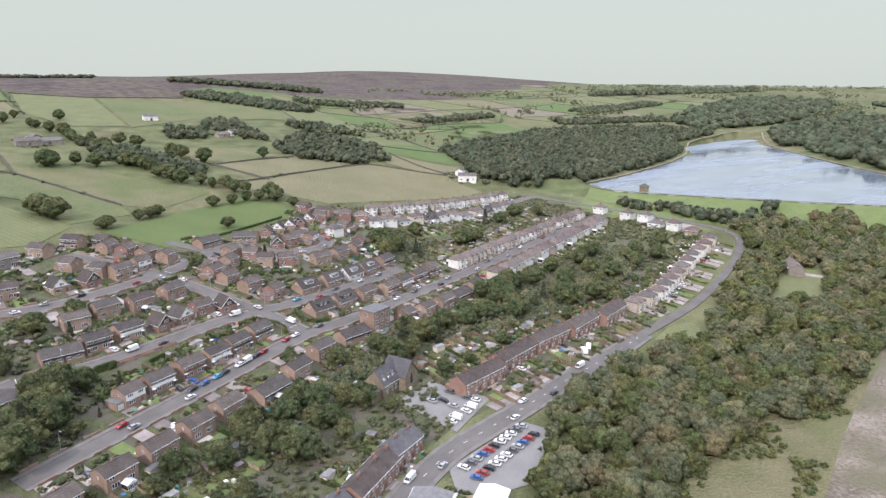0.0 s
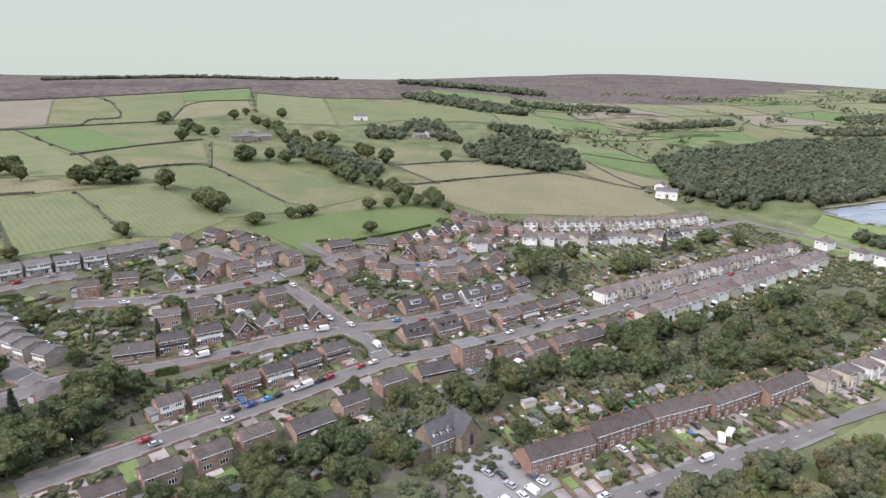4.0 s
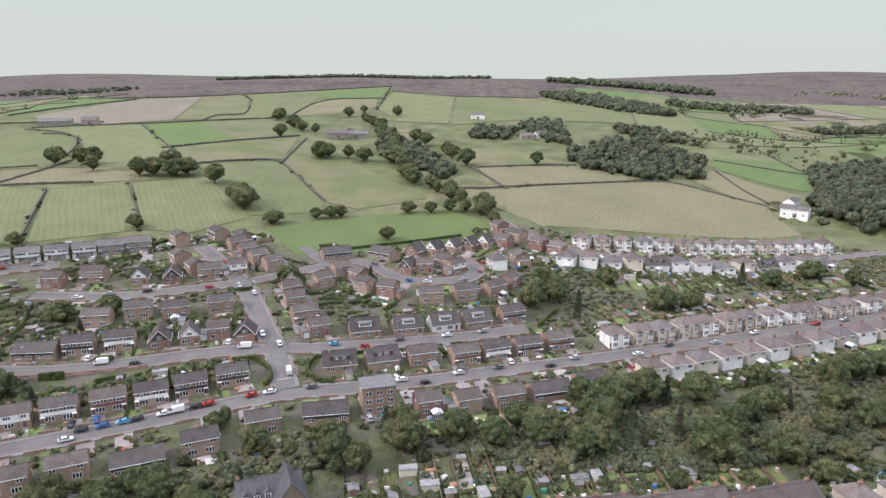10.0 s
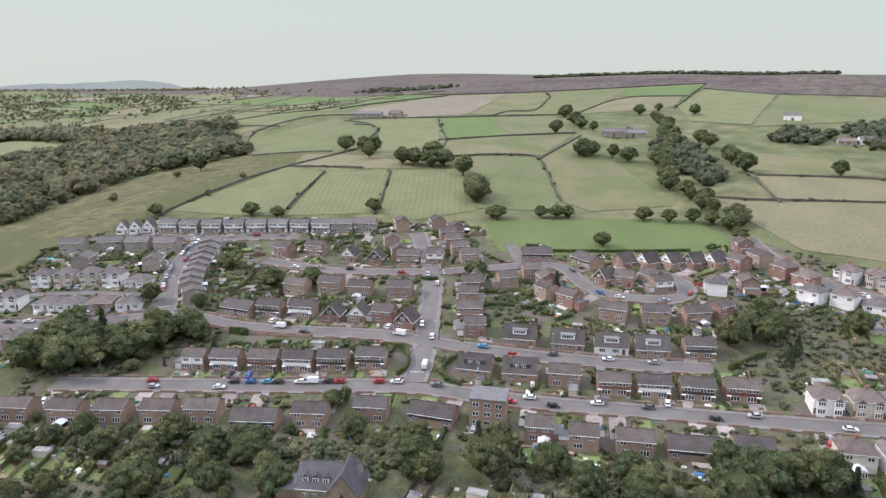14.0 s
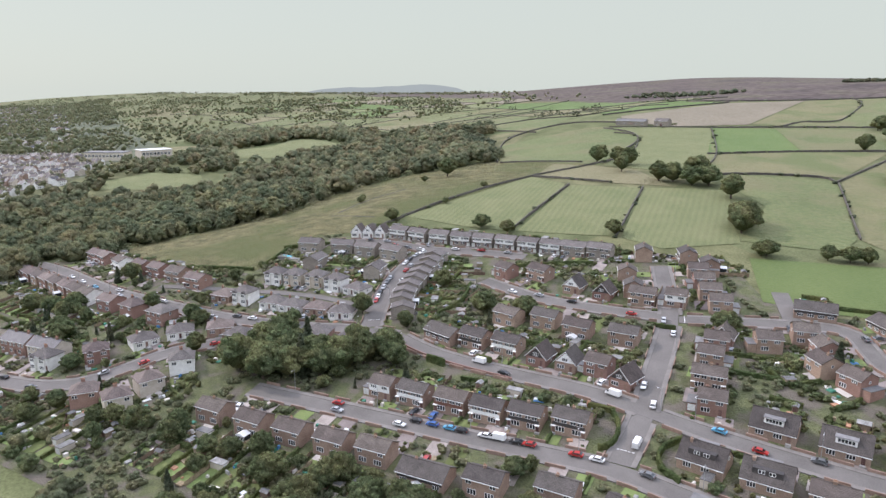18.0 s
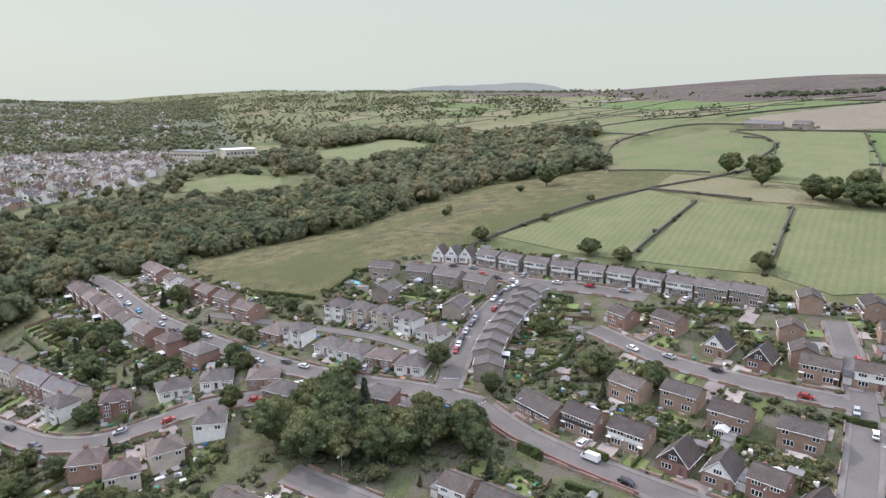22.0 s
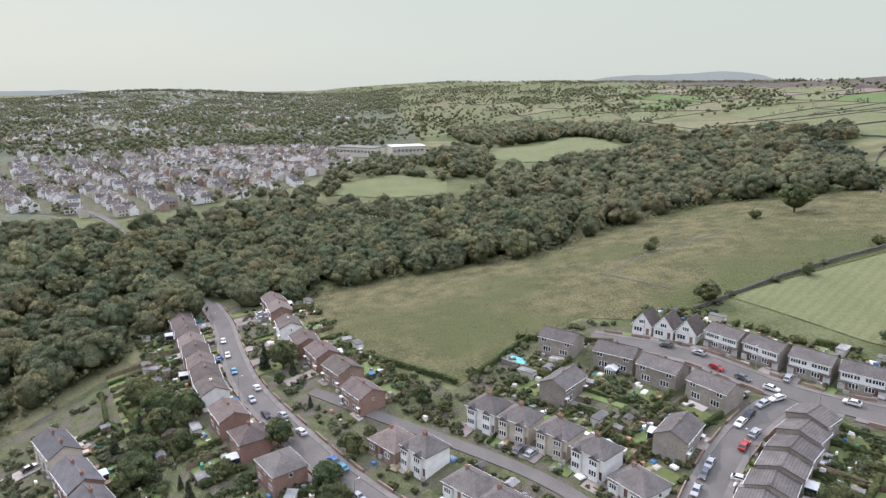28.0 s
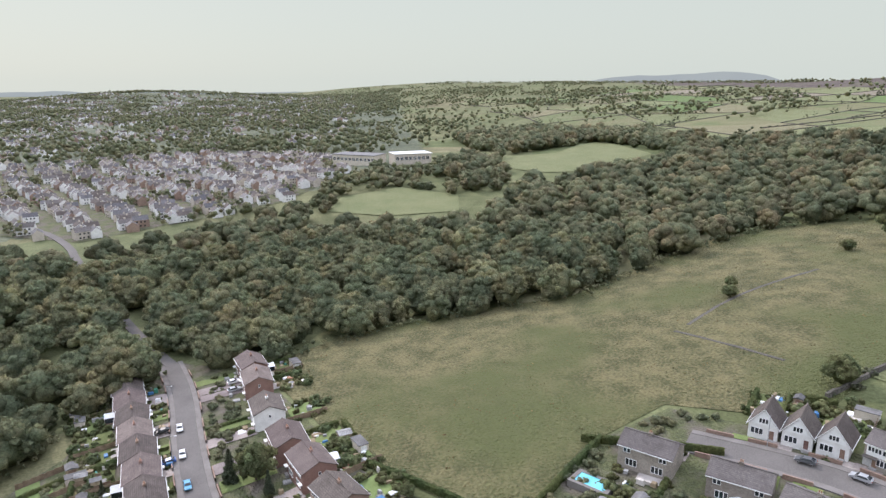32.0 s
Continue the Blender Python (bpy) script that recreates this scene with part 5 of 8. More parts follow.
street("upper", ["pebble", "cream", "pebble", "whitesemi"], [(82 + 12.2 * k, 385 + 1.9 * k) for k in range(13)])
street("upper", ["whitesemi", "pebble", "bung", "cream", "chaletr"], [(70 + 12.0 * k, 357 + 1.8 * k) for k in range(13)])
street("upper", ["detr", "buff", "redsemi", "redsemi"], [(37, 402), (48, 391), (61, 382), (70, 376)])
street("climb", "step", [(-208, 283), (-204, 277), (-200, 271), (-196, 265), (-192, 259), (-188, 253), (-183, 247), (-178, 242), (-170, 237)], None, 10.0)
street("crescent", ["gablew", "gablew", "gablew", "top", "top", "top", "top", "top", "top", "top", "top", "topb", "topb"], [(-272, 276), (-266, 280), (-260, 284), (-250, 290), (-239, 295), (-228, 301), (-217, 307), (-206, 313), (-195, 319), (-184, 325), (-173, 330), (-162, 335), (-151, 341)])
street("crescent", ["topb", "topb", "topb", "topb"], [(-272, 246), (-256, 257), (-243, 264), (-229, 271)])
street("climb", ["topb", "topb"], [(-248, 236), (-216, 252)], 0)
street("lane", ["whitesemi", "pebbleg", "pebbleg", "whitesemi", "bung"], [(-244, 213), (-236, 219), (-227, 226), (-217, 231), (-206, 236)])
street("wood_road", ["bung", "bungr", "bung", "bungr", "bung", "whitesemi"], [(-211, 206), (-201, 213), (-190, 219), (-243, 187), (-220, 201), (-234, 193)])
street("wood_road", ["brickr", "brickr", "whiteg", "brickr", "brickr", "brickb", "brickr"], [(-373, 158), (-358, 160), (-334, 163), (-313, 168), (-299, 173), (-284, 178), (-267, 182)])
street("wood_road", ["brickb", "brickr", "brickb", "brickr", "brickb", "brickr", "brickb", "whiteg"], along((-369, 120), (-292, 138), 8))
street("wood_road", ["brickr", "redsemi", "new"], [(-274, 144), (-259, 150), (-243, 158)])
street("lower", ["bung", "bung", "bungr"], [(-228, 146), (-224, 160), (-215, 174)])
street("wood_road", ["new", "new", "new", "new"], [(-198, 176), (-186, 188), (-176, 200), (-162, 208)])
street("lower", ["cream", "whitesemi", "cream", "redsemi", "whitesemi", "redsemi"], [(-190, 138), (-196, 152), (-186, 126), (-228, 128), (-238, 112), (-198, 118)])
street("lower", ["terrw", "terrb", "terrw"], [(-282, 96), (-262, 106), (-246, 114)], None, 12)
street("valley", ["terr", "terr", "terr", "terr", "terr"], [(-3, 151.5), (22.5, 159), (48, 164), (73.5, 167.5), (99, 171)], None, 16)
street("valley", ["terrb", "terr", "terrw"], [(-56, 127), (-72, 117), (-92, 108)], None, 11.5)
street("valley_top", ["cream", "pebbleg", "pebble", "whitesemi", "pebble"], [(123, 174), (137, 177), (150, 180), (163, 185), (175, 190), (188, 195), (200, 200), (213, 205), (225, 210), (238, 214), (251, 218), (264, 223)])
street("valley_top", ["pebble", "whitesemi", "bung", "pebble", "bungr", "pebble"], [(262, 294), (267, 281), (262, 267), (266, 254), (271, 242), (262, 322)])
house("gabled", -63, 304, 20)


# block of flats, chapel, farm buildings
def flats():
    e = new("block_of_flats")
    tagged(e, "plain three-storey brown-brick block of flats", "flats")
    w, d = 11.0, 9.0
    simple("wall", e, BRICK_BUFF, [(-w / 2, w / 2, -d / 2, d / 2, -3, 9.2)])
    simple("flat_roof", e, LEAD, [(-w / 2 - 0.3, w / 2 + 0.3, -d / 2 - 0.3, d / 2 + 0.3, 9.2, 9.5)], "grey felt flat roof")
    for z in (0.9, 3.8, 6.7):
        for x in (-3.6, 0, 3.6):
            for out in (-1, 1):
                window(e, x, out * d / 2, z, 1.9, 1.4, out)
    for s in (-1, 1):
        window(e, 0, -w / 2, 6.7, 1.0, 1.2, -1, 90 * s, 1)
    door(e, 1.8, -d / 2)
    e.matrix_basis = pose(-13, 217, seat(-13, 217), 0, 0, 198)
    FOOTPRINTS.append((-13, 217, 18))


def chapel():
    e = new("chapel")
    tagged(e, "sandstone chapel with steep slate roof and dormers", "chapel")
    w, d = 17.0, 9.5
    gable_house(e, w, d, 5.2, 5.2, CHAPEL_STONE, SLATE, 0.4)
    bm = bmesh.new()
    prism(bm, [(-4.2, -3), (4.2, -3), (4.2, 6.0), (0, 11.6), (-4.2, 6.0)], -8.2, 3)
    wing = part("transept", bm, CHAPEL_STONE, e, "tall stone gable wing")
    wing.location = (5.0, 0, 0)
    bm = bmesh.new()
    for s in (-1, 1):
        prism(bm, [(s * 4.6, 5.5), (0, 11.65), (0, 11.95), (s * 4.6, 5.8)], -8.5, 3.2)
    part("transept_roof", bm, SLATE, wing)
    bm = bmesh.new()
    prism(bm, [(-0.7, 2.2), (0.7, 2.2), (0.7, 5.2), (0, 6.6), (-0.7, 5.2)], -8.3, -8.2)
    part("gable_window", bm, [GLASS], wing, "tall pointed window")
    for x in (-6.2, -3.4, -0.6):
        dm = simple("dormer", e, PANEL_WHITE, [(x - 0.85, x + 0.85, -d / 2 + 1.0, 0, 6.0, 7.8)])
        bm = bmesh.new()
        prism(bm, [(x - 1.05, 7.75), (x + 1.05, 7.75), (x, 8.7)], -d / 2 + 0.8, 0.4)
        part("dormer_roof", bm, SLATE, dm)
        window(dm, x, -d / 2 + 1.0, 6.3, 1.3, 1.25, -1)
        window(e, x, -d / 2, 1.4, 1.2, 2.2, -1)
        window(e, x, d / 2, 1.4, 1.2, 2.2, 1)
    simple("hall", e, CHAPEL_STONE, [(-15.0, -w / 2, -3.6, 3.6, -3, 3.4)])
    simple("hall_roof", e, LEAD, [(-15.2, -w / 2, -3.8, 3.8, 3.4, 3.65)], "grey flat roof")
    door(e, 2.0, -d / 2, -1, 0.1, 1.4, 2.6)
    chimney(e, -w / 2 + 0.6, 0, 10.0, 1.4, 0.9, 0.7, 2, CHAPEL_STONE)
    e.matrix_basis = pose(-36, 168, seat(-36, 168) - 0.3, 0, 0, 22)
    for dx in (-6, 0, 6):
        FOOTPRINTS.append((-36 + dx, 168 + dx * 0.4, 22))


def barn(x, y, angle, w, d, eaves, rise, wall, roof, label, category="farm building"):
    e = new("farm_building")
    tagged(e, label, category)
    gable_house(e, w, d, eaves, rise, wall, roof)
    for k in range(max(1, int(w / 6))):
        window(e, -w / 2 + 3 + k * 6, -d / 2, 1.0, 1.6, 1.3, -1)
    door(e, 0.5, -d / 2, -1, 0, 2.6, 2.6)
    e.matrix_basis = pose(x, y, seat(x, y), 0, 0, angle)
    FOOTPRINTS.append((x, y, angle))


flats()
chapel()
for b in ((-108, 668, 10, 20, 9, 5, 2.4, STONE, TILE_GREY, "stone farmhouse with grey roof"), (-92, 674, 15, 24, 11, 4, 2.2, STONE, LEAD, "long stone barn with grey sheet roof"),
          (-100, 690, 100, 16, 9, 4.2, 2.2, STONE, TILE_GREY, "stone barn across the yard"), (30, 808, 0, 16, 8, 5, 2.3, RENDER_WHITE, TILE_GREY, "white-walled farmhouse on the hill"),
          (78, 700, 12, 14, 9, 3.6, 2, STONE, TILE_ROSE, "stone barn with rosy roof"), (92, 706, 20, 12, 7, 4.5, 2.1, RENDER_WHITE, TILE_GREY, "white farmhouse among trees"), (246, 480, -40, 18, 9, 5.2, 2.4, RENDER_WHITE, TILE_GREY, "large white house beside the wood"),
          (252, 500, 45, 12, 8, 4.6, 2.2, RENDER_WHITE, TILE_GREY, "white cottage beside the wood"), (-380, 660, 20, 30, 10, 4, 2, STONE, LEAD, "long grey farm shed on the hillside"), (-352, 672, 10, 14, 9, 5, 2.3, STONE, TILE_GREY, "stone farmhouse on the hillside"),
          (272, 166, 40, 22, 9, 4.5, 2.6, STONE, TILE_ROSE, "old stone farm building in the valley"), (-68, 95, 40, 22, 12, 4.2, 1.0, RENDER_CREAM, LEAD, "low garage workshop with brown sheet roof"), (-49, 89, 35, 16, 9, 3.6, 0.8, PANEL_WHITE, PANEL_WHITE, "low car showroom with a pale metal roof")):
    barn(*b)


def draw_off_tower():
    e = new("valve_tower")
    tagged(e, "small dark stone valve tower standing in the reservoir", "tower")
    bm = bmesh.new()
    bmesh.ops.create_cone(bm, segments=16, radius1=4.2, radius2=4.0, depth=12, cap_ends=True, matrix=Matrix.Translation((0, 0, 2)))
    part("shaft", bm, CHAPEL_STONE, e)
    bm = bmesh.new()
    bmesh.ops.create_cone(bm, segments=16, radius1=4.7, radius2=4.7, depth=0.8, cap_ends=True, matrix=Matrix.Translation((0, 0, 8.2)))
    part("cornice", bm, CHAPEL_STONE, e)
    bm = bmesh.new()
    bmesh.ops.create_cone(bm, segments=16, radius1=4.4, radius2=0.3, depth=2.2, cap_ends=True, matrix=Matrix.Translation((0, 0, 9.6)))
    part("cap", bm, SLATE, e)
    e.matrix_basis = pose(345, 344, WATER_Z - 2)


draw_off_tower()


# ---- trees ----
def ico(level=1):
    bm = bmesh.new()
    bmesh.ops.create_icosphere(bm, subdivisions=level, radius=1)
    v = np.array([p.co[:] for p in bm.verts])
    f = np.array([[q.index for q in p.verts] for p in bm.faces])
    bm.free()
    return v, f


ICO1, ICO2 = ico(1), ico(2)


def crown(r, width, tall, lumps, cards, card=0.75, level=1, shape="round", base=0.28):
    """Leaf masses and loose leaf clumps of one crown, as triangles."""
    V, F = [], []
    count = 0
    centres, radii = [], []
    mid = tall * (base + (1 - base) * 0.5)
    half = tall * (1 - base) * 0.5
    lean = r.normal(size=2) * width * 0.12
    for k in range(lumps):
        u = (k + 0.5) / lumps
        a = k * 2.4 + r.random() * 0.9
        if shape == "cone":
            rad = width * (1.02 - u) * (0.45 + 0.4 * r.random())
            c = np.array([math.cos(a) * rad * 0.7, math.sin(a) * rad * 0.7, tall * (base + (0.97 - base) * u)])
            s = width * (0.34 * (1.1 - u) + 0.10)
        else:
            e = math.asin(min(1, max(-0.75, -0.7 + 1.7 * u)))
            q = 0.58 + 0.30 * r.random()
            c = np.array([math.cos(a) * math.cos(e) * width * q + lean[0] * u, math.sin(a) * math.cos(e) * width * q + lean[1] * u, mid + math.sin(e) * half * q * 1.15])
            s = width * (0.19 + 0.17 * r.random())
        centres.append(c)
        radii.append(s)
    if shape != "cone" and level:
        centres.append(np.array([0, 0, mid]))
        radii.append(width * 0.62)
    for c, s in zip(centres, radii):
        iv, jf = ICO2 if s > width * 0.5 or level == 2 else ICO1
        wob = 1 + 0.16 * np.sin(iv @ r.normal(size=(3, 1)) * 4 + r.random() * 6).ravel() + 0.12 * r.normal(size=len(iv))
        tall_k = half / width * 0.95 if s > width * 0.5 else 0.85
        V.append(c + iv * (s * 0.9 * wob)[:, None] * np.array([1, 1, tall_k]))
        F.append(jf + count)
        count += len(iv)
    centres, radii = np.array(centres[:lumps]), np.array(radii[:lumps])
    k = r.integers(0, lumps, cards)
    d = r.normal(size=(cards, 3))
    d[:, 2] += 0.3
    out = centres[k] - np.array([0, 0, mid * 0.8])
    d += 0.9 * out / np.maximum(np.linalg.norm(out, axis=1), 0.1)[:, None]
    d /= np.linalg.norm(d, axis=1)[:, None]
    p = centres[k] + d * (radii[k] * (0.85 + 0.35 * r.random(cards)))[:, None] * np.array([1, 1, 0.88])
    t = np.cross(d + 0.7 * r.normal(size=(cards, 3)), r.normal(size=(cards, 3)))
    t /= np.linalg.norm(t, axis=1)[:, None]
    b = np.cross(t, d + 0.6 * r.normal(size=(cards, 3)))
    b /= np.linalg.norm(b, axis=1)[:, None]
    s = card * (0.45 + 0.85 * r.random(cards))[:, None]
    fold = d * s * 0.3
    quad = np.stack([p - t * s * 0.6 - fold, p - b * s * 0.5, p + t * s * 0.6 - fold, p + b * s * 0.5], 1).reshape(-1, 3)
    V.append(quad)
    i = count + np.arange(cards)[:, None] * 4
    F.append(np.concatenate([i + [0, 1, 2], i + [0, 2, 3]]))
    return np.concatenate(V), np.concatenate(F)


def canopy(r, width, tall, lumps, cards, card, base=0.2):
    """A domed, uneven crown of rounded leaf masses with loose sprays over them, as triangles."""
    V, F, count = [], [], 0
    low = tall * base
    rise = tall - low
    lean, phase = r.normal(size=2) * width * 0.1, r.random() * 6.28
    masses = [(np.array([lean[0] * 0.5, lean[1] * 0.5, low + rise * 0.42]), width * 0.74, rise * 0.45)]
    for k in range(lumps):
        u = (k + 0.35) / lumps
        a = k * 2.4 + r.random() * 1.1
        e = math.asin(1 - 1.25 * u)
        q = (0.62 + 0.28 * r.random()) * (1 + 0.14 * math.sin(a * 2 + phase))
        s = width * (0.15 + 0.17 * r.random()) * (1.7 if lumps < 9 else 1.3 if lumps < 18 else 1.0)
        masses.append((np.array([math.cos(a) * math.cos(e) * width * q + lean[0], math.sin(a) * math.cos(e) * width * q + lean[1], low + rise * 0.40 + math.sin(e) * rise * 0.46 * (0.82 + 0.3 * r.random())]), s, s * (0.7 + 0.2 * r.random())))
    for c, s, h in masses:
        iv, jf = ICO2 if s > width * 0.6 else ICO1
        wob = 1 + 0.15 * np.sin(iv @ r.normal(size=(3, 1)) * 4 + r.random() * 6).ravel() + 0.10 * np.sin(iv @ r.normal(size=(3, 1)) * 9 + r.random() * 6).ravel() + 0.07 * r.normal(size=len(iv))
        V.append(c + iv * wob[:, None] * np.array([s, s, h]))
        F.append(jf + count)
        count += len(iv)
    k = r.integers(1, lumps + 1, cards)
    c, s, h = np.array([masses[i][0] for i in k]), np.array([masses[i][1] for i in k]), np.array([masses[i][2] for i in k])
    d = r.normal(size=(cards, 3)) + np.array([0, 0, 0.35])
    d /= np.linalg.norm(d, axis=1)[:, None]
    p = c + d * np.stack([s, s, h], -1) * (0.96 + 0.24 * r.random(cards))[:, None]
    d = d + 0.6 * r.normal(size=(cards, 3))
    t = np.cross(d, r.normal(size=(cards, 3)))
    t /= np.linalg.norm(t, axis=1)[:, None]
    b = np.cross(t, d)
    b /= np.linalg.norm(b, axis=1)[:, None]
    z = card * (0.45 + 0.8 * r.random(cards))[:, None]
    V.append(np.stack([p - t * z * 0.6, p - b * z * 0.5, p + t * z * 0.6, p + b * z * 0.5], 1).reshape(-1, 3))
    i = count + np.arange(cards)[:, None] * 4
    F.append(np.concatenate([i + [0, 1, 2], i + [0, 2, 3]]))
    return np.concatenate(V), np.concatenate(F)


def limb_mesh(r, tall, width, girth):
    bm = bmesh.new()

    def tube(a, b, r0, r1, sides=7):
        a, b = Vector(a), Vector(b)
        m = Matrix.Translation((a + b) / 2) @ (b - a).to_track_quat("Z", "Y").to_matrix().to_4x4()
        bmesh.ops.create_cone(bm, segments=sides, radius1=r0, radius2=r1, depth=(b - a).length, cap_ends=True, matrix=m)

    fork = Vector((0.15, 0.1, tall * 0.36))
    tube((0, 0, -0.8), fork, girth * 1.15, girth * 0.8, 9)
    tube(fork, (0.2, 0, tall * 0.8), girth * 0.8, girth * 0.2)
    for k in range(5):
        a = k * 1.257 + r.random()
        tube(fork + Vector((0, 0, k * tall * 0.05 - 0.2)), (math.cos(a) * width * 0.6, math.sin(a) * width * 0.6, tall * (0.5 + 0.07 * k)), girth * 0.42, girth * 0.12, 6)
    me = bpy.data.meshes.new("trunk")
    bm.to_mesh(me)
    bm.free()
    me.materials.append(BARK)
    return me


def crown_mesh(v, f, mat):
    ob = soup_object("crown", v, f, [mat], None, True)
    me = ob.data
    bpy.data.objects.remove(ob)
    return me


TREE_KINDS = {}
tree_rng = np.random.default_rng(11)
for name, n, shape, width, tall, lumps, cards, leaf, label in (
        ("oak", 6, "round", 0.54, 1.0, 40, 1900, LEAF, "broad round-crowned deciduous tree in full leaf"),
        ("ash", 4, "round", 0.42, 1.0, 40, 1700, LEAF, "tall deciduous tree with an uneven green crown"),
        ("fir", 3, "cone", 0.25, 1.0, 34, 1300, LEAF_DARK, "dark conical evergreen tree")):
    for k in range(n):
        if shape == "round":
            v, f = canopy(tree_rng, width * 10, 10.0, lumps, cards, 0.62, 0.15)
        else:
            v, f = crown(tree_rng, width * 10, 10.0, lumps, cards, 0.6, 1, shape, 0.04)
        TREE_KINDS.setdefault(name, []).append((limb_mesh(tree_rng, 10.0, width * 9, 0.32), crown_mesh(v, f, leaf), label))


def tree(name, x, y, tall, label="", group="garden trees", z=None):
    t, c, text = TREE_KINDS[name][int(tree_rng.integers(len(TREE_KINDS[name])))]
    e = new({"oak": "broadleaf_tree", "ash": "broadleaf_tree", "fir": "conifer_tree"}[name])
    tagged(e, label or text, "tree", group)
    new("trunk", t).parent = e
    new("crown", c).parent = e
    s = tall / 10.0
    wide = s * (0.9 + 0.25 * tree_rng.random())
    e.matrix_basis = Matrix.LocRotScale((x, y, height(x, y) if z is None else z), Euler((0, 0, tree_rng.random() * 6.28)), (wide, wide, s))
    return e


def scatter(poly, spacing, seed, avoid=None):
    """Places jittered over an outline."""
    r = np.random.default_rng(seed)
    xs, ys = [p[0] for p in poly], [p[1] for p in poly]
    X, Y = np.meshgrid(np.arange(min(xs), max(xs), spacing), np.arange(min(ys), max(ys), spacing))
    X, Y = X.ravel() + r.uniform(-0.45, 0.45, X.size) * spacing, Y.ravel() + r.uniform(-0.45, 0.45, Y.size) * spacing
    k = inside(poly, X, Y)
    return X[k], Y[k]


def wood(name, x, y, tall, leaf, label, variants=8, lumps=9, cards=110, level=1, seed=3, category="woodland", card=1.1, width=0.42, base=0.2, dome=False):
    """Many trees that nobody could count, as one mesh of crowns."""
    r = np.random.default_rng(seed)
    kinds = [canopy(r, width * (0.85 + 0.3 * r.random()) * 10, 10, lumps, cards, card, 0.2) if dome else crown(r, width * (0.85 + 0.3 * r.random()) * 10, 10, lumps, cards, card, level, "round", base) for _ in range(variants)]
    V, F, count = [], [], 0
    z = heights(x, y)
    for i in range(len(x)):
        v, f = kinds[int(r.integers(variants))]
        a, s = r.random() * 6.28, tall * (0.66 + 0.5 * r.random()) / 10
        c, d = math.cos(a), math.sin(a)
        q = np.stack([v[:, 0] * c - v[:, 1] * d, v[:, 0] * d + v[:, 1] * c, v[:, 2]], -1) * s
        V.append(q + [x[i], y[i], z[i] - (0.16 * tall if dome else 0)])
        F.append(f + count)
        count += len(v)
    leaves = leaf if isinstance(leaf, list) else [leaf]
    picks = np.repeat(r.integers(0, len(leaves), len(F)), [len(f) for f in F])
    ob = soup_object(name, np.concatenate(V), np.concatenate(F), leaves, picks, True)
    return tagged(ob, label, category, kind="stuff")


def away(x, y, roads=4.0, houses=6.5, only=None):
    """Which places are clear of roads and houses."""
    x, y = np.asarray(x), np.asarray(y)
    ok = np.ones(x.shape, bool)
    for key, c in CENTRES.items():
        ok &= np.min(np.hypot(x[:, None] - c[None, :, 0], y[:, None] - c[None, :, 1]), 1) > ROADS[key][1] / 2 + roads
    if houses:
        f = np.array([(a, b) for a, b, _ in FOOTPRINTS])
        ok &= np.min(np.hypot(x[:, None] - f[None, :, 0], y[:, None] - f[None, :, 1]), 1) > houses
    return ok


# the wood beside the meadow
MIXED = [LEAF_WOOD, LEAF_PALE, LEAF_DEEP, LEAF_WOOD, LEAF_BRONZE, LEAF_DEEP]
WOOD = [(-378, 158), (-394, 188), (-399, 231), (-396, 259), (-389, 283), (-402, 313), (-421, 367), (-424, 412), (-404, 448), (-380, 470), (-385, 492), (-440, 508), (-495, 524), (-512, 566), (-500, 590), (-545, 612), (-600, 590), (-640, 560), (-610, 500), (-625, 490), (-600, 440), (-590, 385), (-600, 335), (-520, 290), (-520, 262), (-545, 225), (-560, 200), (-590, 180), (-578, 150), (-570, 125), (-545, 105), (-512, 75), (-450, 103), (-400, 130), (-392, 140)]
WOOD_SOUTH = [(-396, 128), (-376, 124), (-366, 111), (-348, 101), (-335, 91), (-321, 80), (-300, 70), (-292, 56), (-270, 20), (-250, -60), (-480, -90), (-560, -60), (-545, 10), (-545, 40), (-512, 72), (-450, 100)]
WOOD_BEHIND = [(-800, 369), (-756, 398), (-760, 436), (-778, 492), (-697, 492), (-640, 505), (-640, 545), (-720, 545), (-790, 565), (-850, 530), (-960, 480), (-945, 385)]
WOOD_CLUMP = [(-603, 300), (-600, 335), (-650, 348), (-690, 350), (-735, 372), (-720, 330), (-650, 296)]
GLADES = ([(-600, 205), (-632, 216), (-645, 262), (-603, 295), (-565, 285), (-575, 240)], [(-740, 378), (-728, 423), (-776, 470), (-770, 494), (-660, 480), (-620, 410), (-640, 372), (-690, 350)])
wx, wy = [np.concatenate(c) for c in zip(*[scatter(p, 11.6, 1 + i) for i, p in enumerate((WOOD, WOOD_SOUTH, WOOD_BEHIND, WOOD_CLUMP))])]
k = away(wx, wy, 1.2, 8.5)
for g in GLADES:
    k &= ~inside(g, wx, wy)
wx, wy = wx[k], wy[k]
near = np.hypot(wx + 340, wy - 170) < 190
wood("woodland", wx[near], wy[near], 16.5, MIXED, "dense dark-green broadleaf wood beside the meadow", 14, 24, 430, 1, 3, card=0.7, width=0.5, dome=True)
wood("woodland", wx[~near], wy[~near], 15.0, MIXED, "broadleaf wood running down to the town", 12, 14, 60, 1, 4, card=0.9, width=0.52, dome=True)
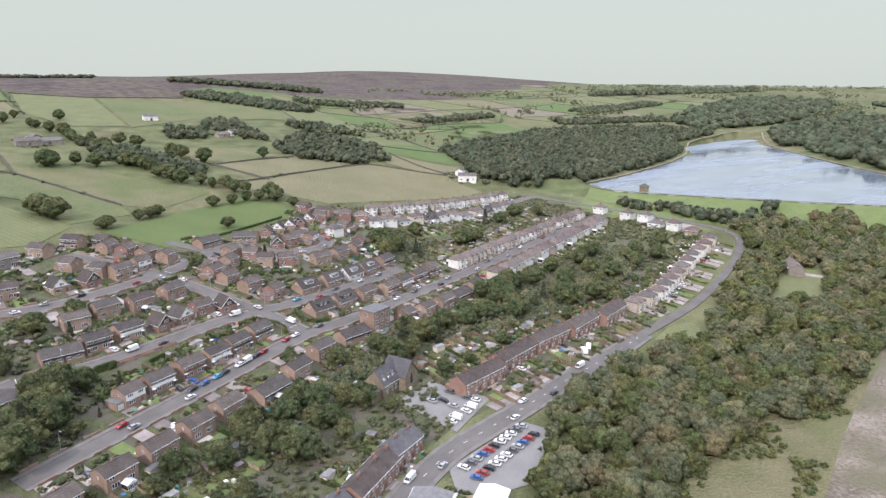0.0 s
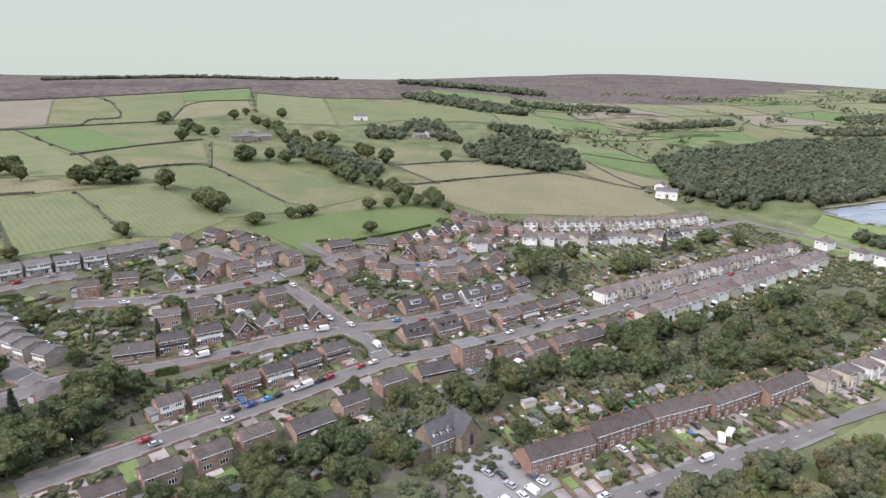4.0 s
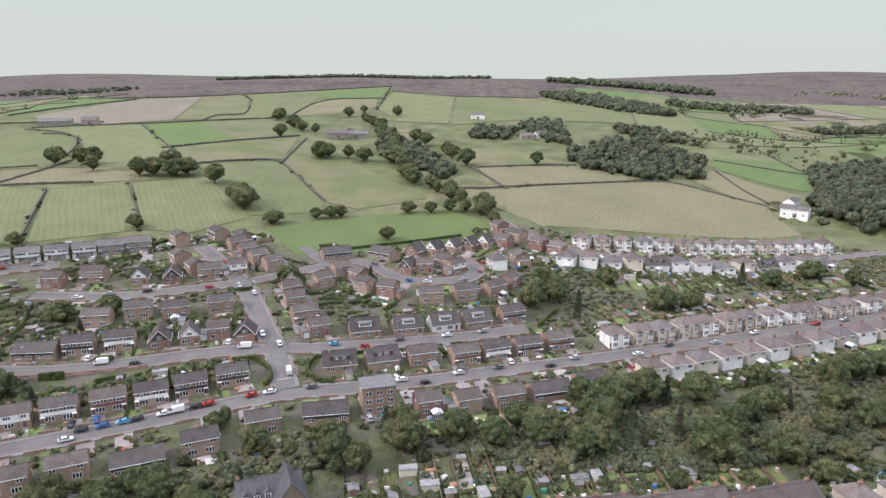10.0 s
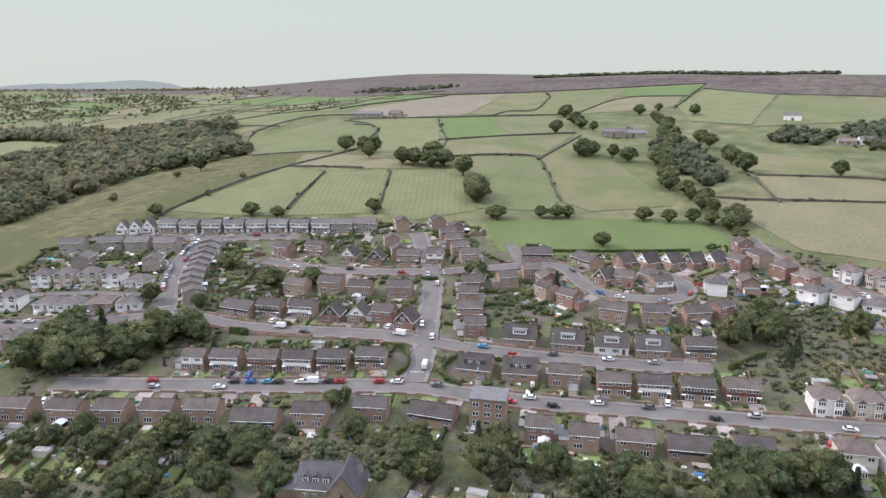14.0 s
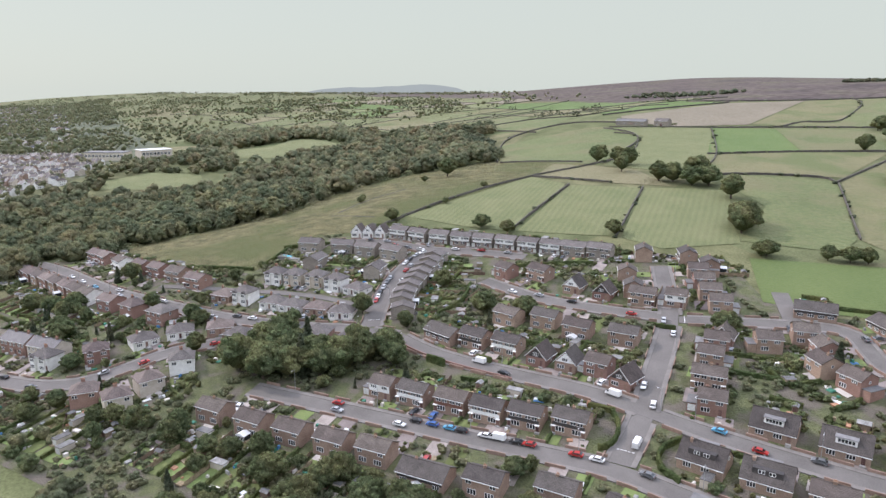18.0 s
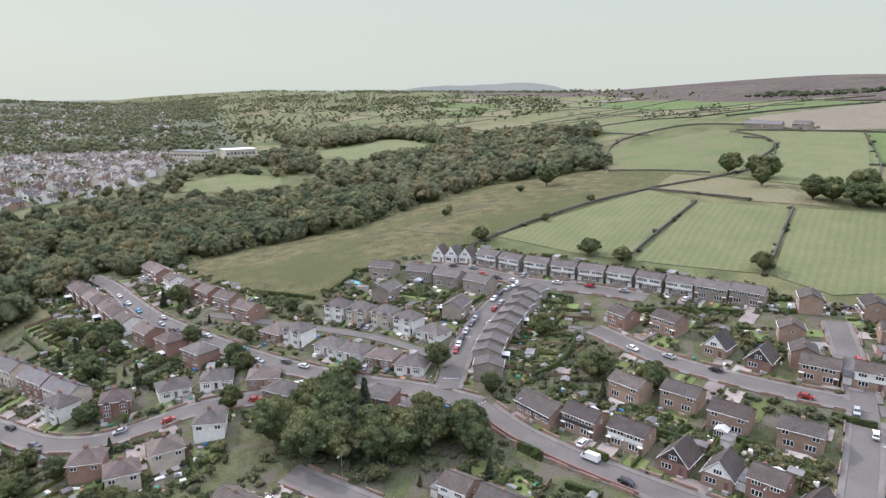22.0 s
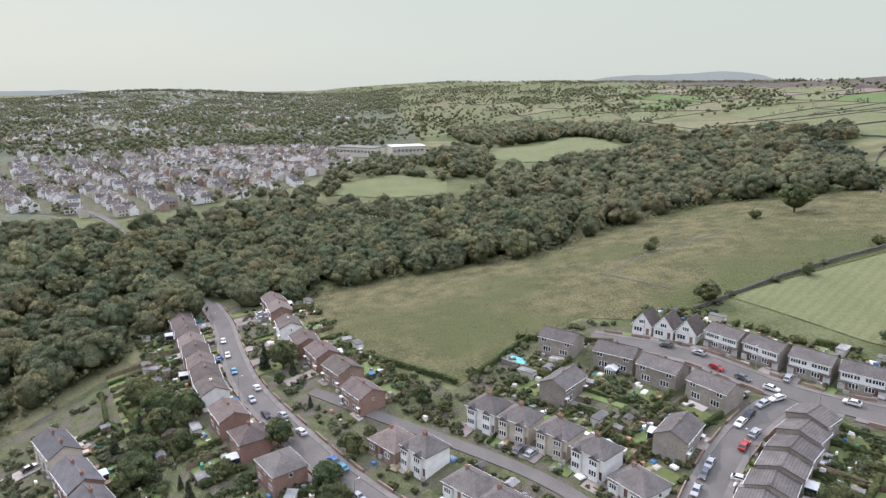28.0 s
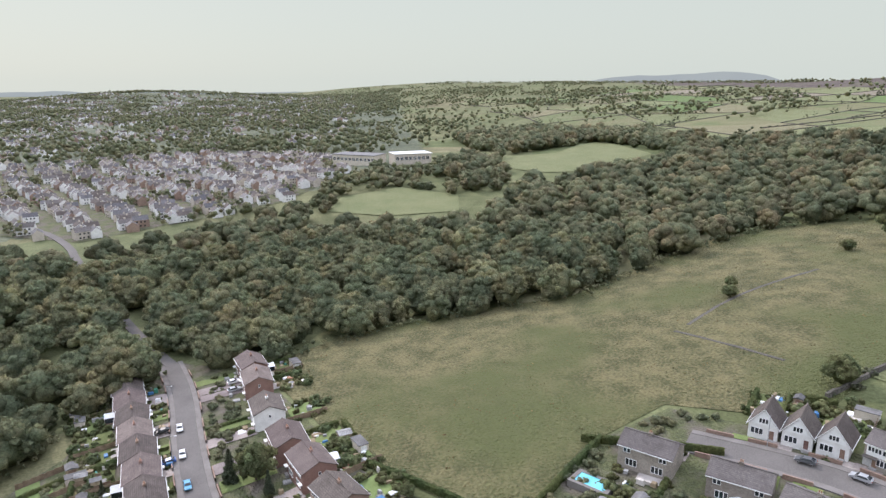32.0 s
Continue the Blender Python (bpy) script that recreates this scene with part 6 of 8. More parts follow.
# low growth under the trees at the wood's edge
ex, ey = [np.concatenate(c) for c in zip(*[(q[:, 0], q[:, 1]) for q in (resample(WOOD[:12], 3.4), resample(WOOD_SOUTH[:8], 3.4))])]
k = away(ex, ey, 1.5, 7)
er = np.random.default_rng(14)
wood("wood_edge_scrub", (ex + er.normal(size=len(ex)) * 1.6)[k], (ey + er.normal(size=len(ex)) * 1.6)[k], 4.2, LEAF_WOOD, "bramble and low branches along the wood edge", 8, 4, 30, 0, 15, "shrubs", 1.6, 0.6, 0.0)
# trees round the school and between the town and the pitch
gx_, gy_ = scatter([(-596, 196), (-640, 186), (-690, 222), (-740, 246), (-770, 262), (-745, 300), (-720, 335), (-650, 300), (-600, 300)], 11, 17)
k = ~inside(GLADES[0], gx_, gy_) & (np.hypot(gx_ + 752, gy_ - 288) > 34) & (np.hypot(gx_ + 770, gy_ - 248) > 38) & (np.sin(gx_ * 0.09) + np.cos(gy_ * 0.12) > -0.7)
wood("woodland", gx_[k], gy_[k], 10, MIXED, "scattered trees between the town and the pitch", 8, 6, 30, 1, 18, card=1.2, width=0.5, dome=True)
# wood on the valley side
SIDE = [(-34, 92), (-3, 112), (33, 128), (66, 133), (98, 139), (108, 128), (132, 132), (158, 150), (215, 174), (276, 200), (300, 228), (330, 236), (365, 214), (400, 200), (393, 158), (330, 122), (246, 92), (160, 71), (110, 64), (70, 67), (23, 66), (-4, 60), (-34, 62)]
vx, vy = scatter(SIDE, 7.6, 5)
k = away(vx, vy, 1.6, 8) & ~inside(YARD, vx, vy) & ~inside([(200, 143), (238, 160), (268, 170), (296, 160), (268, 140), (236, 128)], vx, vy)
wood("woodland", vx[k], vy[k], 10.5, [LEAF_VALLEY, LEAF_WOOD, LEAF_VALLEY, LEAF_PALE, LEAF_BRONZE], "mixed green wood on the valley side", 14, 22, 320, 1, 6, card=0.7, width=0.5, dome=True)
# wood along the reservoir
RES = [(262, 492), (275, 440), (306, 428), (330, 410), (395, 430), (470, 450), (552, 478), (676, 536), (735, 596), (880, 622), (850, 690), (741, 740), (590, 757), (436, 705), (340, 655), (296, 560)]
rx, ry = scatter(RES, 8.2, 7)
k = ~inside([(280, 440), (330, 400), (352, 430), (306, 452)], rx, ry)
rx, ry = rx[k], ry[k]
wood("woodland", rx, ry, 13, LEAF_DARK, "dark wood on the reservoir shore", 8, 6, 24, 1, 8, card=1.2, width=0.42, dome=True)
FAR_BANK = [(640, 205), (715, 322), (800, 412), (890, 520), (1020, 600), (1180, 640), (1500, 700), (1700, 420), (1300, 100), (900, -60), (700, 60)]
rx, ry = [np.concatenate(c) for c in zip(*[scatter(p, 21, 9 + i) for i, p in enumerate((FAR_BANK, [(900, 650), (1180, 670), (1500, 730), (1900, 900), (1700, 1050), (1200, 880), (950, 760)], [(1750, 420), (2300, 300), (2600, 700), (1950, 820)], [(1300, 1250), (2200, 1300), (2300, 1400), (1350, 1340)]))])]
wood("woodland", rx, ry, 17, LEAF_DARK, "dark wood on the far reservoir bank", 6, 4, 8, 1, 10, card=2.0, width=0.8, dome=True)
DAM_TREES = [(284, 330), (300, 335), (312, 300), (318, 262), (345, 246), (378, 244), (372, 230), (330, 232), (306, 244), (298, 264), (291, 300)]
HILL_WOODS = (DAM_TREES, [(150, 1180), (420, 1150), (430, 1190), (160, 1220)], [(450, 860), (640, 900), (630, 930), (440, 890)], [(700, 800), (960, 760), (980, 800), (720, 850)], [(300, 1000), (520, 1010), (510, 1045), (310, 1035)], [(900, 900), (1250, 1000), (1240, 1050), (880, 960)], [(104, 580), (112, 640), (155, 680), (190, 687), (236, 639), (214, 570), (160, 555)], [(119, 1007), (166, 1048), (252, 982), (298, 946), (280, 899), (214, 886), (164, 936)], [(171, 755), (222, 759), (265, 729), (260, 707), (194, 702)], [(72, 763), (115, 801), (121, 755), (117, 660), (96, 680)], [(-60, 600), (-30, 560), (0, 512), (14, 520), (-14, 600), (-50, 680), (-72, 690)],
              [(250, 470), (300, 430), (330, 450), (300, 520)], [(-470, 480), (-420, 520), (-560, 590), (-640, 560)], [(20, 690), (60, 690), (70, 740), (25, 735)])
hx, hy = [np.concatenate(c) for c in zip(*[scatter(p, 8.5, 20 + i) for i, p in enumerate(HILL_WOODS)])]
wood("woodland", hx, hy, 10, LEAF_DARK, "dark tree belts among the hill fields", 8, 5, 24, 1, 12, card=1.4, width=0.52, dome=True)
rx, ry = scatter([(-430, 1250), (-265, 1285), (-100, 1310), (60, 1320), (60, 1342), (-100, 1338), (-265, 1316), (-430, 1270)], 6.0, 40)
wood("ridge_trees", rx, ry, 6.5, LEAF_DARK, "thin tree belt along the moor ridge", 6, 5, 20, 1, 41, "trees", 1.6, 0.7, dome=True)
rx, ry = scatter([(-720, 1075), (-500, 1010), (-470, 1060), (-690, 1140)], 13, 42)
wood("moor_scrub", rx, ry, 6.0, LEAF_DARK, "dark thorn scrub scattered over the heather", 6, 5, 16, 1, 43, "shrubs", 1.6, 0.7, dome=True)

# lone field trees and hedgerow trees
for x, y in ((-283, 493), (-262, 491), (-256, 494), (-208, 466), (-200, 470), (-194, 489), (-186, 470), (-178, 476), (-154, 461), (-126, 424), (-120, 414), (-188, 757), (-104, 572), (76, 578), (0, 607), (17, 568), (-365, 412), (-244, 473), (4, 592)):
    tree("ash" if tree_rng.random() < 0.35 else "oak", x, y, 12 + 3.5 * tree_rng.random(), "dark spreading field tree standing alone in pasture", "field trees")
for x, y in ((-97, 392), (-74, 408), (-66, 412), (-60, 416), (-27, 378), (-20, 430), (-6, 432), (6, 436), (16, 436), (26, 430), (34, 416), (-122, 425), (-228, 330), (-211, 335), (-279, 304), (-166, 370), (-95, 393)):
    tree("oak", x, y, 7 + 2.5 * tree_rng.random(), "dark hedgerow tree at the edge of the field", "hedgerow trees")
for i, (x, y) in enumerate(resample([(-91, 769), (-66, 700), (-52, 640), (-39, 560), (-24, 520), (-10, 496), (6, 466), (28, 434)], 11)):
    tree("oak" if i % 3 else "ash", x + tree_rng.normal() * 4, y + tree_rng.normal() * 4, 9 + 4 * tree_rng.random(), "", "hedgerow trees")
for x, y in ((-347, 322), (-368, 392), (-292, 387), (-356, 329), (-281, 345)):
    tree("oak", x, y, 4.0 + tree_rng.random(), "small dark thorn bush in the rough meadow", "field bushes")
# trees about the hill farm
for i, (x, y) in enumerate(((-189, 753), (-161, 657), (-160, 711), (-149, 694), (-133, 685), (-106, 571), (-99, 580), (-83, 581), (-69, 574), (-117, 793), (-104, 825), (-63, 810), (-33, 667), (-21, 648))):
    tree("ash" if i % 3 == 1 else "oak", x, y, 10 + 4 * tree_rng.random(), "dark tree beside the hill farm", "farm trees")
# the clump between the roads
for i, (x, y) in enumerate(((-178, 168), (-172, 174), (-166, 172), (-166, 182), (-160, 188), (-157, 192), (-150, 196), (-148, 204), (-146, 212), (-153, 204), (-186, 180), (-185, 189), (-178, 184), (-172, 190), (-160, 180), (-152, 188))):
    tree("ash" if i % 2 else "oak", x, y, 11 + 3.5 * tree_rng.random(), "tall dark tree in the clump between the roads", "roadside clump")
for x, y in ((-158, 184), (-169, 192)):
    tree("fir", x, y, 16, "tall dark evergreen in the roadside clump", "roadside clump")
# dark trees among the eastern gardens
for i, (x, y) in enumerate(((45, 302), (58, 309), (68, 304), (53, 328), (60, 318), (50, 314), (66, 296), (69, 224), (79, 228), (56, 222), (86, 226), (96, 226), (64, 218), (121, 236), (126, 222), (149, 240), (162, 246), (171, 248), (-28, 314), (88, 333), (106, 307), (120, 308), (156, 342), (172, 343), (197, 353), (213, 344), (-8, 200), (-1, 194), (-22, 188), (-14, 183), (4, 190), (-4, 204), (14, 201), (52, 192), (71, 196), (92, 194), (114, 194), (100, 205), (84, 204), (40, 200), (26, 196), (62, 206))):
    tree(("oak", "ash", "fir", "oak")[i % 4], x, y, 9 + 4.5 * tree_rng.random())
for i, (x, y) in enumerate(((58, 212), (56, 196), (33, 208), (110, 214), (118, 221), (142, 224), (163, 226), (185, 232), (229, 238), (-26, 194), (-92, 150), (-85, 143), (-73, 155), (-96, 162), (-52, 161), (-147, 214), (-138, 212), (200, 236), (215, 232), (180, 220), (150, 214), (132, 208), (205, 222), (-110, 150), (-66, 168), (-80, 164))):
    tree(("ash", "oak", "oak")[i % 3], x, y, 8 + 4 * tree_rng.random())
for i, (x, y) in enumerate(((-301, 116), (-279, 124), (-287, 130), (-277, 112), (-258, 121), (-267, 132), (-293, 122), (-284, 118), (-304, 160), (-258, 158), (-227, 170), (-241, 136), (-199, 200), (-185, 226), (-181, 267), (-306, 154), (-236, 168), (-205, 160), (-130, 270), (-135, 255), (-148, 262), (-160, 232), (-66, 310))):
    tree(("oak", "ash", "oak", "fir")[i % 4], x, y, 6.5 + 3.5 * tree_rng.random())
# trees behind the long road and among the strip gardens
bx, by = scatter([(-240, 98), (-200, 92), (-150, 108), (-60, 138), (-42, 170), (-60, 176), (-100, 160), (-160, 136)], 12, 31)
line = resample([(-166, 130), (-130, 147), (-100, 160), (-70, 173), (-46, 187)], 6.0)
bx, by = np.concatenate([bx, line[:, 0] + tree_rng.normal(size=len(line)) * 1.5]), np.concatenate([by, line[:, 1] + tree_rng.normal(size=len(line)) * 1.5])
k = away(bx, by, 3.0, 8.5)
for i, (x, y) in enumerate(zip(bx[k], by[k])):
    if i % 5 < 2:
        tree(("oak", "ash", "oak")[int(tree_rng.integers(3))], x, y, 5.5 + 4.5 * tree_rng.random(), "leafy tree among the long back gardens", "garden trees")
# random garden trees where there is room
bx, by = scatter([(-330, 120), (-280, 250), (-200, 305), (-120, 350), (-60, 335), (40, 385), (240, 400), (250, 325), (190, 215), (100, 175), (-20, 150), (-130, 120), (-240, 90)], 15, 33)
k = away(bx, by, 4.0, 8.0) & ~inside([(-400, 160), (-300, 181), (-262, 206), (-284, 236), (-292, 264), (-276, 300), (-290, 430), (-420, 430)], bx, by)
for x, y in list(zip(bx[k], by[k]))[:95]:
    tree(("oak", "ash", "oak", "fir", "ash")[int(tree_rng.integers(5))], x, y, 3.5 + 4.0 * tree_rng.random() ** 1.5)


# ---- shrubs and hedges ----
def bushes(name, x, y, size, leaf, label, seed, lumps=3, cards=26):
    return wood(name, x, y, size, leaf, label, 12, lumps + 3, cards + 8, 0, seed, "shrubs", 1.9, 0.72, dome=True)


VILLAGE = [(-376, 150), (-330, 110), (-290, 75), (-200, 85), (-150, 100), (-100, 98), (-60, 120), (-30, 132), (30, 142), (120, 158), (200, 188), (255, 215), (256, 320), (260, 402), (230, 420), (80, 402), (42, 418), (20, 388), (-46, 350), (-72, 346), (-100, 374), (-130, 364), (-165, 342), (-262, 288), (-290, 262), (-282, 236), (-262, 210), (-300, 182)]
# borders and shrubs at the edges of the plots, thicker at their far ends
r = np.random.default_rng(4)
small, large = [], []
for i, (x, y, a) in enumerate(FOOTPRINTS):
    c, s_ = math.cos(radians(a)), math.sin(radians(a))
    for _ in range(36):
        kind = r.random()
        if kind < 0.38:
            u, v = r.normal() * 0.5 + r.choice((-5.6, 5.6)), r.uniform(4, 15)
        elif kind < 0.7:
            u, v = r.uniform(-6, 6), 14 + r.normal() * 1.5
        elif kind < 0.85:
            u, v = r.normal() * 0.5 + r.choice((-5.4, 5.4, 0.5)), r.uniform(-12, -5)
        else:
            u, v = r.uniform(-5, 5), r.uniform(6, 14)
        (large if r.random() < 0.16 and v > 7 else small).append((x + u * c - v * s_, y + u * s_ + v * c))
small, large = np.array(small), np.array(large)
k = away(small[:, 0], small[:, 1], 1.9, 5.6)
bushes("garden_shrubs", small[k, 0], small[k, 1], 1.35, LEAF_SHRUB, "mixed garden shrubs and borders", 42, 3, 9)
k = away(large[:, 0], large[:, 1], 2.6, 6.6)
bushes("garden_bushes", large[k, 0], large[k, 1], 2.5, LEAF, "larger garden bushes and small trees", 43, 4, 20)
# overgrown ground well clear of the houses
bx, by = scatter(VILLAGE, 3.6, 41)
k = away(bx, by, 3.5, 11.0) & (np.sin(bx * 0.11) + np.sin(by * 0.13 + bx * 0.05) > -0.5)
bushes("rough_bushes", bx[k], by[k], 2.0, LEAF_WOOD, "rough bushes on open ground among the gardens", 44, 4, 13)
bx, by = scatter([(-40, 50), (-6, 66), (23, 74), (70, 76), (118, 70), (191, 82), (246, 98), (330, 126), (300, 84), (205, 90), (168, 72), (120, 60), (84, 50), (30, 34)], 3.4, 45)
k = np.sin(bx * 0.13 + 1) + np.sin(by * 0.21) > 0.1
bushes("bank_scrub", bx[k], by[k], 2.1, LEAF_VALLEY, "green scrub on the bank above the gravel", 46, 4, 40)
qx, qy = scatter([(205, 86), (168, 68), (120, 56), (84, 46), (60, 20), (120, 0), (240, 30), (260, 60)], 4.2, 47)
k = np.sin(qx * 0.17) + np.sin(qy * 0.23 + 1) > 0.5
wood("quarry_rubble", qx[k], qy[k], 1.0, DRYSTONE, "pale rubble heaps on the gravel", 8, 3, 0, 0, 48, "rubble", 1.0, 0.9, 0.0)
# overgrown bank behind the long road and the allotments
for i, p in enumerate(([(-70, 172), (-40, 190), (-20, 198), (-24, 182), (-50, 176)], [(-120, 150), (-90, 158), (-66, 172), (-72, 164), (-100, 152)], [(14, 198), (60, 212), (110, 222), (150, 232), (200, 250), (205, 232), (150, 206), (90, 188), (30, 184)])):
    x, y = scatter(p, 3.0, 60 + i)
    j = away(x, y, 4.0, 7.5)
    bushes("thicket", x[j], y[j], 3.4, LEAF_WOOD, "overgrown thicket on the bank behind the houses", 70 + i, 5, 60)
x, y = scatter([(-275, 58), (-232, 88), (-205, 100), (-165, 110), (-128, 108), (-140, 84), (-200, 56)], 12.5, 64)
j = away(x, y, 2.5, 8)
wood("thicket", x[j], y[j], 7.0, [LEAF_WOOD, LEAF_PALE, LEAF], "overgrown trees below the lower road", 10, 12, 90, 1, 65, "trees", 0.9, 0.5, dome=True)
# bushes along field walls and in the rough meadow
wxs, wys = [], []
for w in WALLS:
    q = resample(w, 9)
    r = np.random.default_rng(len(q))
    m = r.random(len(q)) < 0.5
    wxs.append(q[m, 0] + r.normal(size=m.sum()) * 1.2)
    wys.append(q[m, 1] + r.normal(size=m.sum()) * 1.2)
bushes("wall_scrub", np.concatenate(wxs), np.concatenate(wys), 2.2, LEAF_DARK, "dark scrub growing along the field walls", 81)
mx, my = scatter([(-378, 166), (-300, 190), (-268, 214), (-290, 262), (-284, 320), (-290, 420), (-330, 500), (-395, 450), (-415, 400), (-400, 300), (-395, 200)], 4.6, 82)
k = np.sin(mx * 0.11 + my * 0.05) + np.sin(my * 0.16 - mx * 0.04 + 2) > -0.35
wood("meadow_tussocks", mx[k], my[k], 0.95, leafy("dry_tussock", (0.075, 0.07, 0.03), (0.165, 0.15, 0.07), 0.35), "dry grass tussocks in the meadow", 8, 2, 7, 0, 83, "grass", 1.6, 0.8, -0.25)
# patchwork of far fields with walls and hedgerow trees along their edges
r = np.random.default_rng(91)
edge_v, edge_f, fx, fy = [], [], [], []
FIELD_MATS = (PASTURE, GREEN, OLIVE, HAY, PASTURE, STRAW, GREEN, OLIVE, HAY, PASTURE, BROWN_FIELD, HAY)
FIELD_WORDS = ("plain green pasture", "lush green pasture", "olive rough pasture", "pale mown grass field", "plain green pasture", "straw-coloured pasture", "lush green pasture", "olive rough pasture", "pale mown grass field", "plain green pasture", "dry brownish field", "pale mown grass field")
for x0, y0, ux, uy, nx_, ny_, sx_, sy_ in ((-560, 560, 1.0, 0.12, 10, 6, 112, 82), (-470, 500, -1.0, 0.10, 11, 9, 118, 92), (430, 690, 1.0, 0.25, 9, 7, 150, 120)):
    nodes = {}
    for i in range(nx_ + 1):
        for j in range(ny_ + 1):
            a, b = i * sx_ + r.normal() * 22, j * sy_ + r.normal() * 17
            nodes[i, j] = (x0 + ux * a - uy * b * (1 if ux > 0 else -1) * 0.6, y0 + uy * a + b)
    for i in range(nx_):
        for j in range(ny_):
            poly = [nodes[i, j], nodes[i + 1, j], nodes[i + 1, j + 1], nodes[i, j + 1]]
            cx, cy = sum(p[0] for p in poly) / 4, sum(p[1] for p in poly) / 4
            if (-520 < cx < 250 and ux > 0) or inside(MOOR, [cx], [cy])[0] or inside(LAKE, [p[0] for p in poly], [p[1] for p in poly]).any() or inside(RES, [cx], [cy])[0] or inside(FAR_BANK, [cx], [cy])[0] or inside(WOOD, [cx], [cy])[0]:
                continue
            q = int(r.integers(len(FIELD_MATS)))
            drape("pasture_field", poly, FIELD_MATS[q], 0.13 if cy < 700 and abs(cx) < 600 else 0.6, 24, FIELD_WORDS[q] + " between stone walls", "field")
            for a, b in ((poly[0], poly[1]), (poly[0], poly[3])):
                L = math.hypot(b[0] - a[0], b[1] - a[1])
                if r.random() < 0.25:
                    continue
                n = max(2, int(L / 12))
                ex, ey = np.linspace(a[0], b[0], n), np.linspace(a[1], b[1], n)
                ez = heights(ex, ey)
                wx_, wy_ = -(b[1] - a[1]) / L * 0.4, (b[0] - a[0]) / L * 0.4
                k0 = len(edge_v)
                for k in range(n):
                    for s_, h_ in ((-1, -0.5), (-1, 1.4), (1, 1.4), (1, -0.5)):
                        edge_v.append((ex[k] + wx_ * s_, ey[k] + wy_ * s_, ez[k] + h_))
                for k in range(n - 1):
                    for m_ in range(3):
                        e0 = k0 + 4 * k + m_
                        edge_f.append((e0, e0 + 1, e0 + 5, e0 + 4))
                if r.random() < 0.55:
                    m = int(r.integers(3, 12 if cx < 300 else 16))
                    s_ = np.clip(r.random() + r.normal(size=m) * 0.22, 0, 1)
                    fx.append(a[0] + (b[0] - a[0]) * s_ + r.normal(size=m) * 1.5)
                    fy.append(a[1] + (b[1] - a[1]) * s_ + r.normal(size=m) * 1.5)
tagged(mesh_object("distant_field_walls", edge_v, edge_f, DRYSTONE), "dark stone walls dividing the distant fields", "walls", kind="stuff")
fx, fy = np.concatenate(fx), np.concatenate(fy)
k = ~inside(LAKE, fx, fy)
wood("hedgerow_trees", fx[k], fy[k], 7.5, LEAF_DARK, "distant dark hedgerow trees across the hill fields", 6, 4, 12, 0, 92, "trees", 1.5, 0.55, 0.0)


def clumps(x0, x1, y0, y1, n, lo, hi, long, turn=0.0):
    """Places gathered into straggling belts and copses."""
    xs, ys = [], []
    for _ in range(n):
        m, a = int(r.integers(lo, hi)), r.random() * 3.14 if r.random() < 0.4 else turn + 0.3 * r.normal()
        s, w = r.normal(size=m) * long, r.normal(size=m) * long * 0.22
        cx, cy = r.uniform(x0, x1), r.uniform(y0, y1)
        xs.append(cx + s * math.cos(a) - w * math.sin(a))
        ys.append(cy + s * math.sin(a) + w * math.cos(a))
    return np.concatenate(xs), np.concatenate(ys)


fx, fy = clumps(-4200, -900, -900, 3200, 300, 10, 30, 70, 1.3)
gx_, gy_ = clumps(-2700, -880, 150, 1000, 170, 8, 24, 48, 1.3)
fx, fy = np.concatenate([fx, gx_]), np.concatenate([fy, gy_])
k = np.where(fy > 300 + (-fx - 600) * 0.25, r.random(len(fx)) < 0.5, r.random(len(fx)) < 0.4) & (heights(fx, fy) < 85)
for p in (WOOD, WOOD_BEHIND, *GLADES):
    k &= ~inside(p, fx, fy)
wood("distant_trees", fx[k], fy[k], 12, LEAF_WOOD, "distant tree belts to the horizon", 6, 3, 3, 0, 93, "trees", 2.4, 0.85, 0.0)
fx, fy = clumps(300, 3600, 700, 3000, 210, 5, 22, 55)
k = ~inside(LAKE, fx, fy) & (heights(fx, fy) < 80)
wood("distant_trees", fx[k], fy[k], 11, LEAF_WOOD, "distant woods and hedges beyond the reservoir", 6, 3, 3, 0, 94, "trees", 2.4, 0.85, 0.0)


def hedge(line, h=1.7, w=1.1, label="clipped green garden hedge"):
    pts = resample(line, 0.9)
    t = np.gradient(pts, axis=0)
    t /= np.linalg.norm(t, axis=1)[:, None]
    nrm = np.stack([-t[:, 1], t[:, 0]], -1)
    z = heights(pts[:, 0], pts[:, 1])
    r = np.random.default_rng(int(abs(line[0][0]) * 7 + len(pts)))
    prof = ((-0.5, -0.3), (-0.55, 0.4), (-0.5, 0.85), (-0.25, 1.0), (0.25, 1.0), (0.5, 0.85), (0.55, 0.4), (0.5, -0.3))
    n, m = len(pts), len(prof)
    v, f = [], []
    for i in range(n):
        for s, u in prof:
            q = pts[i] + nrm[i] * (s * w + 0.09 * r.normal())
            v.append((q[0] + 0.08 * r.normal(), q[1] + 0.08 * r.normal(), z[i] + u * h + 0.1 * r.normal()))
    for i in range(n - 1):
        for k in range(m - 1):
            f.append((m * i + k, m * i + k + 1, m * i + m + k + 1, m * i + m + k))
    f += [tuple(range(m)), tuple(range(m * n - 1, m * n - m - 1, -1))]
    return tagged(mesh_object("hedge", v, f, LEAF_HEDGE), label, "hedge", "garden hedges")


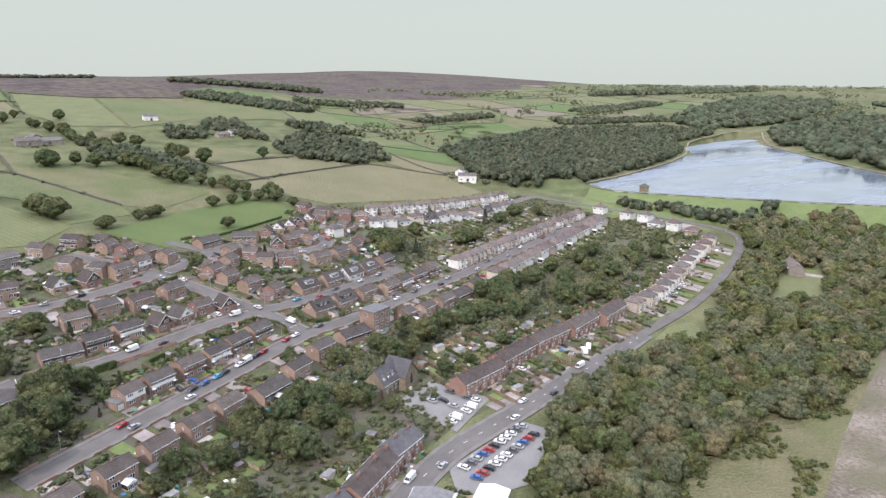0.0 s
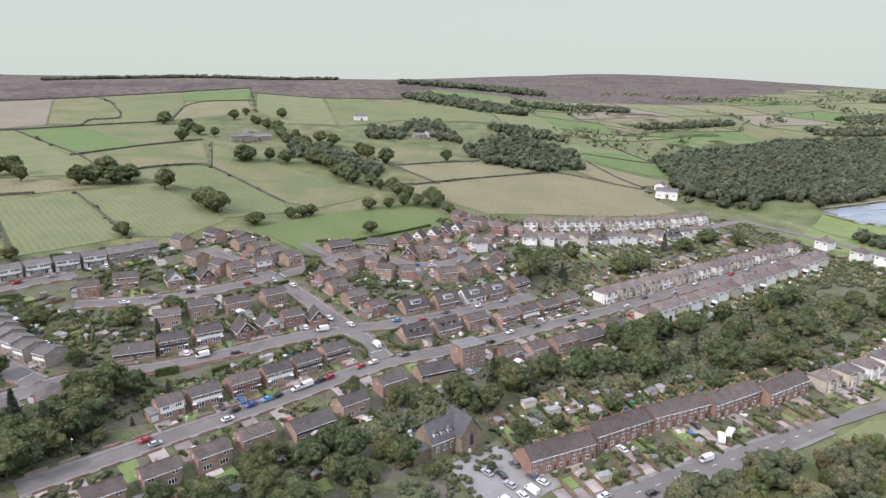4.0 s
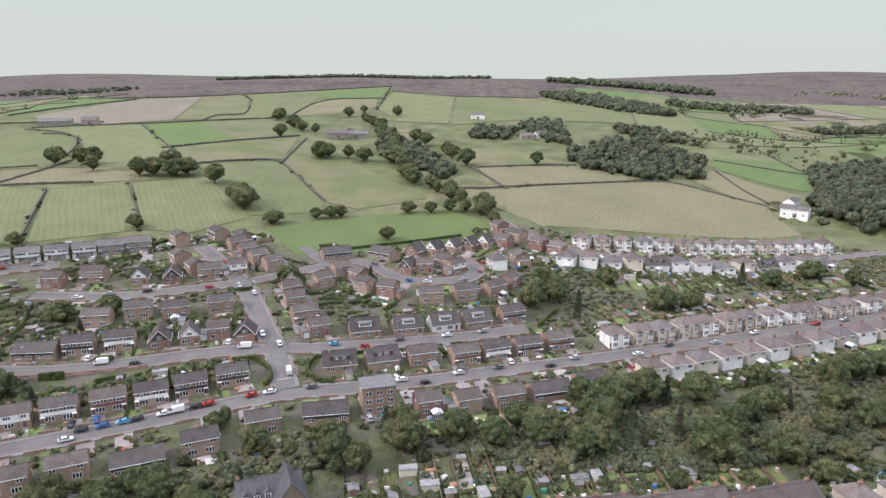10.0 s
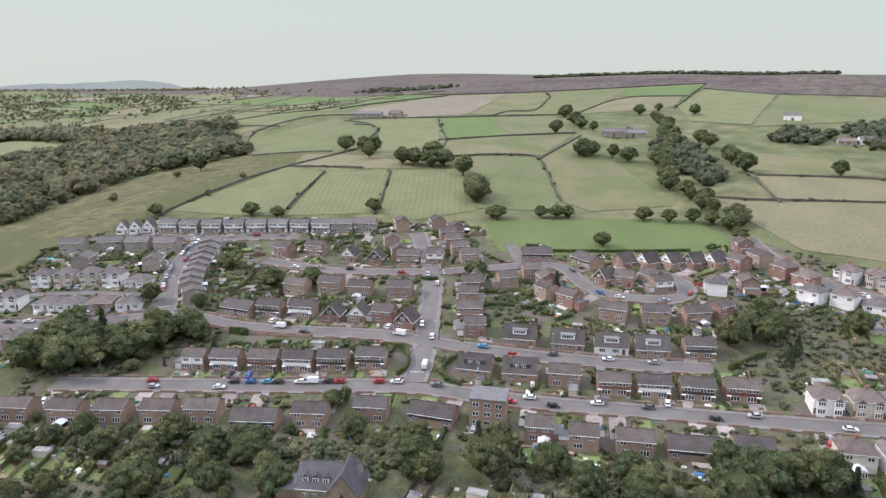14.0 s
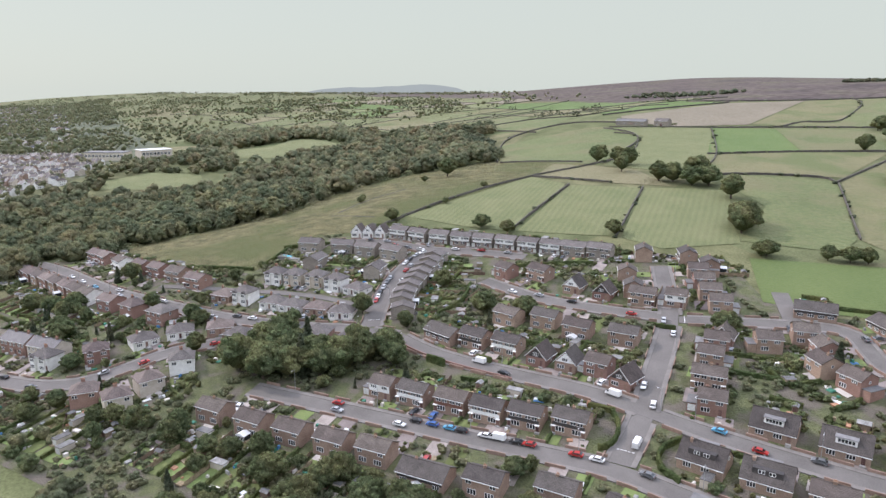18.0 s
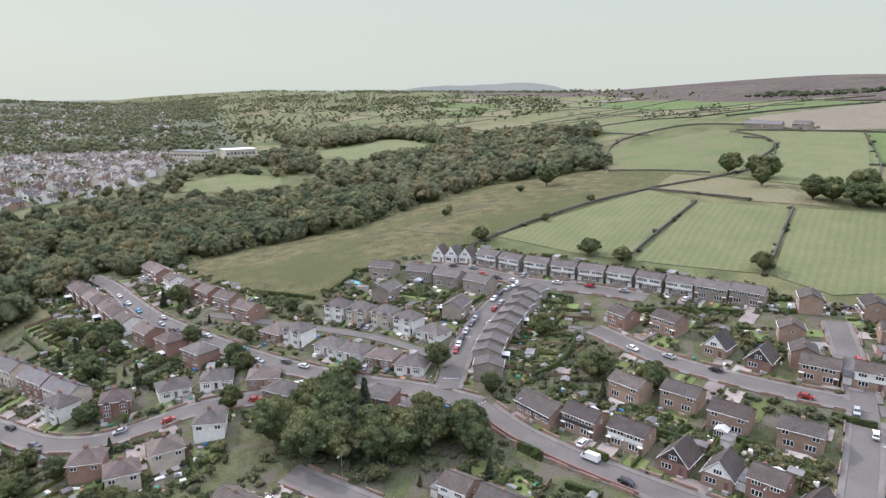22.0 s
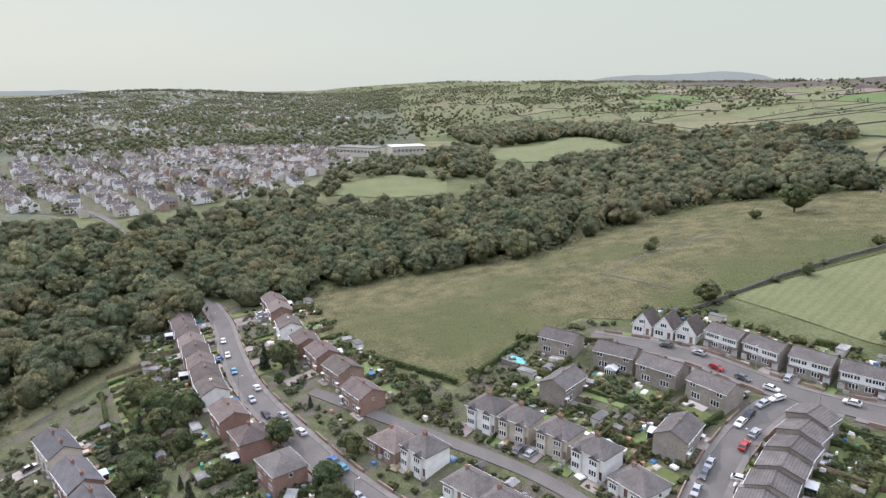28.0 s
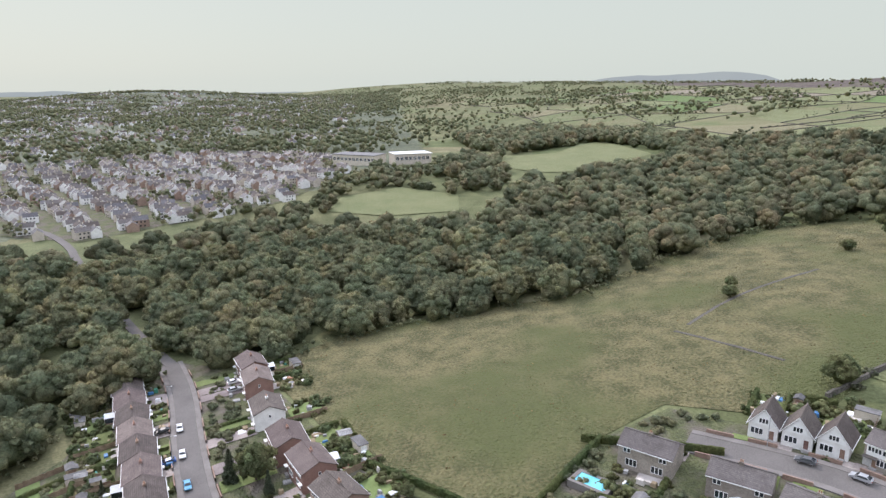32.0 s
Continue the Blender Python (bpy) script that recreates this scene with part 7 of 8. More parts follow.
# tall dark hedges at the crossroads and along the estates
for l, h in (([(-62, 242), (-56, 238), (-52, 230), (-54, 226)], 2.2), ([(-70, 240), (-62, 243)], 2.0), ([(-40, 246), (-42, 238), (-38, 231), (-30, 230)], 2.0), ([(-40, 246), (-28, 250), (-18, 253)], 1.6),
             ([(-132, 222), (-124, 224)], 3.2), ([(-119, 235), (-113, 237)], 2.4), ([(-286, 236), (-276, 252), (-268, 262)], 2.0), ([(-284, 240), (-266, 214)], 2.2), ([(-298, 186), (-266, 210)], 1.8), ([(-176, 297), (-160, 318), (-146, 330)], 2.4),
             ([(-172, 276), (-160, 262), (-158, 246)], 2.6), ([(-90, 296), (-80, 300)], 2.0), ([(-76, 332), (-86, 345)], 2.0), ([(-56, 352), (-30, 366), (14, 390)], 1.8), ([(-60, 282), (-36, 294)], 1.6), ([(-66, 292), (-40, 306)], 1.6), ([(48, 284), (58, 300)], 2.6), ([(-240, 92), (-222, 96), (-212, 104)], 2.4), ([(-306, 108), (-288, 116)], 1.8), ([(-318, 100), (-296, 106)], 1.8)):
    hedge(l, h)

# ---- gardens: drives, lawns, hedges, fences, sheds ----
def flat_patch(name, x, y, angle, x0, x1, y0, y1, mat, lift, label, category):
    c, s = math.cos(radians(angle)), math.sin(radians(angle))
    poly = [(x + a * c - b * s, y + a * s + b * c) for a, b in ((x0, y0), (x1, y0), (x1, y1), (x0, y1))]
    xs, ys = [p[0] for p in poly], [p[1] for p in poly]
    n = 4
    v = []
    for i in range(n + 1):
        for j in range(n + 1):
            u, w = i / n, j / n
            a, b = x0 + (x1 - x0) * u, y0 + (y1 - y0) * w
            v.append((x + a * c - b * s, y + a * s + b * c))
    z = heights([p[0] for p in v], [p[1] for p in v])
    f = [(i * (n + 1) + j, (i + 1) * (n + 1) + j, (i + 1) * (n + 1) + j + 1, i * (n + 1) + j + 1) for i in range(n) for j in range(n)]
    return tagged(mesh_object(name, [(p[0], p[1], q + lift) for p, q in zip(v, z)], f, mat), label, category)


def shed(x, y, angle, w, d, h, kind):
    e = new("garden_shed" if kind else "garage")
    tagged(e, "small wooden garden shed with pale roof" if kind else "flat-roofed single garage in a back garden", "shed" if kind else "garage", "sheds")
    bm = bmesh.new()
    box(bm, -w / 2, w / 2, -d / 2, d / 2, -0.8, h)
    box(bm, -w * 0.3, w * 0.3, -d / 2 - 0.05, -d / 2, 0, h * 0.88, 1)
    part("wall", bm, [SHED_WALL if kind else RENDER_CREAM, DOOR_PAINT if kind else GARAGE_DOOR], e)
    bm = bmesh.new()
    if kind:
        prism(bm, [(-w / 2 - 0.15, h - 0.05), (w / 2 + 0.15, h - 0.05), (0, h + 0.5)], -d / 2 - 0.15, d / 2 + 0.15)
    else:
        box(bm, -w / 2 - 0.12, w / 2 + 0.12, -d / 2 - 0.12, d / 2 + 0.12, h, h + 0.16)
    part("roof", bm, SHED_ROOF, e)
    return e


PATIO = material("patio_slabs", (0.33, 0.30, 0.27), (0.52, 0.48, 0.44), 0.4, 0.9, 0.05, 12, 0.25)
CONS_ROOF = material("polycarbonate_roof", (0.55, 0.56, 0.56), (0.72, 0.73, 0.73), 0.6, 0.3, 0, 8, 0.1)
CONS = []


def put_conservatory(x, y, angle):
    m = pose(x, y, seat(x, y, 1.5), 0, 0, angle)
    if CONS:
        copy_thing(CONS[0], m)
        return
    e = new("conservatory")
    tagged(e, "white-framed conservatory with pale roof against a house", "conservatory", "conservatories")
    simple("dwarf_wall", e, BRICK_BUFF, [(-1.7, 1.7, -1.5, 1.5, -0.8, 0.6)])
    bm = bmesh.new()
    prism(bm, [(-1.85, 2.3), (1.85, 2.3), (0, 3.1)], -1.6, 1.6)
    part("roof", bm, CONS_ROOF, e)
    window(e, 0, 1.5, 0.6, 3.3, 1.6, 1, 0, 5)
    simple("side_glazing", e, GLASS, [(-1.66, 1.66, -1.45, 1.42, 0.6, 2.3)])
    e.matrix_basis = m
    CONS.append(e)


SHEDS = []


def put_shed(x, y, angle):
    i = int(rng.integers(6))
    if len(SHEDS) < 6:
        SHEDS.append(shed(0, 0, 0, *((2.4, 3.0, 2.0, 1), (1.8, 2.4, 1.9, 1), (2.6, 5.0, 2.2, 0), (2.0, 2.6, 2.0, 1), (2.8, 5.2, 2.3, 0), (3.0, 3.4, 2.1, 1))[len(SHEDS)]))
        ob = SHEDS[-1]
        ob.matrix_basis = pose(x, y, seat(x, y, 1.5), 0, 0, angle)
    else:
        copy_thing(SHEDS[i], pose(x, y, seat(x, y, 1.5), 0, 0, angle))


def fence(x, y, angle, x0, y0, y1):
    """Boarded panels between posts, running back from a house."""
    c, s = math.cos(radians(angle)), math.sin(radians(angle))
    n = max(2, int(abs(y1 - y0) / 1.8))
    bm = bmesh.new()
    rows = []
    for k in range(2 * n):
        b = y0 + (y1 - y0) * ((k + 1) // 2) / n
        px, py = x + x0 * c - b * s, y + x0 * s + b * c
        z = height(x + x0 * c - (y0 + (y1 - y0) * (k // 2 + 0.5) / n) * s, y + x0 * s + (y0 + (y1 - y0) * (k // 2 + 0.5) / n) * c)
        o = 0.05 if k % 2 else 0.03
        rows.append([bm.verts.new((px + d * o * c, py + d * o * s, z + h)) for d, h in ((-1, -0.6), (-1, 1.7), (1, 1.7), (1, -0.6))])
    for p, q in zip(rows, rows[1:]):
        for i in range(4):
            bm.faces.new((p[i], p[(i + 1) % 4], q[(i + 1) % 4], q[i]))
    bm.faces.new(rows[0])
    bm.faces.new(rows[-1][::-1])
    bmesh.ops.recalc_face_normals(bm, faces=bm.faces)
    me = bpy.data.meshes.new("fence")
    bm.to_mesh(me)
    bm.free()
    me.materials.append(FENCE_WOOD)
    tagged(new("fence", me), "weathered boarded garden fence", "fence", "garden fences")


def free(x, y, r, skip):
    return all(math.hypot(x - a, y - b) > r for i, (a, b, _) in enumerate(FOOTPRINTS) if i != skip) and float(np.min(np.hypot(ALL_CENTRES[:, 0] - x, ALL_CENTRES[:, 1] - y) - ALL_WIDTHS / 2)) > 2.6


for i, (x, y, a) in enumerate(list(FOOTPRINTS)):
    c, s = math.cos(radians(a)), math.sin(radians(a))

    def at(u, v):
        return x + u * c - v * s, y + u * s + v * c

    d = float(np.min(np.hypot(ALL_CENTRES[:, 0] - x, ALL_CENTRES[:, 1] - y) - ALL_WIDTHS / 2))
    if d > 40 or y > 430:
        continue
    front = max(1.5, min(d - 5.5, 14))
    side = 1 if i % 2 else -1
    flat_patch("driveway", x, y, a, side * 3.9 - 2.6, side * 3.9 + 2.6, -4.0 - front, -3.9, DRIVE, 0.36, ("paved driveway of worn slabs", "pinkish block-paved driveway beside the house")[i % 2], "driveway")
    if i % 3 and front > 2.5:
        flat_patch("front_lawn", x, y, a, -side * 4.2 - 2.0, -side * 4.2 + 2.6 + (side < 0), -3.6 - front, -4.4, LAWN, 0.3, "small mown green front lawn", "lawn")
    if i % 3 == 1 and front > 3.5:
        u0 = -side * 4.9
        hedge([at(u0, -4.2), at(u0, -3.4 - front)], 1.1, 0.9)
    px, py = at(0, 12)
    if free(px, py, 7.0, i):
        depth = 15 if free(*at(0, 17), 7.0, i) else 10
        if i % 6:
            flat_patch("back_lawn", x, y, a, -4.6, 4.4, 6.0, depth, LAWN, 0.32, "mown green lawn in a back garden", "lawn")
        if i % 3 == 0:
            flat_patch("patio", x, y, a, -4.4 + (i % 4), 0.8 + (i % 4), 4.2, 6.6, PATIO, 0.35, "pale paved patio behind the house", "patio")
        if i % 4 == 1:
            put_conservatory(*at(-1.5 + (i % 3), 5.7), a)
        if i % 2:
            fence(x, y, a, 5.2, 4.5, depth + 1)
        if i % 3 != 1 and free(*at(-5.4, 10), 5.0, i):
            hedge([at(-5.4, 4.6), at(-5.4, depth)], 1.7, 1.1)
        if i % 4 == 0:
            hedge([at(-4.8, depth + 1.2), at(4.8, depth + 1.2)], 1.9, 1.3)
        if i % 4 < 2:
            q = at(3.0 if i % 3 else -3.2, depth - 1.0)
            if free(*q, 6.0, i):
                put_shed(*q, a + 90 * (i % 2))
    elif i % 2:
        q = at(-3, 6.6)
        if free(*q, 6.0, i):
            put_shed(*q, a)

def strips(x, y, angle, n, width, length, seed, huts=1.0):
    """Long narrow back gardens side by side: lawns and beds with hedges or fences between, sheds at the ends."""
    r = np.random.default_rng(seed)
    c, s_ = math.cos(radians(angle)), math.sin(radians(angle))
    for k in range(n):
        u = k * width

        def spot(a, b):
            return x + a * c - b * s_, y + a * s_ + b * c

        L = length * (0.75 + 0.35 * r.random())
        cut = L * (0.35 + 0.3 * r.random())
        flat_patch("garden_lawn", x, y, angle, u + 0.5, u + width - 0.5, 1.0, cut, LAWN, 0.33, "long narrow mown garden lawn", "lawn")
        flat_patch("vegetable_bed", x, y, angle, u + 0.5, u + width - 0.6, cut + 0.4, L, (GARDEN, DRIVE, GARDEN, MEADOW)[int(r.integers(4))], 0.33, "dug vegetable bed in a long garden", "garden bed")
        if r.random() < 0.45:
            hedge([spot(u, 1), spot(u, L * 0.5), spot(u, L)], 1.2 + 0.6 * r.random(), 0.8)
        elif r.random() < 0.7:
            fence(x, y, angle, u, 1, L)
        if r.random() < huts:
            put_shed(*spot(u + width * 0.5, L - 1.5 if r.random() < 0.6 else cut), angle + 90 * int(r.integers(2)))


strips(-14, 158, 10.5, 24, 5.3, 28, 1)
strips(-150, 118, 24, 15, 5.6, 26, 2)
strips(-330, 98, 18, 12, 6.0, 20, 3)
strips(108, 164.5, 190.5, 23, 5.3, 12, 7, 0.1)
strips(-199, 288, -50, 9, 6.9, 17, 8, 0.7)
strips(-172, 258, 20, 6, 6.4, 13, 9, 0.6)
strips(84, 283, 16.5, 22, 7.0, 24, 4, 0.55)
strips(84, 326, 8.5, 20, 7.4, 22, 6, 0.55)
strips(-226, 74, 24, 13, 5.6, 24, 11, 0.8)


# bins, benches, pots, cold frames, play things and stacked boards in the gardens
def clutter(spots, seed):
    r = np.random.default_rng(seed)
    V, F, I = [], [], []
    unit = np.array([(a, b, c) for c in (0, 1) for a, b in ((-1, -1), (1, -1), (1, 1), (-1, 1))], float)
    tri = np.array([(4, 5, 6), (4, 6, 7), (0, 1, 5), (0, 5, 4), (1, 2, 6), (1, 6, 5), (2, 3, 7), (2, 7, 6), (3, 0, 4), (3, 4, 7)])
    z = heights([p[0] for p in spots], [p[1] for p in spots])
    for (x, y, a), h in zip(spots, z):
        size = np.array([r.uniform(0.25, 1.0), r.uniform(0.25, 0.8), r.uniform(0.3, 1.3)])
        if r.random() < 0.3:
            size = np.array([r.uniform(0.8, 1.8), r.uniform(0.6, 1.2), r.uniform(0.25, 0.5)])
        q = unit * size
        q[4:, :2] *= r.uniform(0.7, 1.0)
        c, d = math.cos(radians(a)), math.sin(radians(a))
        F.append(tri + 8 * len(V))
        V.append(np.stack([q[:, 0] * c - q[:, 1] * d + x, q[:, 0] * d + q[:, 1] * c + y, q[:, 2] + h + 0.25], -1))
        I += [int(r.choice(7, p=(0.13, 0.24, 0.27, 0.18, 0.06, 0.05, 0.07)))] * len(tri)
    ob = soup_object("garden_clutter", np.concatenate(V), np.concatenate(F), [PANEL_WHITE, SHED_ROOF, FENCE_WOOD, PATIO, TARP_GREEN, TARP_BLUE, POT], I)
    tagged(ob, "bins, benches, pots and odds and ends about the gardens", "garden clutter", kind="stuff")


TARP_GREEN = material("green_tarpaulin", (0.03, 0.14, 0.09), (0.06, 0.22, 0.15), 1.0, 0.6, 0.1, 8)
TARP_BLUE = material("blue_tarpaulin", (0.04, 0.12, 0.26), (0.07, 0.2, 0.36), 1.0, 0.6, 0.1, 8)
cr = np.random.default_rng(77)
spots = []
for x, y, a in FOOTPRINTS:
    if y > 430:
        continue
    c, s = math.cos(radians(a)), math.sin(radians(a))
    for _ in range(11):
        u, v = cr.uniform(-5.2, 5.2), cr.uniform(5.2, 14.5) if cr.random() < 0.75 else cr.uniform(-9.0, -5.4)
        spots.append((x + u * c - v * s, y + u * s + v * c, a + 90 * int(cr.integers(2)) + 8 * cr.normal()))
for x, y, angle, n, width, length in ((-14, 158, 10.5, 24, 5.3, 28), (-150, 118, 24, 15, 5.6, 26), (-226, 74, 24, 13, 5.6, 24), (84, 283, 16.5, 22, 7.0, 24), (84, 326, 8.5, 20, 7.4, 22)):
    c, s = math.cos(radians(angle)), math.sin(radians(angle))
    for _ in range(n * 5):
        u, v = cr.uniform(0, n * width), cr.uniform(1, length)
        spots.append((x + u * c - v * s, y + u * s + v * c, angle + 10 * cr.normal()))
keep = away([p[0] for p in spots], [p[1] for p in spots], 2.2, 5.4)
clutter([p for p, k in zip(spots, keep) if k], 78)


# ---- cars ----
def car(kind, paint, label):
    """Body, glazing, wheels, lights and plates; x is forwards."""
    e = new(kind)
    tagged(e, label, "van" if kind == "van" else "car", "parked vehicles")
    bm = bmesh.new()
    if kind == "van":
        side = [(-2.6, 0.45), (2.45, 0.45), (2.55, 0.95), (2.2, 1.15), (1.45, 2.0), (1.1, 2.25), (-2.55, 2.3), (-2.65, 1.0)]
        glass = [(1.38, 1.25), (2.08, 1.2), (1.5, 1.9), (1.15, 1.9)]
        half, wheel, axles = 0.95, 0.34, (1.6, -1.6)
    else:
        side = [(-2.05, 0.38), (2.05, 0.38), (2.15, 0.65), (1.95, 0.85), (1.05, 0.98), (0.35, 1.42), (-1.1, 1.47), (-1.85, 1.05), (-2.15, 0.95)]
        glass = [(0.98, 0.98), (0.32, 1.36), (-1.05, 1.40), (-1.65, 1.02)]
        half, wheel, axles = 0.86, 0.31, (1.3, -1.3)
    n = len(side)
    rows = []
    for s in (-1, 1):
        rows.append([bm.verts.new((x, s * (half if z < 1.0 else half - (z - 1.0) * (0.1 if kind == "van" else 0.36)), z)) for x, z in side])
    bm.faces.new(rows[0])
    bm.faces.new(rows[1][::-1])
    for i in range(n):
        bm.faces.new((rows[0][(i + 1) % n], rows[0][i], rows[1][i], rows[1][(i + 1) % n]))
    bmesh.ops.bevel(bm, geom=bm.edges[:], offset=0.06, segments=1, affect="EDGES")
    tip = 2.52 if kind == "van" else 2.1
    for s in (-1, 1):
        box(bm, tip - 0.12, tip + 0.02, s * 0.62 - 0.16, s * 0.62 + 0.16, 0.6, 0.78, 1)
        box(bm, -tip - 0.08, -tip + 0.1, s * 0.68 - 0.1, s * 0.68 + 0.1, 0.72, 0.92, 2)
    body = part("body", bm, [paint, LAMP_GLASS, TAIL], e)
    bm = bmesh.new()
    for s in (-1, 1):
        vs = [bm.verts.new((x, s * (half - max(0, z - 1.0) * (0.1 if kind == "van" else 0.36) + 0.015), z)) for x, z in glass]
        ws = [bm.verts.new((v.co.x, v.co.y - s * 0.03, v.co.z)) for v in vs]
        m = len(vs)
        bm.faces.new(vs)
        bm.faces.new(ws[::-1])
        for i in range(m):
            bm.faces.new((vs[(i + 1) % m], vs[i], ws[i], ws[(i + 1) % m]))
    ends = (((1.5, 1.97), (2.17, 1.2)),) if kind == "van" else (((0.42, 1.40), (1.02, 1.01)), ((-1.16, 1.45), (-1.80, 1.09)))
    for (xa, za), (xb, zb) in ends:
        ya, yb = half - 0.26, half - 0.12
        k = 0.03 if xb > xa else -0.03
        q = [(xa, -ya, za), (xa, ya, za), (xb, yb, zb), (xb, -yb, zb)]
        a, b = [bm.verts.new((x + k, y, z + 0.03)) for x, y, z in q], [bm.verts.new((x - k, y, z - 0.03)) for x, y, z in q]
        bm.faces.new(a)
        bm.faces.new(b[::-1])
        for i in range(4):
            bm.faces.new((a[(i + 1) % 4], a[i], b[i], b[(i + 1) % 4]))
    part("glazing", bm, GLASS, body)
    for x in axles:
        for s in (-1, 1):
            bm = bmesh.new()
            m = Matrix.Translation((x, s * (half - 0.1), wheel)) @ Matrix.Rotation(radians(90), 4, "X")
            bmesh.ops.create_cone(bm, segments=14, radius1=wheel, radius2=wheel, depth=0.22, cap_ends=True, matrix=m)
            n = len(bm.faces)
            bmesh.ops.create_cone(bm, segments=10, radius1=wheel * 0.62, radius2=wheel * 0.62, depth=0.245, cap_ends=True, matrix=m)
            bm.faces.ensure_lookup_table()
            for f in bm.faces[n:]:
                f.material_index = 1
            part("wheel", bm, [TYRE, RIM], e)
    return e


NAMES = ("white", "silver", "black", "dark grey", "red", "blue", "pale blue")
FLEET = {}


def park(x, y, angle, colour, kind="car", z=None):
    key = (kind, colour)
    zz = height(x, y) + 0.42 if z is None else z
    dx, dy = math.cos(radians(angle)), math.sin(radians(angle))
    slope = math.atan2(height(x + dx, y + dy) - height(x - dx, y - dy), 2.0)
    m = Matrix.Translation((x, y, zz)) @ Euler((0, -slope, radians(angle))).to_matrix().to_4x4()
    if key not in FLEET:
        FLEET[key] = car(kind, CAR_PAINTS[colour], f"{NAMES[colour]} {'panel van' if kind == 'van' else 'hatchback car'} parked at the roadside")
        FLEET[key].matrix_basis = m
    else:
        copy_thing(FLEET[key], m)


car_rng = np.random.default_rng(17)


def roadside(road, places):
    """Cars near a road, turned along it and drawn up to its edge."""
    c = CENTRES[road]
    t = np.gradient(c, axis=0)
    for x, y, colour in places:
        j = int(np.argmin(np.hypot(c[:, 0] - x, c[:, 1] - y)))
        tx, ty = t[j] / np.linalg.norm(t[j])
        side = 1 if -ty * (x - c[j, 0]) + tx * (y - c[j, 1]) > 0 else -1
        off = side * (ROADS[road][1] / 2 - 1.05)
        kind = "van" if colour > 9 else "car"
        park(c[j, 0] - ty * off, c[j, 1] + tx * off, math.degrees(math.atan2(ty, tx)) + (180 if side > 0 else 0), colour % 10, kind)


roadside("wood_road", [(-340, 139, 0), (-325, 141, 0), (-308, 144, 6), (-291, 150, 0), (-286, 151, 1), (-275, 155, 2), (-270, 158, 1), (-259, 163, 0), (-246, 174, 5), (-241, 176, 6), (-228, 176, 1), (-222, 184, 3), (-215, 188, 0)])
roadside("climb", [(-190, 236, 4), (-193, 239, 0), (-198, 242, 2), (-201, 246, 1), (-205, 250, 3), (-207, 254, 1), (-210, 264, 4), (-216, 270, 0), (-219, 275, 2), (-223, 279, 1), (-212, 271, 1), (-221, 284, 0)])
roadside("crescent", [(-240, 279, 4), (-233, 284, 3), (-226, 287, 0), (-213, 299, 0), (-251, 281, 1), (-258, 275, 3), (-200, 306, 4), (-188, 313, 1)])
roadside("long", [(-131, 186, 4), (-127, 181, 1), (-107, 193, 0), (-104, 198, 2), (-99, 199, 5), (-93, 203, 6), (-89, 204, 2), (-83, 208, 0), (-78, 210, 10), (-72, 212, 2), (-71, 218, 4), (-57, 219, 4), (-52, 222, 0), (-38, 225, 3), (-12, 229, 4), (-6, 233, 0), (2, 233, 2), (14, 240, 0), (30, 246, 3), (48, 251, 2), (60, 257, 1), (84, 263, 0), (100, 269, 3), (120, 275, 1), (140, 282, 0), (170, 292, 4), (186, 298, 1), (210, 305, 0)])
roadside("middle", [(-116, 233, 10), (-104, 235, 2), (-69, 250, 10), (-34, 255, 6), (-22, 257, 4), (-10, 262, 3), (10, 269, 0), (24, 275, 1)])
roadside("hill", [(-63, 262, 0), (-57, 254, 0), (-48, 234, 10), (-80, 296, 0), (-86, 303, 1), (-103, 327, 4)])
roadside("close", [(-100, 300, 4), (-124, 291, 2), (-140, 288, 1), (-152, 285, 0)])
roadside("spur", [(-10, 322, 5), (-2, 321, 0), (16, 328, 1), (23, 340, 4), (-30, 337, 3)])
roadside("lower", [(-240, 96, 2), (-224, 104, 3), (-212, 128, 1), (-212, 142, 4), (-204, 174, 10), (-201, 182, 10), (-206, 168, 4)])
roadside("upper", [(90, 372, 0), (110, 372, 3), (128, 371, 1), (150, 373, 0), (172, 378, 2), (200, 385, 0), (220, 389, 1)])
roadside("valley", [(4, 132, 0), (18, 130, 2), (-8, 124, 0), (46, 139, 10), (-60, 113, 10), (-48, 114, 1)])
# chapel car park and the sales yard
for i, (x, y) in enumerate(((-12, 142), (-14, 145), (-16.5, 139), (-20, 137.5), (-23, 148), (-27, 150), (-26, 136), (-29, 134.5), (-17, 152), (-22, 143))):
    park(x, y, 118 + 6 * car_rng.normal(), (0, 3, 0, 0, 2, 1, 0, 0, 3, 1)[i], "van" if i in (2, 6) else "car", height(x, y) + 0.36)
for i in range(22):
    u, v = i % 11, i // 11
    x, y = -42 + u * 3.3, 110 + u * 0.85 - v * 6.5
    park(x, y, 122 + 3 * car_rng.normal(), (0, 5, 0, 3, 4, 0, 1, 2)[(i * 3) % 8], "car", height(x, y) + 0.33)
# cars on drives
for i, (x, y, a) in enumerate(FOOTPRINTS):
    d = float(np.min(np.hypot(ALL_CENTRES[:, 0] - x, ALL_CENTRES[:, 1] - y) - ALL_WIDTHS / 2))
    if d > 24 or d < 8.5 or i % 5 > 1 or y > 430:
        continue
    side = 1 if i % 2 else -1
    c, s = math.cos(radians(a)), math.sin(radians(a))
    u, v = side * 3.8, -4.4 - 2.4
    park(x + u * c - v * s, y + u * s + v * c, a + 90 + 4 * car_rng.normal(), int(car_rng.choice([0, 0, 1, 1, 2, 3, 3, 4, 5])), "car")

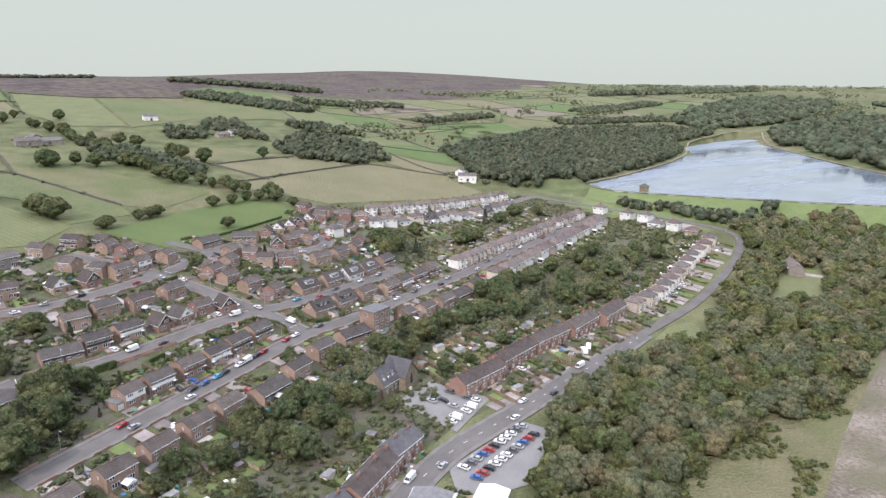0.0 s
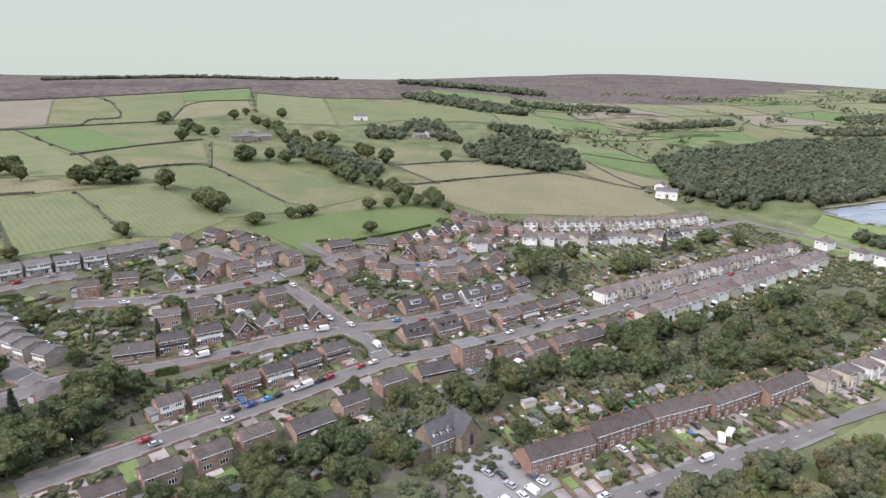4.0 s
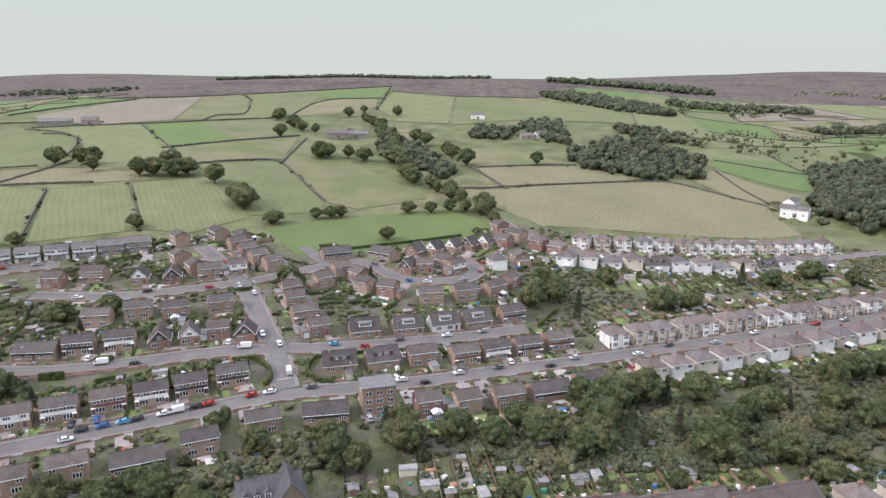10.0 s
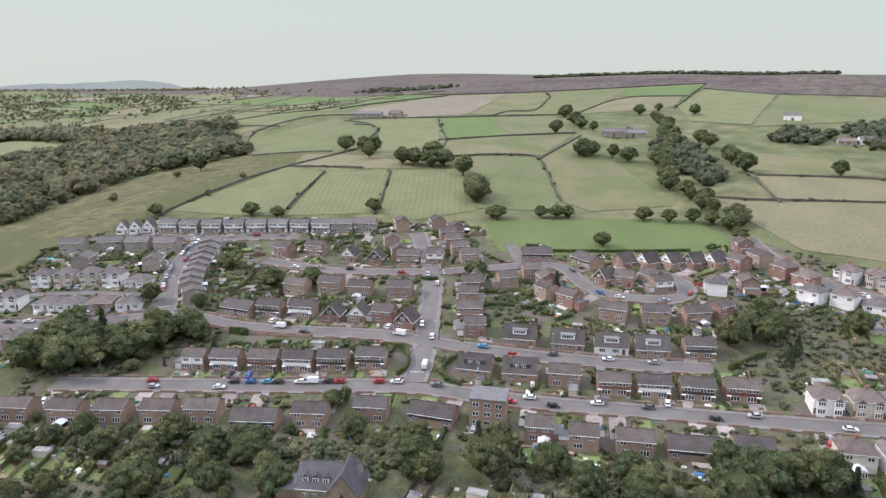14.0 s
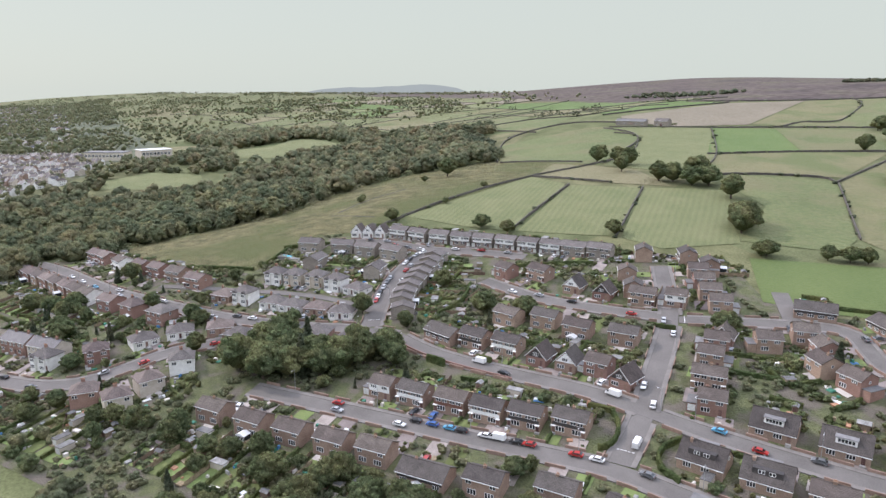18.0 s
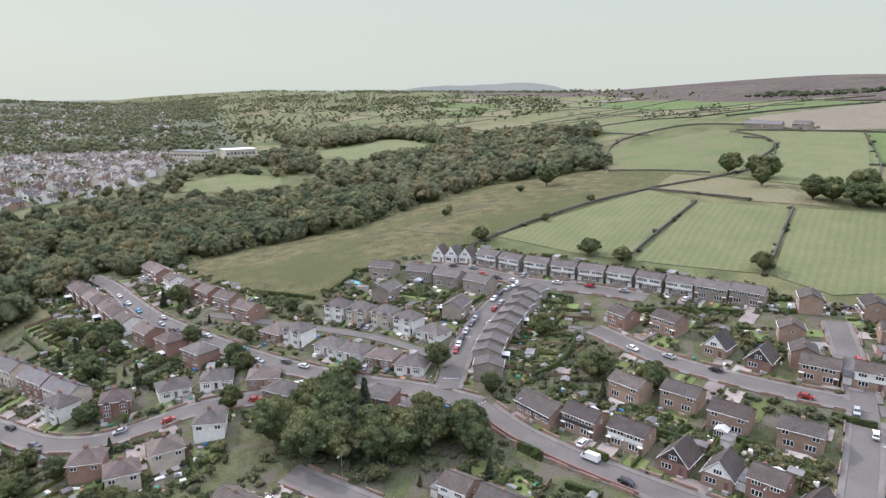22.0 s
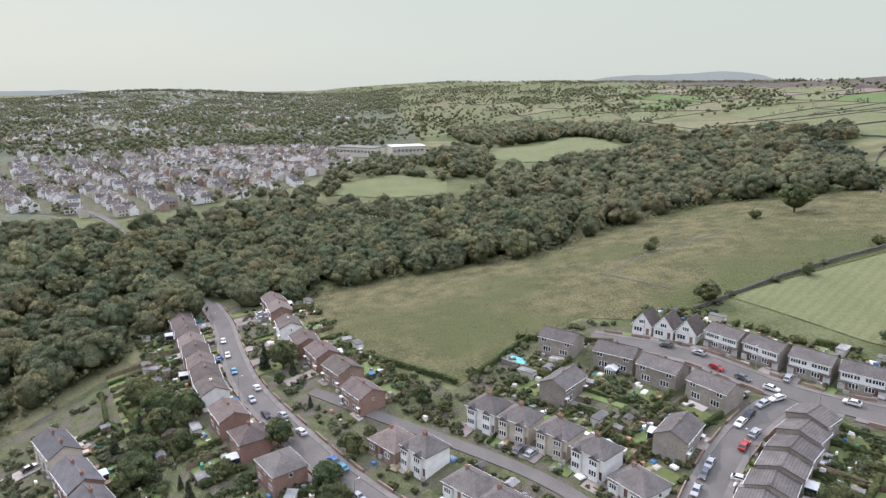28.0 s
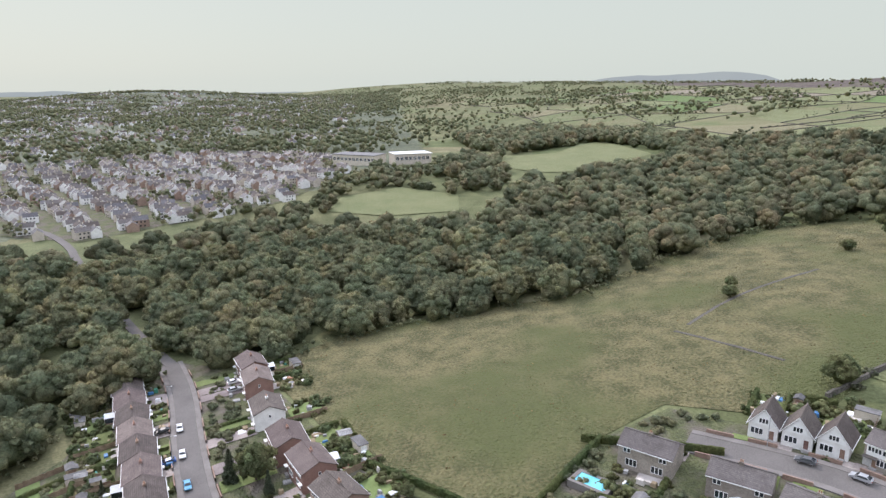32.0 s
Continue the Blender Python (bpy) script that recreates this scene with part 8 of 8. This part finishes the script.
# caravan in the terrace gardens
def caravan(x, y, angle):
    e = new("touring_caravan")
    tagged(e, "white touring caravan standing in a garden", "caravan")
    bm = bmesh.new()
    prism(bm, [(-2.6, 0.6), (2.5, 0.6), (2.75, 1.3), (2.3, 2.5), (-2.2, 2.55), (-2.75, 1.5)], -1.1, 1.1)
    bmesh.ops.bevel(bm, geom=bm.edges[:], offset=0.1, segments=1, affect="EDGES")
    part("body", bm, PANEL_WHITE, e)
    simple("window", e, GLASS, [(-1.6, -0.3, -1.12, 1.12, 1.4, 2.0), (0.5, 1.7, -1.12, 1.12, 1.4, 2.0)])
    simple("wheel", e, TYRE, [(-0.3, 0.3, -1.0, 1.0, 0, 0.6)])
    simple("tow_bar", e, STEEL, [(2.5, 3.8, -0.08, 0.08, 0.5, 0.6)])
    e.matrix_basis = pose(x, y, height(x, y) + 0.1, 0, 0, angle)


caravan(57, 149, 60)
caravan(62, 151, 40)


# garden swimming pool beside the meadow
def pool(x, y, angle):
    e = new("swimming_pool")
    tagged(e, "small turquoise garden swimming pool with pale surround", "pool")
    simple("surround", e, FOOTWAY, [(-4.6, 4.6, -2.8, -1.9, -1.6, 0.55), (-4.6, 4.6, 1.9, 2.8, -1.6, 0.55), (-4.6, -3.6, -1.9, 1.9, -1.6, 0.55), (3.6, 4.6, -1.9, 1.9, -1.6, 0.55)])
    w = material("pool_water", (0.10, 0.42, 0.50), (0.16, 0.52, 0.60), 0.6, 0.08, 0.05, 6, 0, 0, 0, 0.5)
    simple("pool_water", e, w, [(-3.6, 3.6, -1.9, 1.9, -0.5, 0.42)], "turquoise water")
    e.matrix_basis = pose(x, y, seat(x, y, 3.5) + 0.75, 0, 0, angle)


pool(-270, 231, 35)


# street lamps and poles
def lamp(x, y, toward):
    e = new("street_lamp")
    tagged(e, "slim grey street lamp beside the road", "street lamp", "street lamps")
    bm = bmesh.new()
    bmesh.ops.create_cone(bm, segments=7, radius1=0.10, radius2=0.06, depth=8, cap_ends=True, matrix=Matrix.Translation((0, 0, 3.8)))
    box(bm, 0, 1.2, -0.04, 0.04, 7.7, 7.8)
    part("pole", bm, STEEL, e)
    simple("lamp_head", e, LAMP_GLASS, [(1.0, 1.6, -0.12, 0.12, 7.62, 7.78)])
    e.matrix_basis = pose(x, y, height(x, y) + 0.3, 0, 0, toward)
    return e


LAMPS = []
for key in ("long", "valley", "valley_top", "wood_road", "middle", "hill", "climb", "crescent", "upper"):
    c = CENTRES[key]
    t = np.gradient(c, axis=0)
    for j in range(8, len(c) - 4, 17):
        tx, ty = t[j] / np.linalg.norm(t[j])
        o = ROADS[key][1] / 2 + 1.5
        x, y = c[j, 0] - ty * o, c[j, 1] + tx * o
        if x < -400 or y > 420:
            continue
        a = math.degrees(math.atan2(ty, tx)) - 90
        if LAMPS:
            copy_thing(LAMPS[0], pose(x, y, height(x, y) + 0.3, 0, 0, a))
        else:
            LAMPS.append(lamp(x, y, a))

# ---- the town beyond the wood ----
def town(name, x, y, seed, label, walls, roofs):
    """Far houses joined: walls, ridged roofs and chimneys."""
    r = np.random.default_rng(seed)
    z = heights(x, y)
    V, F, I = [], [], []
    n = 0
    unit = np.array([(-1, -1, -0.4), (1, -1, -0.4), (1, 1, -0.4), (-1, 1, -0.4), (-1, -1, 1), (1, -1, 1), (1, 1, 1), (-1, 1, 1), (-1, 0, 1.55), (1, 0, 1.55)])
    tri = np.array([(0, 1, 5), (0, 5, 4), (1, 2, 6), (1, 6, 5), (2, 3, 7), (2, 7, 6), (3, 0, 4), (3, 4, 7), (4, 5, 9), (4, 9, 8), (6, 7, 8), (6, 8, 9), (5, 6, 9), (7, 4, 8)])
    win = np.array([(-0.6, 0.15), (-0.2, 0.15), (0.3, 0.15), (-0.6, 0.68), (-0.1, 0.68), (0.35, 0.68)])
    for i in range(len(x)):
        a = (0.35 if r.random() < 0.6 else 1.92) + r.normal() * 0.12
        sc = np.array([r.uniform(3.4, 5.2), r.uniform(3.0, 3.7), r.uniform(4.0, 4.9)])
        c, s = math.cos(a), math.sin(a)

        def turn(q):
            q = q * sc
            return np.stack([q[:, 0] * c - q[:, 1] * s + x[i], q[:, 0] * s + q[:, 1] * c + y[i], q[:, 2] + z[i]], -1)

        V.append(turn(unit))
        F.append(tri + n)
        w, q = int(r.integers(len(walls))), len(walls) + int(r.integers(len(roofs)))
        I += [w] * 8 + [q] * 4 + [w] * 2
        n += 10
        cz = np.array([(-0.12, -0.1, 1.3), (0.1, -0.1, 1.3), (0.1, 0.1, 1.3), (-0.12, 0.1, 1.3), (-0.12, -0.1, 1.75), (0.1, -0.1, 1.75), (0.1, 0.1, 1.75), (-0.12, 0.1, 1.75)])
        V.append(turn(cz))
        F.append(np.array([(0, 1, 5), (0, 5, 4), (1, 2, 6), (1, 6, 5), (2, 3, 7), (2, 7, 6), (3, 0, 4), (3, 4, 7), (4, 5, 6), (4, 6, 7)]) + n)
        I += [0] * 10
        n += 8
        if x[i] > -900:
            for u, h in win:
                for sd in (-1.02, 1.02):
                    V.append(turn(np.array([(u, sd, h), (u + 0.22, sd, h), (u + 0.22, sd, h + 0.22), (u, sd, h + 0.22)])))
                    F.append(np.array([(0, 1, 2), (0, 2, 3)]) + n)
                    I += [len(walls) + len(roofs)] * 2
                    n += 4
    ob = soup_object(name, np.concatenate(V), np.concatenate(F), walls + roofs + [GLASS], I)
    return tagged(ob, label, "houses", kind="stuff")


def rows(poly, angle, along_, across, seed):
    """Houses in parallel streets over an outline."""
    r = np.random.default_rng(seed)
    c, s_ = math.cos(angle), math.sin(angle)
    cx, cy = np.mean(poly, axis=0)
    u, v = np.meshgrid(np.arange(-500, 500, along_), np.arange(-500, 500, across))
    v = v + np.where((np.arange(v.shape[0]) % 2)[:, None], across * 0.22, -across * 0.22)
    u, v = u.ravel() + r.normal(size=u.size) * 1.2, v.ravel() + r.normal(size=u.size) * 1.2 + 10 * np.sin(u.ravel() / 90)
    x, y = cx + u * c - v * s_, cy + u * s_ + v * c
    k = inside(poly, x, y) & (r.random(len(x)) < 0.9)
    return x[k], y[k]


tr = np.random.default_rng(51)
TOWN = [(-572, 60), (-600, 100), (-640, 180), (-712, 226), (-790, 250), (-880, 215), (-990, 60), (-900, -200), (-720, -120), (-640, -40)]
drape("town_ground", TOWN, GARDEN, 0.3, 20, "gardens and yards between the town rows", "gardens")
tx_, ty_ = rows(TOWN, 0.35, 9.0, 13.5, 52)
k = away(tx_, ty_, 3.0, 0) & (np.hypot(tx_ + 780, ty_ - 250) > 34)
town("town_houses", tx_[k], ty_[k], 53, "dense rows of rendered and brick town houses", [RENDER_CREAM, RENDER_WHITE, RENDER_WHITE, BRICK_BUFF], [TILE_GREY, TILE_GREY, SLATE, TILE_BROWN])
tx_, ty_ = clumps(-3000, -900, -900, 700, 420, 6, 18, 30)
k = (ty_ < 200 + (-tx_ - 700) * 0.16) & ~inside(TOWN, tx_, ty_)
town("distant_town_houses", tx_[k], ty_[k], 54, "distant town houses spread over the hillside", [RENDER_CREAM, RENDER_WHITE, RENDER_WHITE, BRICK_BUFF], [TILE_GREY, TILE_BROWN, SLATE])
tx_, ty_ = clumps(-3300, -620, -1000, 900, 800, 10, 26, 42, 1.3)
k = (ty_ < 260 + (-tx_ - 700) * 0.2) & ~inside(TOWN, tx_, ty_)
for g in (WOOD, WOOD_SOUTH, WOOD_BEHIND, *GLADES):
    k &= ~inside(g, tx_, ty_)
k &= away(tx_, ty_, 3.0, 0) & ~((np.abs(tx_ + 765) < 50) & (np.abs(ty_ - 270) < 55))
wood("town_trees", tx_[k], ty_[k], 10, LEAF_WOOD, "trees among the distant town streets", 8, 3, 2, 0, 55, "trees", 2.0, 0.95, 0.0)
tx_, ty_ = clumps(-950, -580, -150, 240, 60, 6, 16, 12)
k = inside(TOWN, tx_, ty_) & away(tx_, ty_, 2.0, 0)
wood("town_garden_trees", tx_[k], ty_[k], 7.5, LEAF_WOOD, "garden trees between the town rows", 8, 5, 16, 0, 56, "trees", 1.6, 0.6, 0.0)


def school(x, y, angle, w, d, h, label, roof):
    e = new("school_building")
    tagged(e, label, "school", "school blocks")
    simple("wall", e, RENDER_CREAM, [(-w / 2, w / 2, -d / 2, d / 2, -2, h)])
    simple("flat_roof", e, roof, [(-w / 2 - 0.5, w / 2 + 0.5, -d / 2 - 0.5, d / 2 + 0.5, h, h + 0.5)], "pale flat roof")
    for k in range(int(w / 4)):
        for out in (-1, 1):
            window(e, -w / 2 + 2.5 + k * 4, out * d / 2, h * 0.45, 2.8, h * 0.3, out, 0, 3)
    e.matrix_basis = pose(x, y, seat(x, y), 0, 0, angle)


school(-780, 250, 52, 44, 22, 9, "low modern school block with grey flat roof", LEAD)
school(-756, 293, 95, 34, 20, 9.5, "large white-walled sports hall", PANEL_WHITE)
drape("school_field", list(GLADES[0]), HAY, 0.5, 12, "pale mown sports pitch beside the wood", "field")
drape("school_field", list(GLADES[1]), HAY, 0.5, 12, "sunlit grass field within the wood", "field")


# ---- far hills on the horizon, a glowing backdrop ----
def far_hills():
    m = bpy.data.materials.new("hazed_hills_glow")
    m.use_nodes = True
    n, l = m.node_tree.nodes, m.node_tree.links
    n.clear()
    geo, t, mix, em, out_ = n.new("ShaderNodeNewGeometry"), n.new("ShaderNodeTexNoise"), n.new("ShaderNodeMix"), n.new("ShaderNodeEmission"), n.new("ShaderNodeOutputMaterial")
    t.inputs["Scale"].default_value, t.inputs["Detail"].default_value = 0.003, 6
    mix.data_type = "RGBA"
    # haze painted as pale blue-grey emission, which takes no sun or shade
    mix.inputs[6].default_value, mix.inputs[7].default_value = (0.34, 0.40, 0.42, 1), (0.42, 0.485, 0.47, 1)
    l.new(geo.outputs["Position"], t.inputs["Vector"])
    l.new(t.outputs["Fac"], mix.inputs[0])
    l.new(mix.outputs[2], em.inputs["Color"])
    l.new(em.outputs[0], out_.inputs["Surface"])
    az = np.arange(-135, 96, 1.0)
    up = np.interp(az, (-135, -112, -104, -101, -97, -90, -66, -61.5, -57, -53, -50.7, -49, -40, 0, 35, 50, 62, 95), (-0.8, -0.68, -0.7, -0.85, -0.8, -0.95, -0.4, 0.15, 0.34, 0.48, 0.2, -0.5, -0.6, -0.5, -0.1, -0.5, -0.8, -0.9))
    up = up + 0.04 * np.sin(az * 0.9) + 0.03 * np.sin(az * 2.3 + 1)
    R, V, F = 4760.0, [], []
    for i, (a, e) in enumerate(zip(az, up)):
        x, y, h = math.sin(radians(a)), math.cos(radians(a)), 96 + R * math.tan(radians(e))
        V += [(-60 + x * R, 130 + y * R, -400), (-60 + x * R, 130 + y * R, h), (-60 + x * (R + 60), 130 + y * (R + 60), h - 120)]
        if i:
            k = 3 * i
            F += [(k - 3, k, k + 1, k - 2), (k - 2, k + 1, k + 2, k - 1)]
    tagged(mesh_object("backdrop", V, F, m), "glowing backdrop of far hills with pale blue haze painted in", "hills", kind="structure")


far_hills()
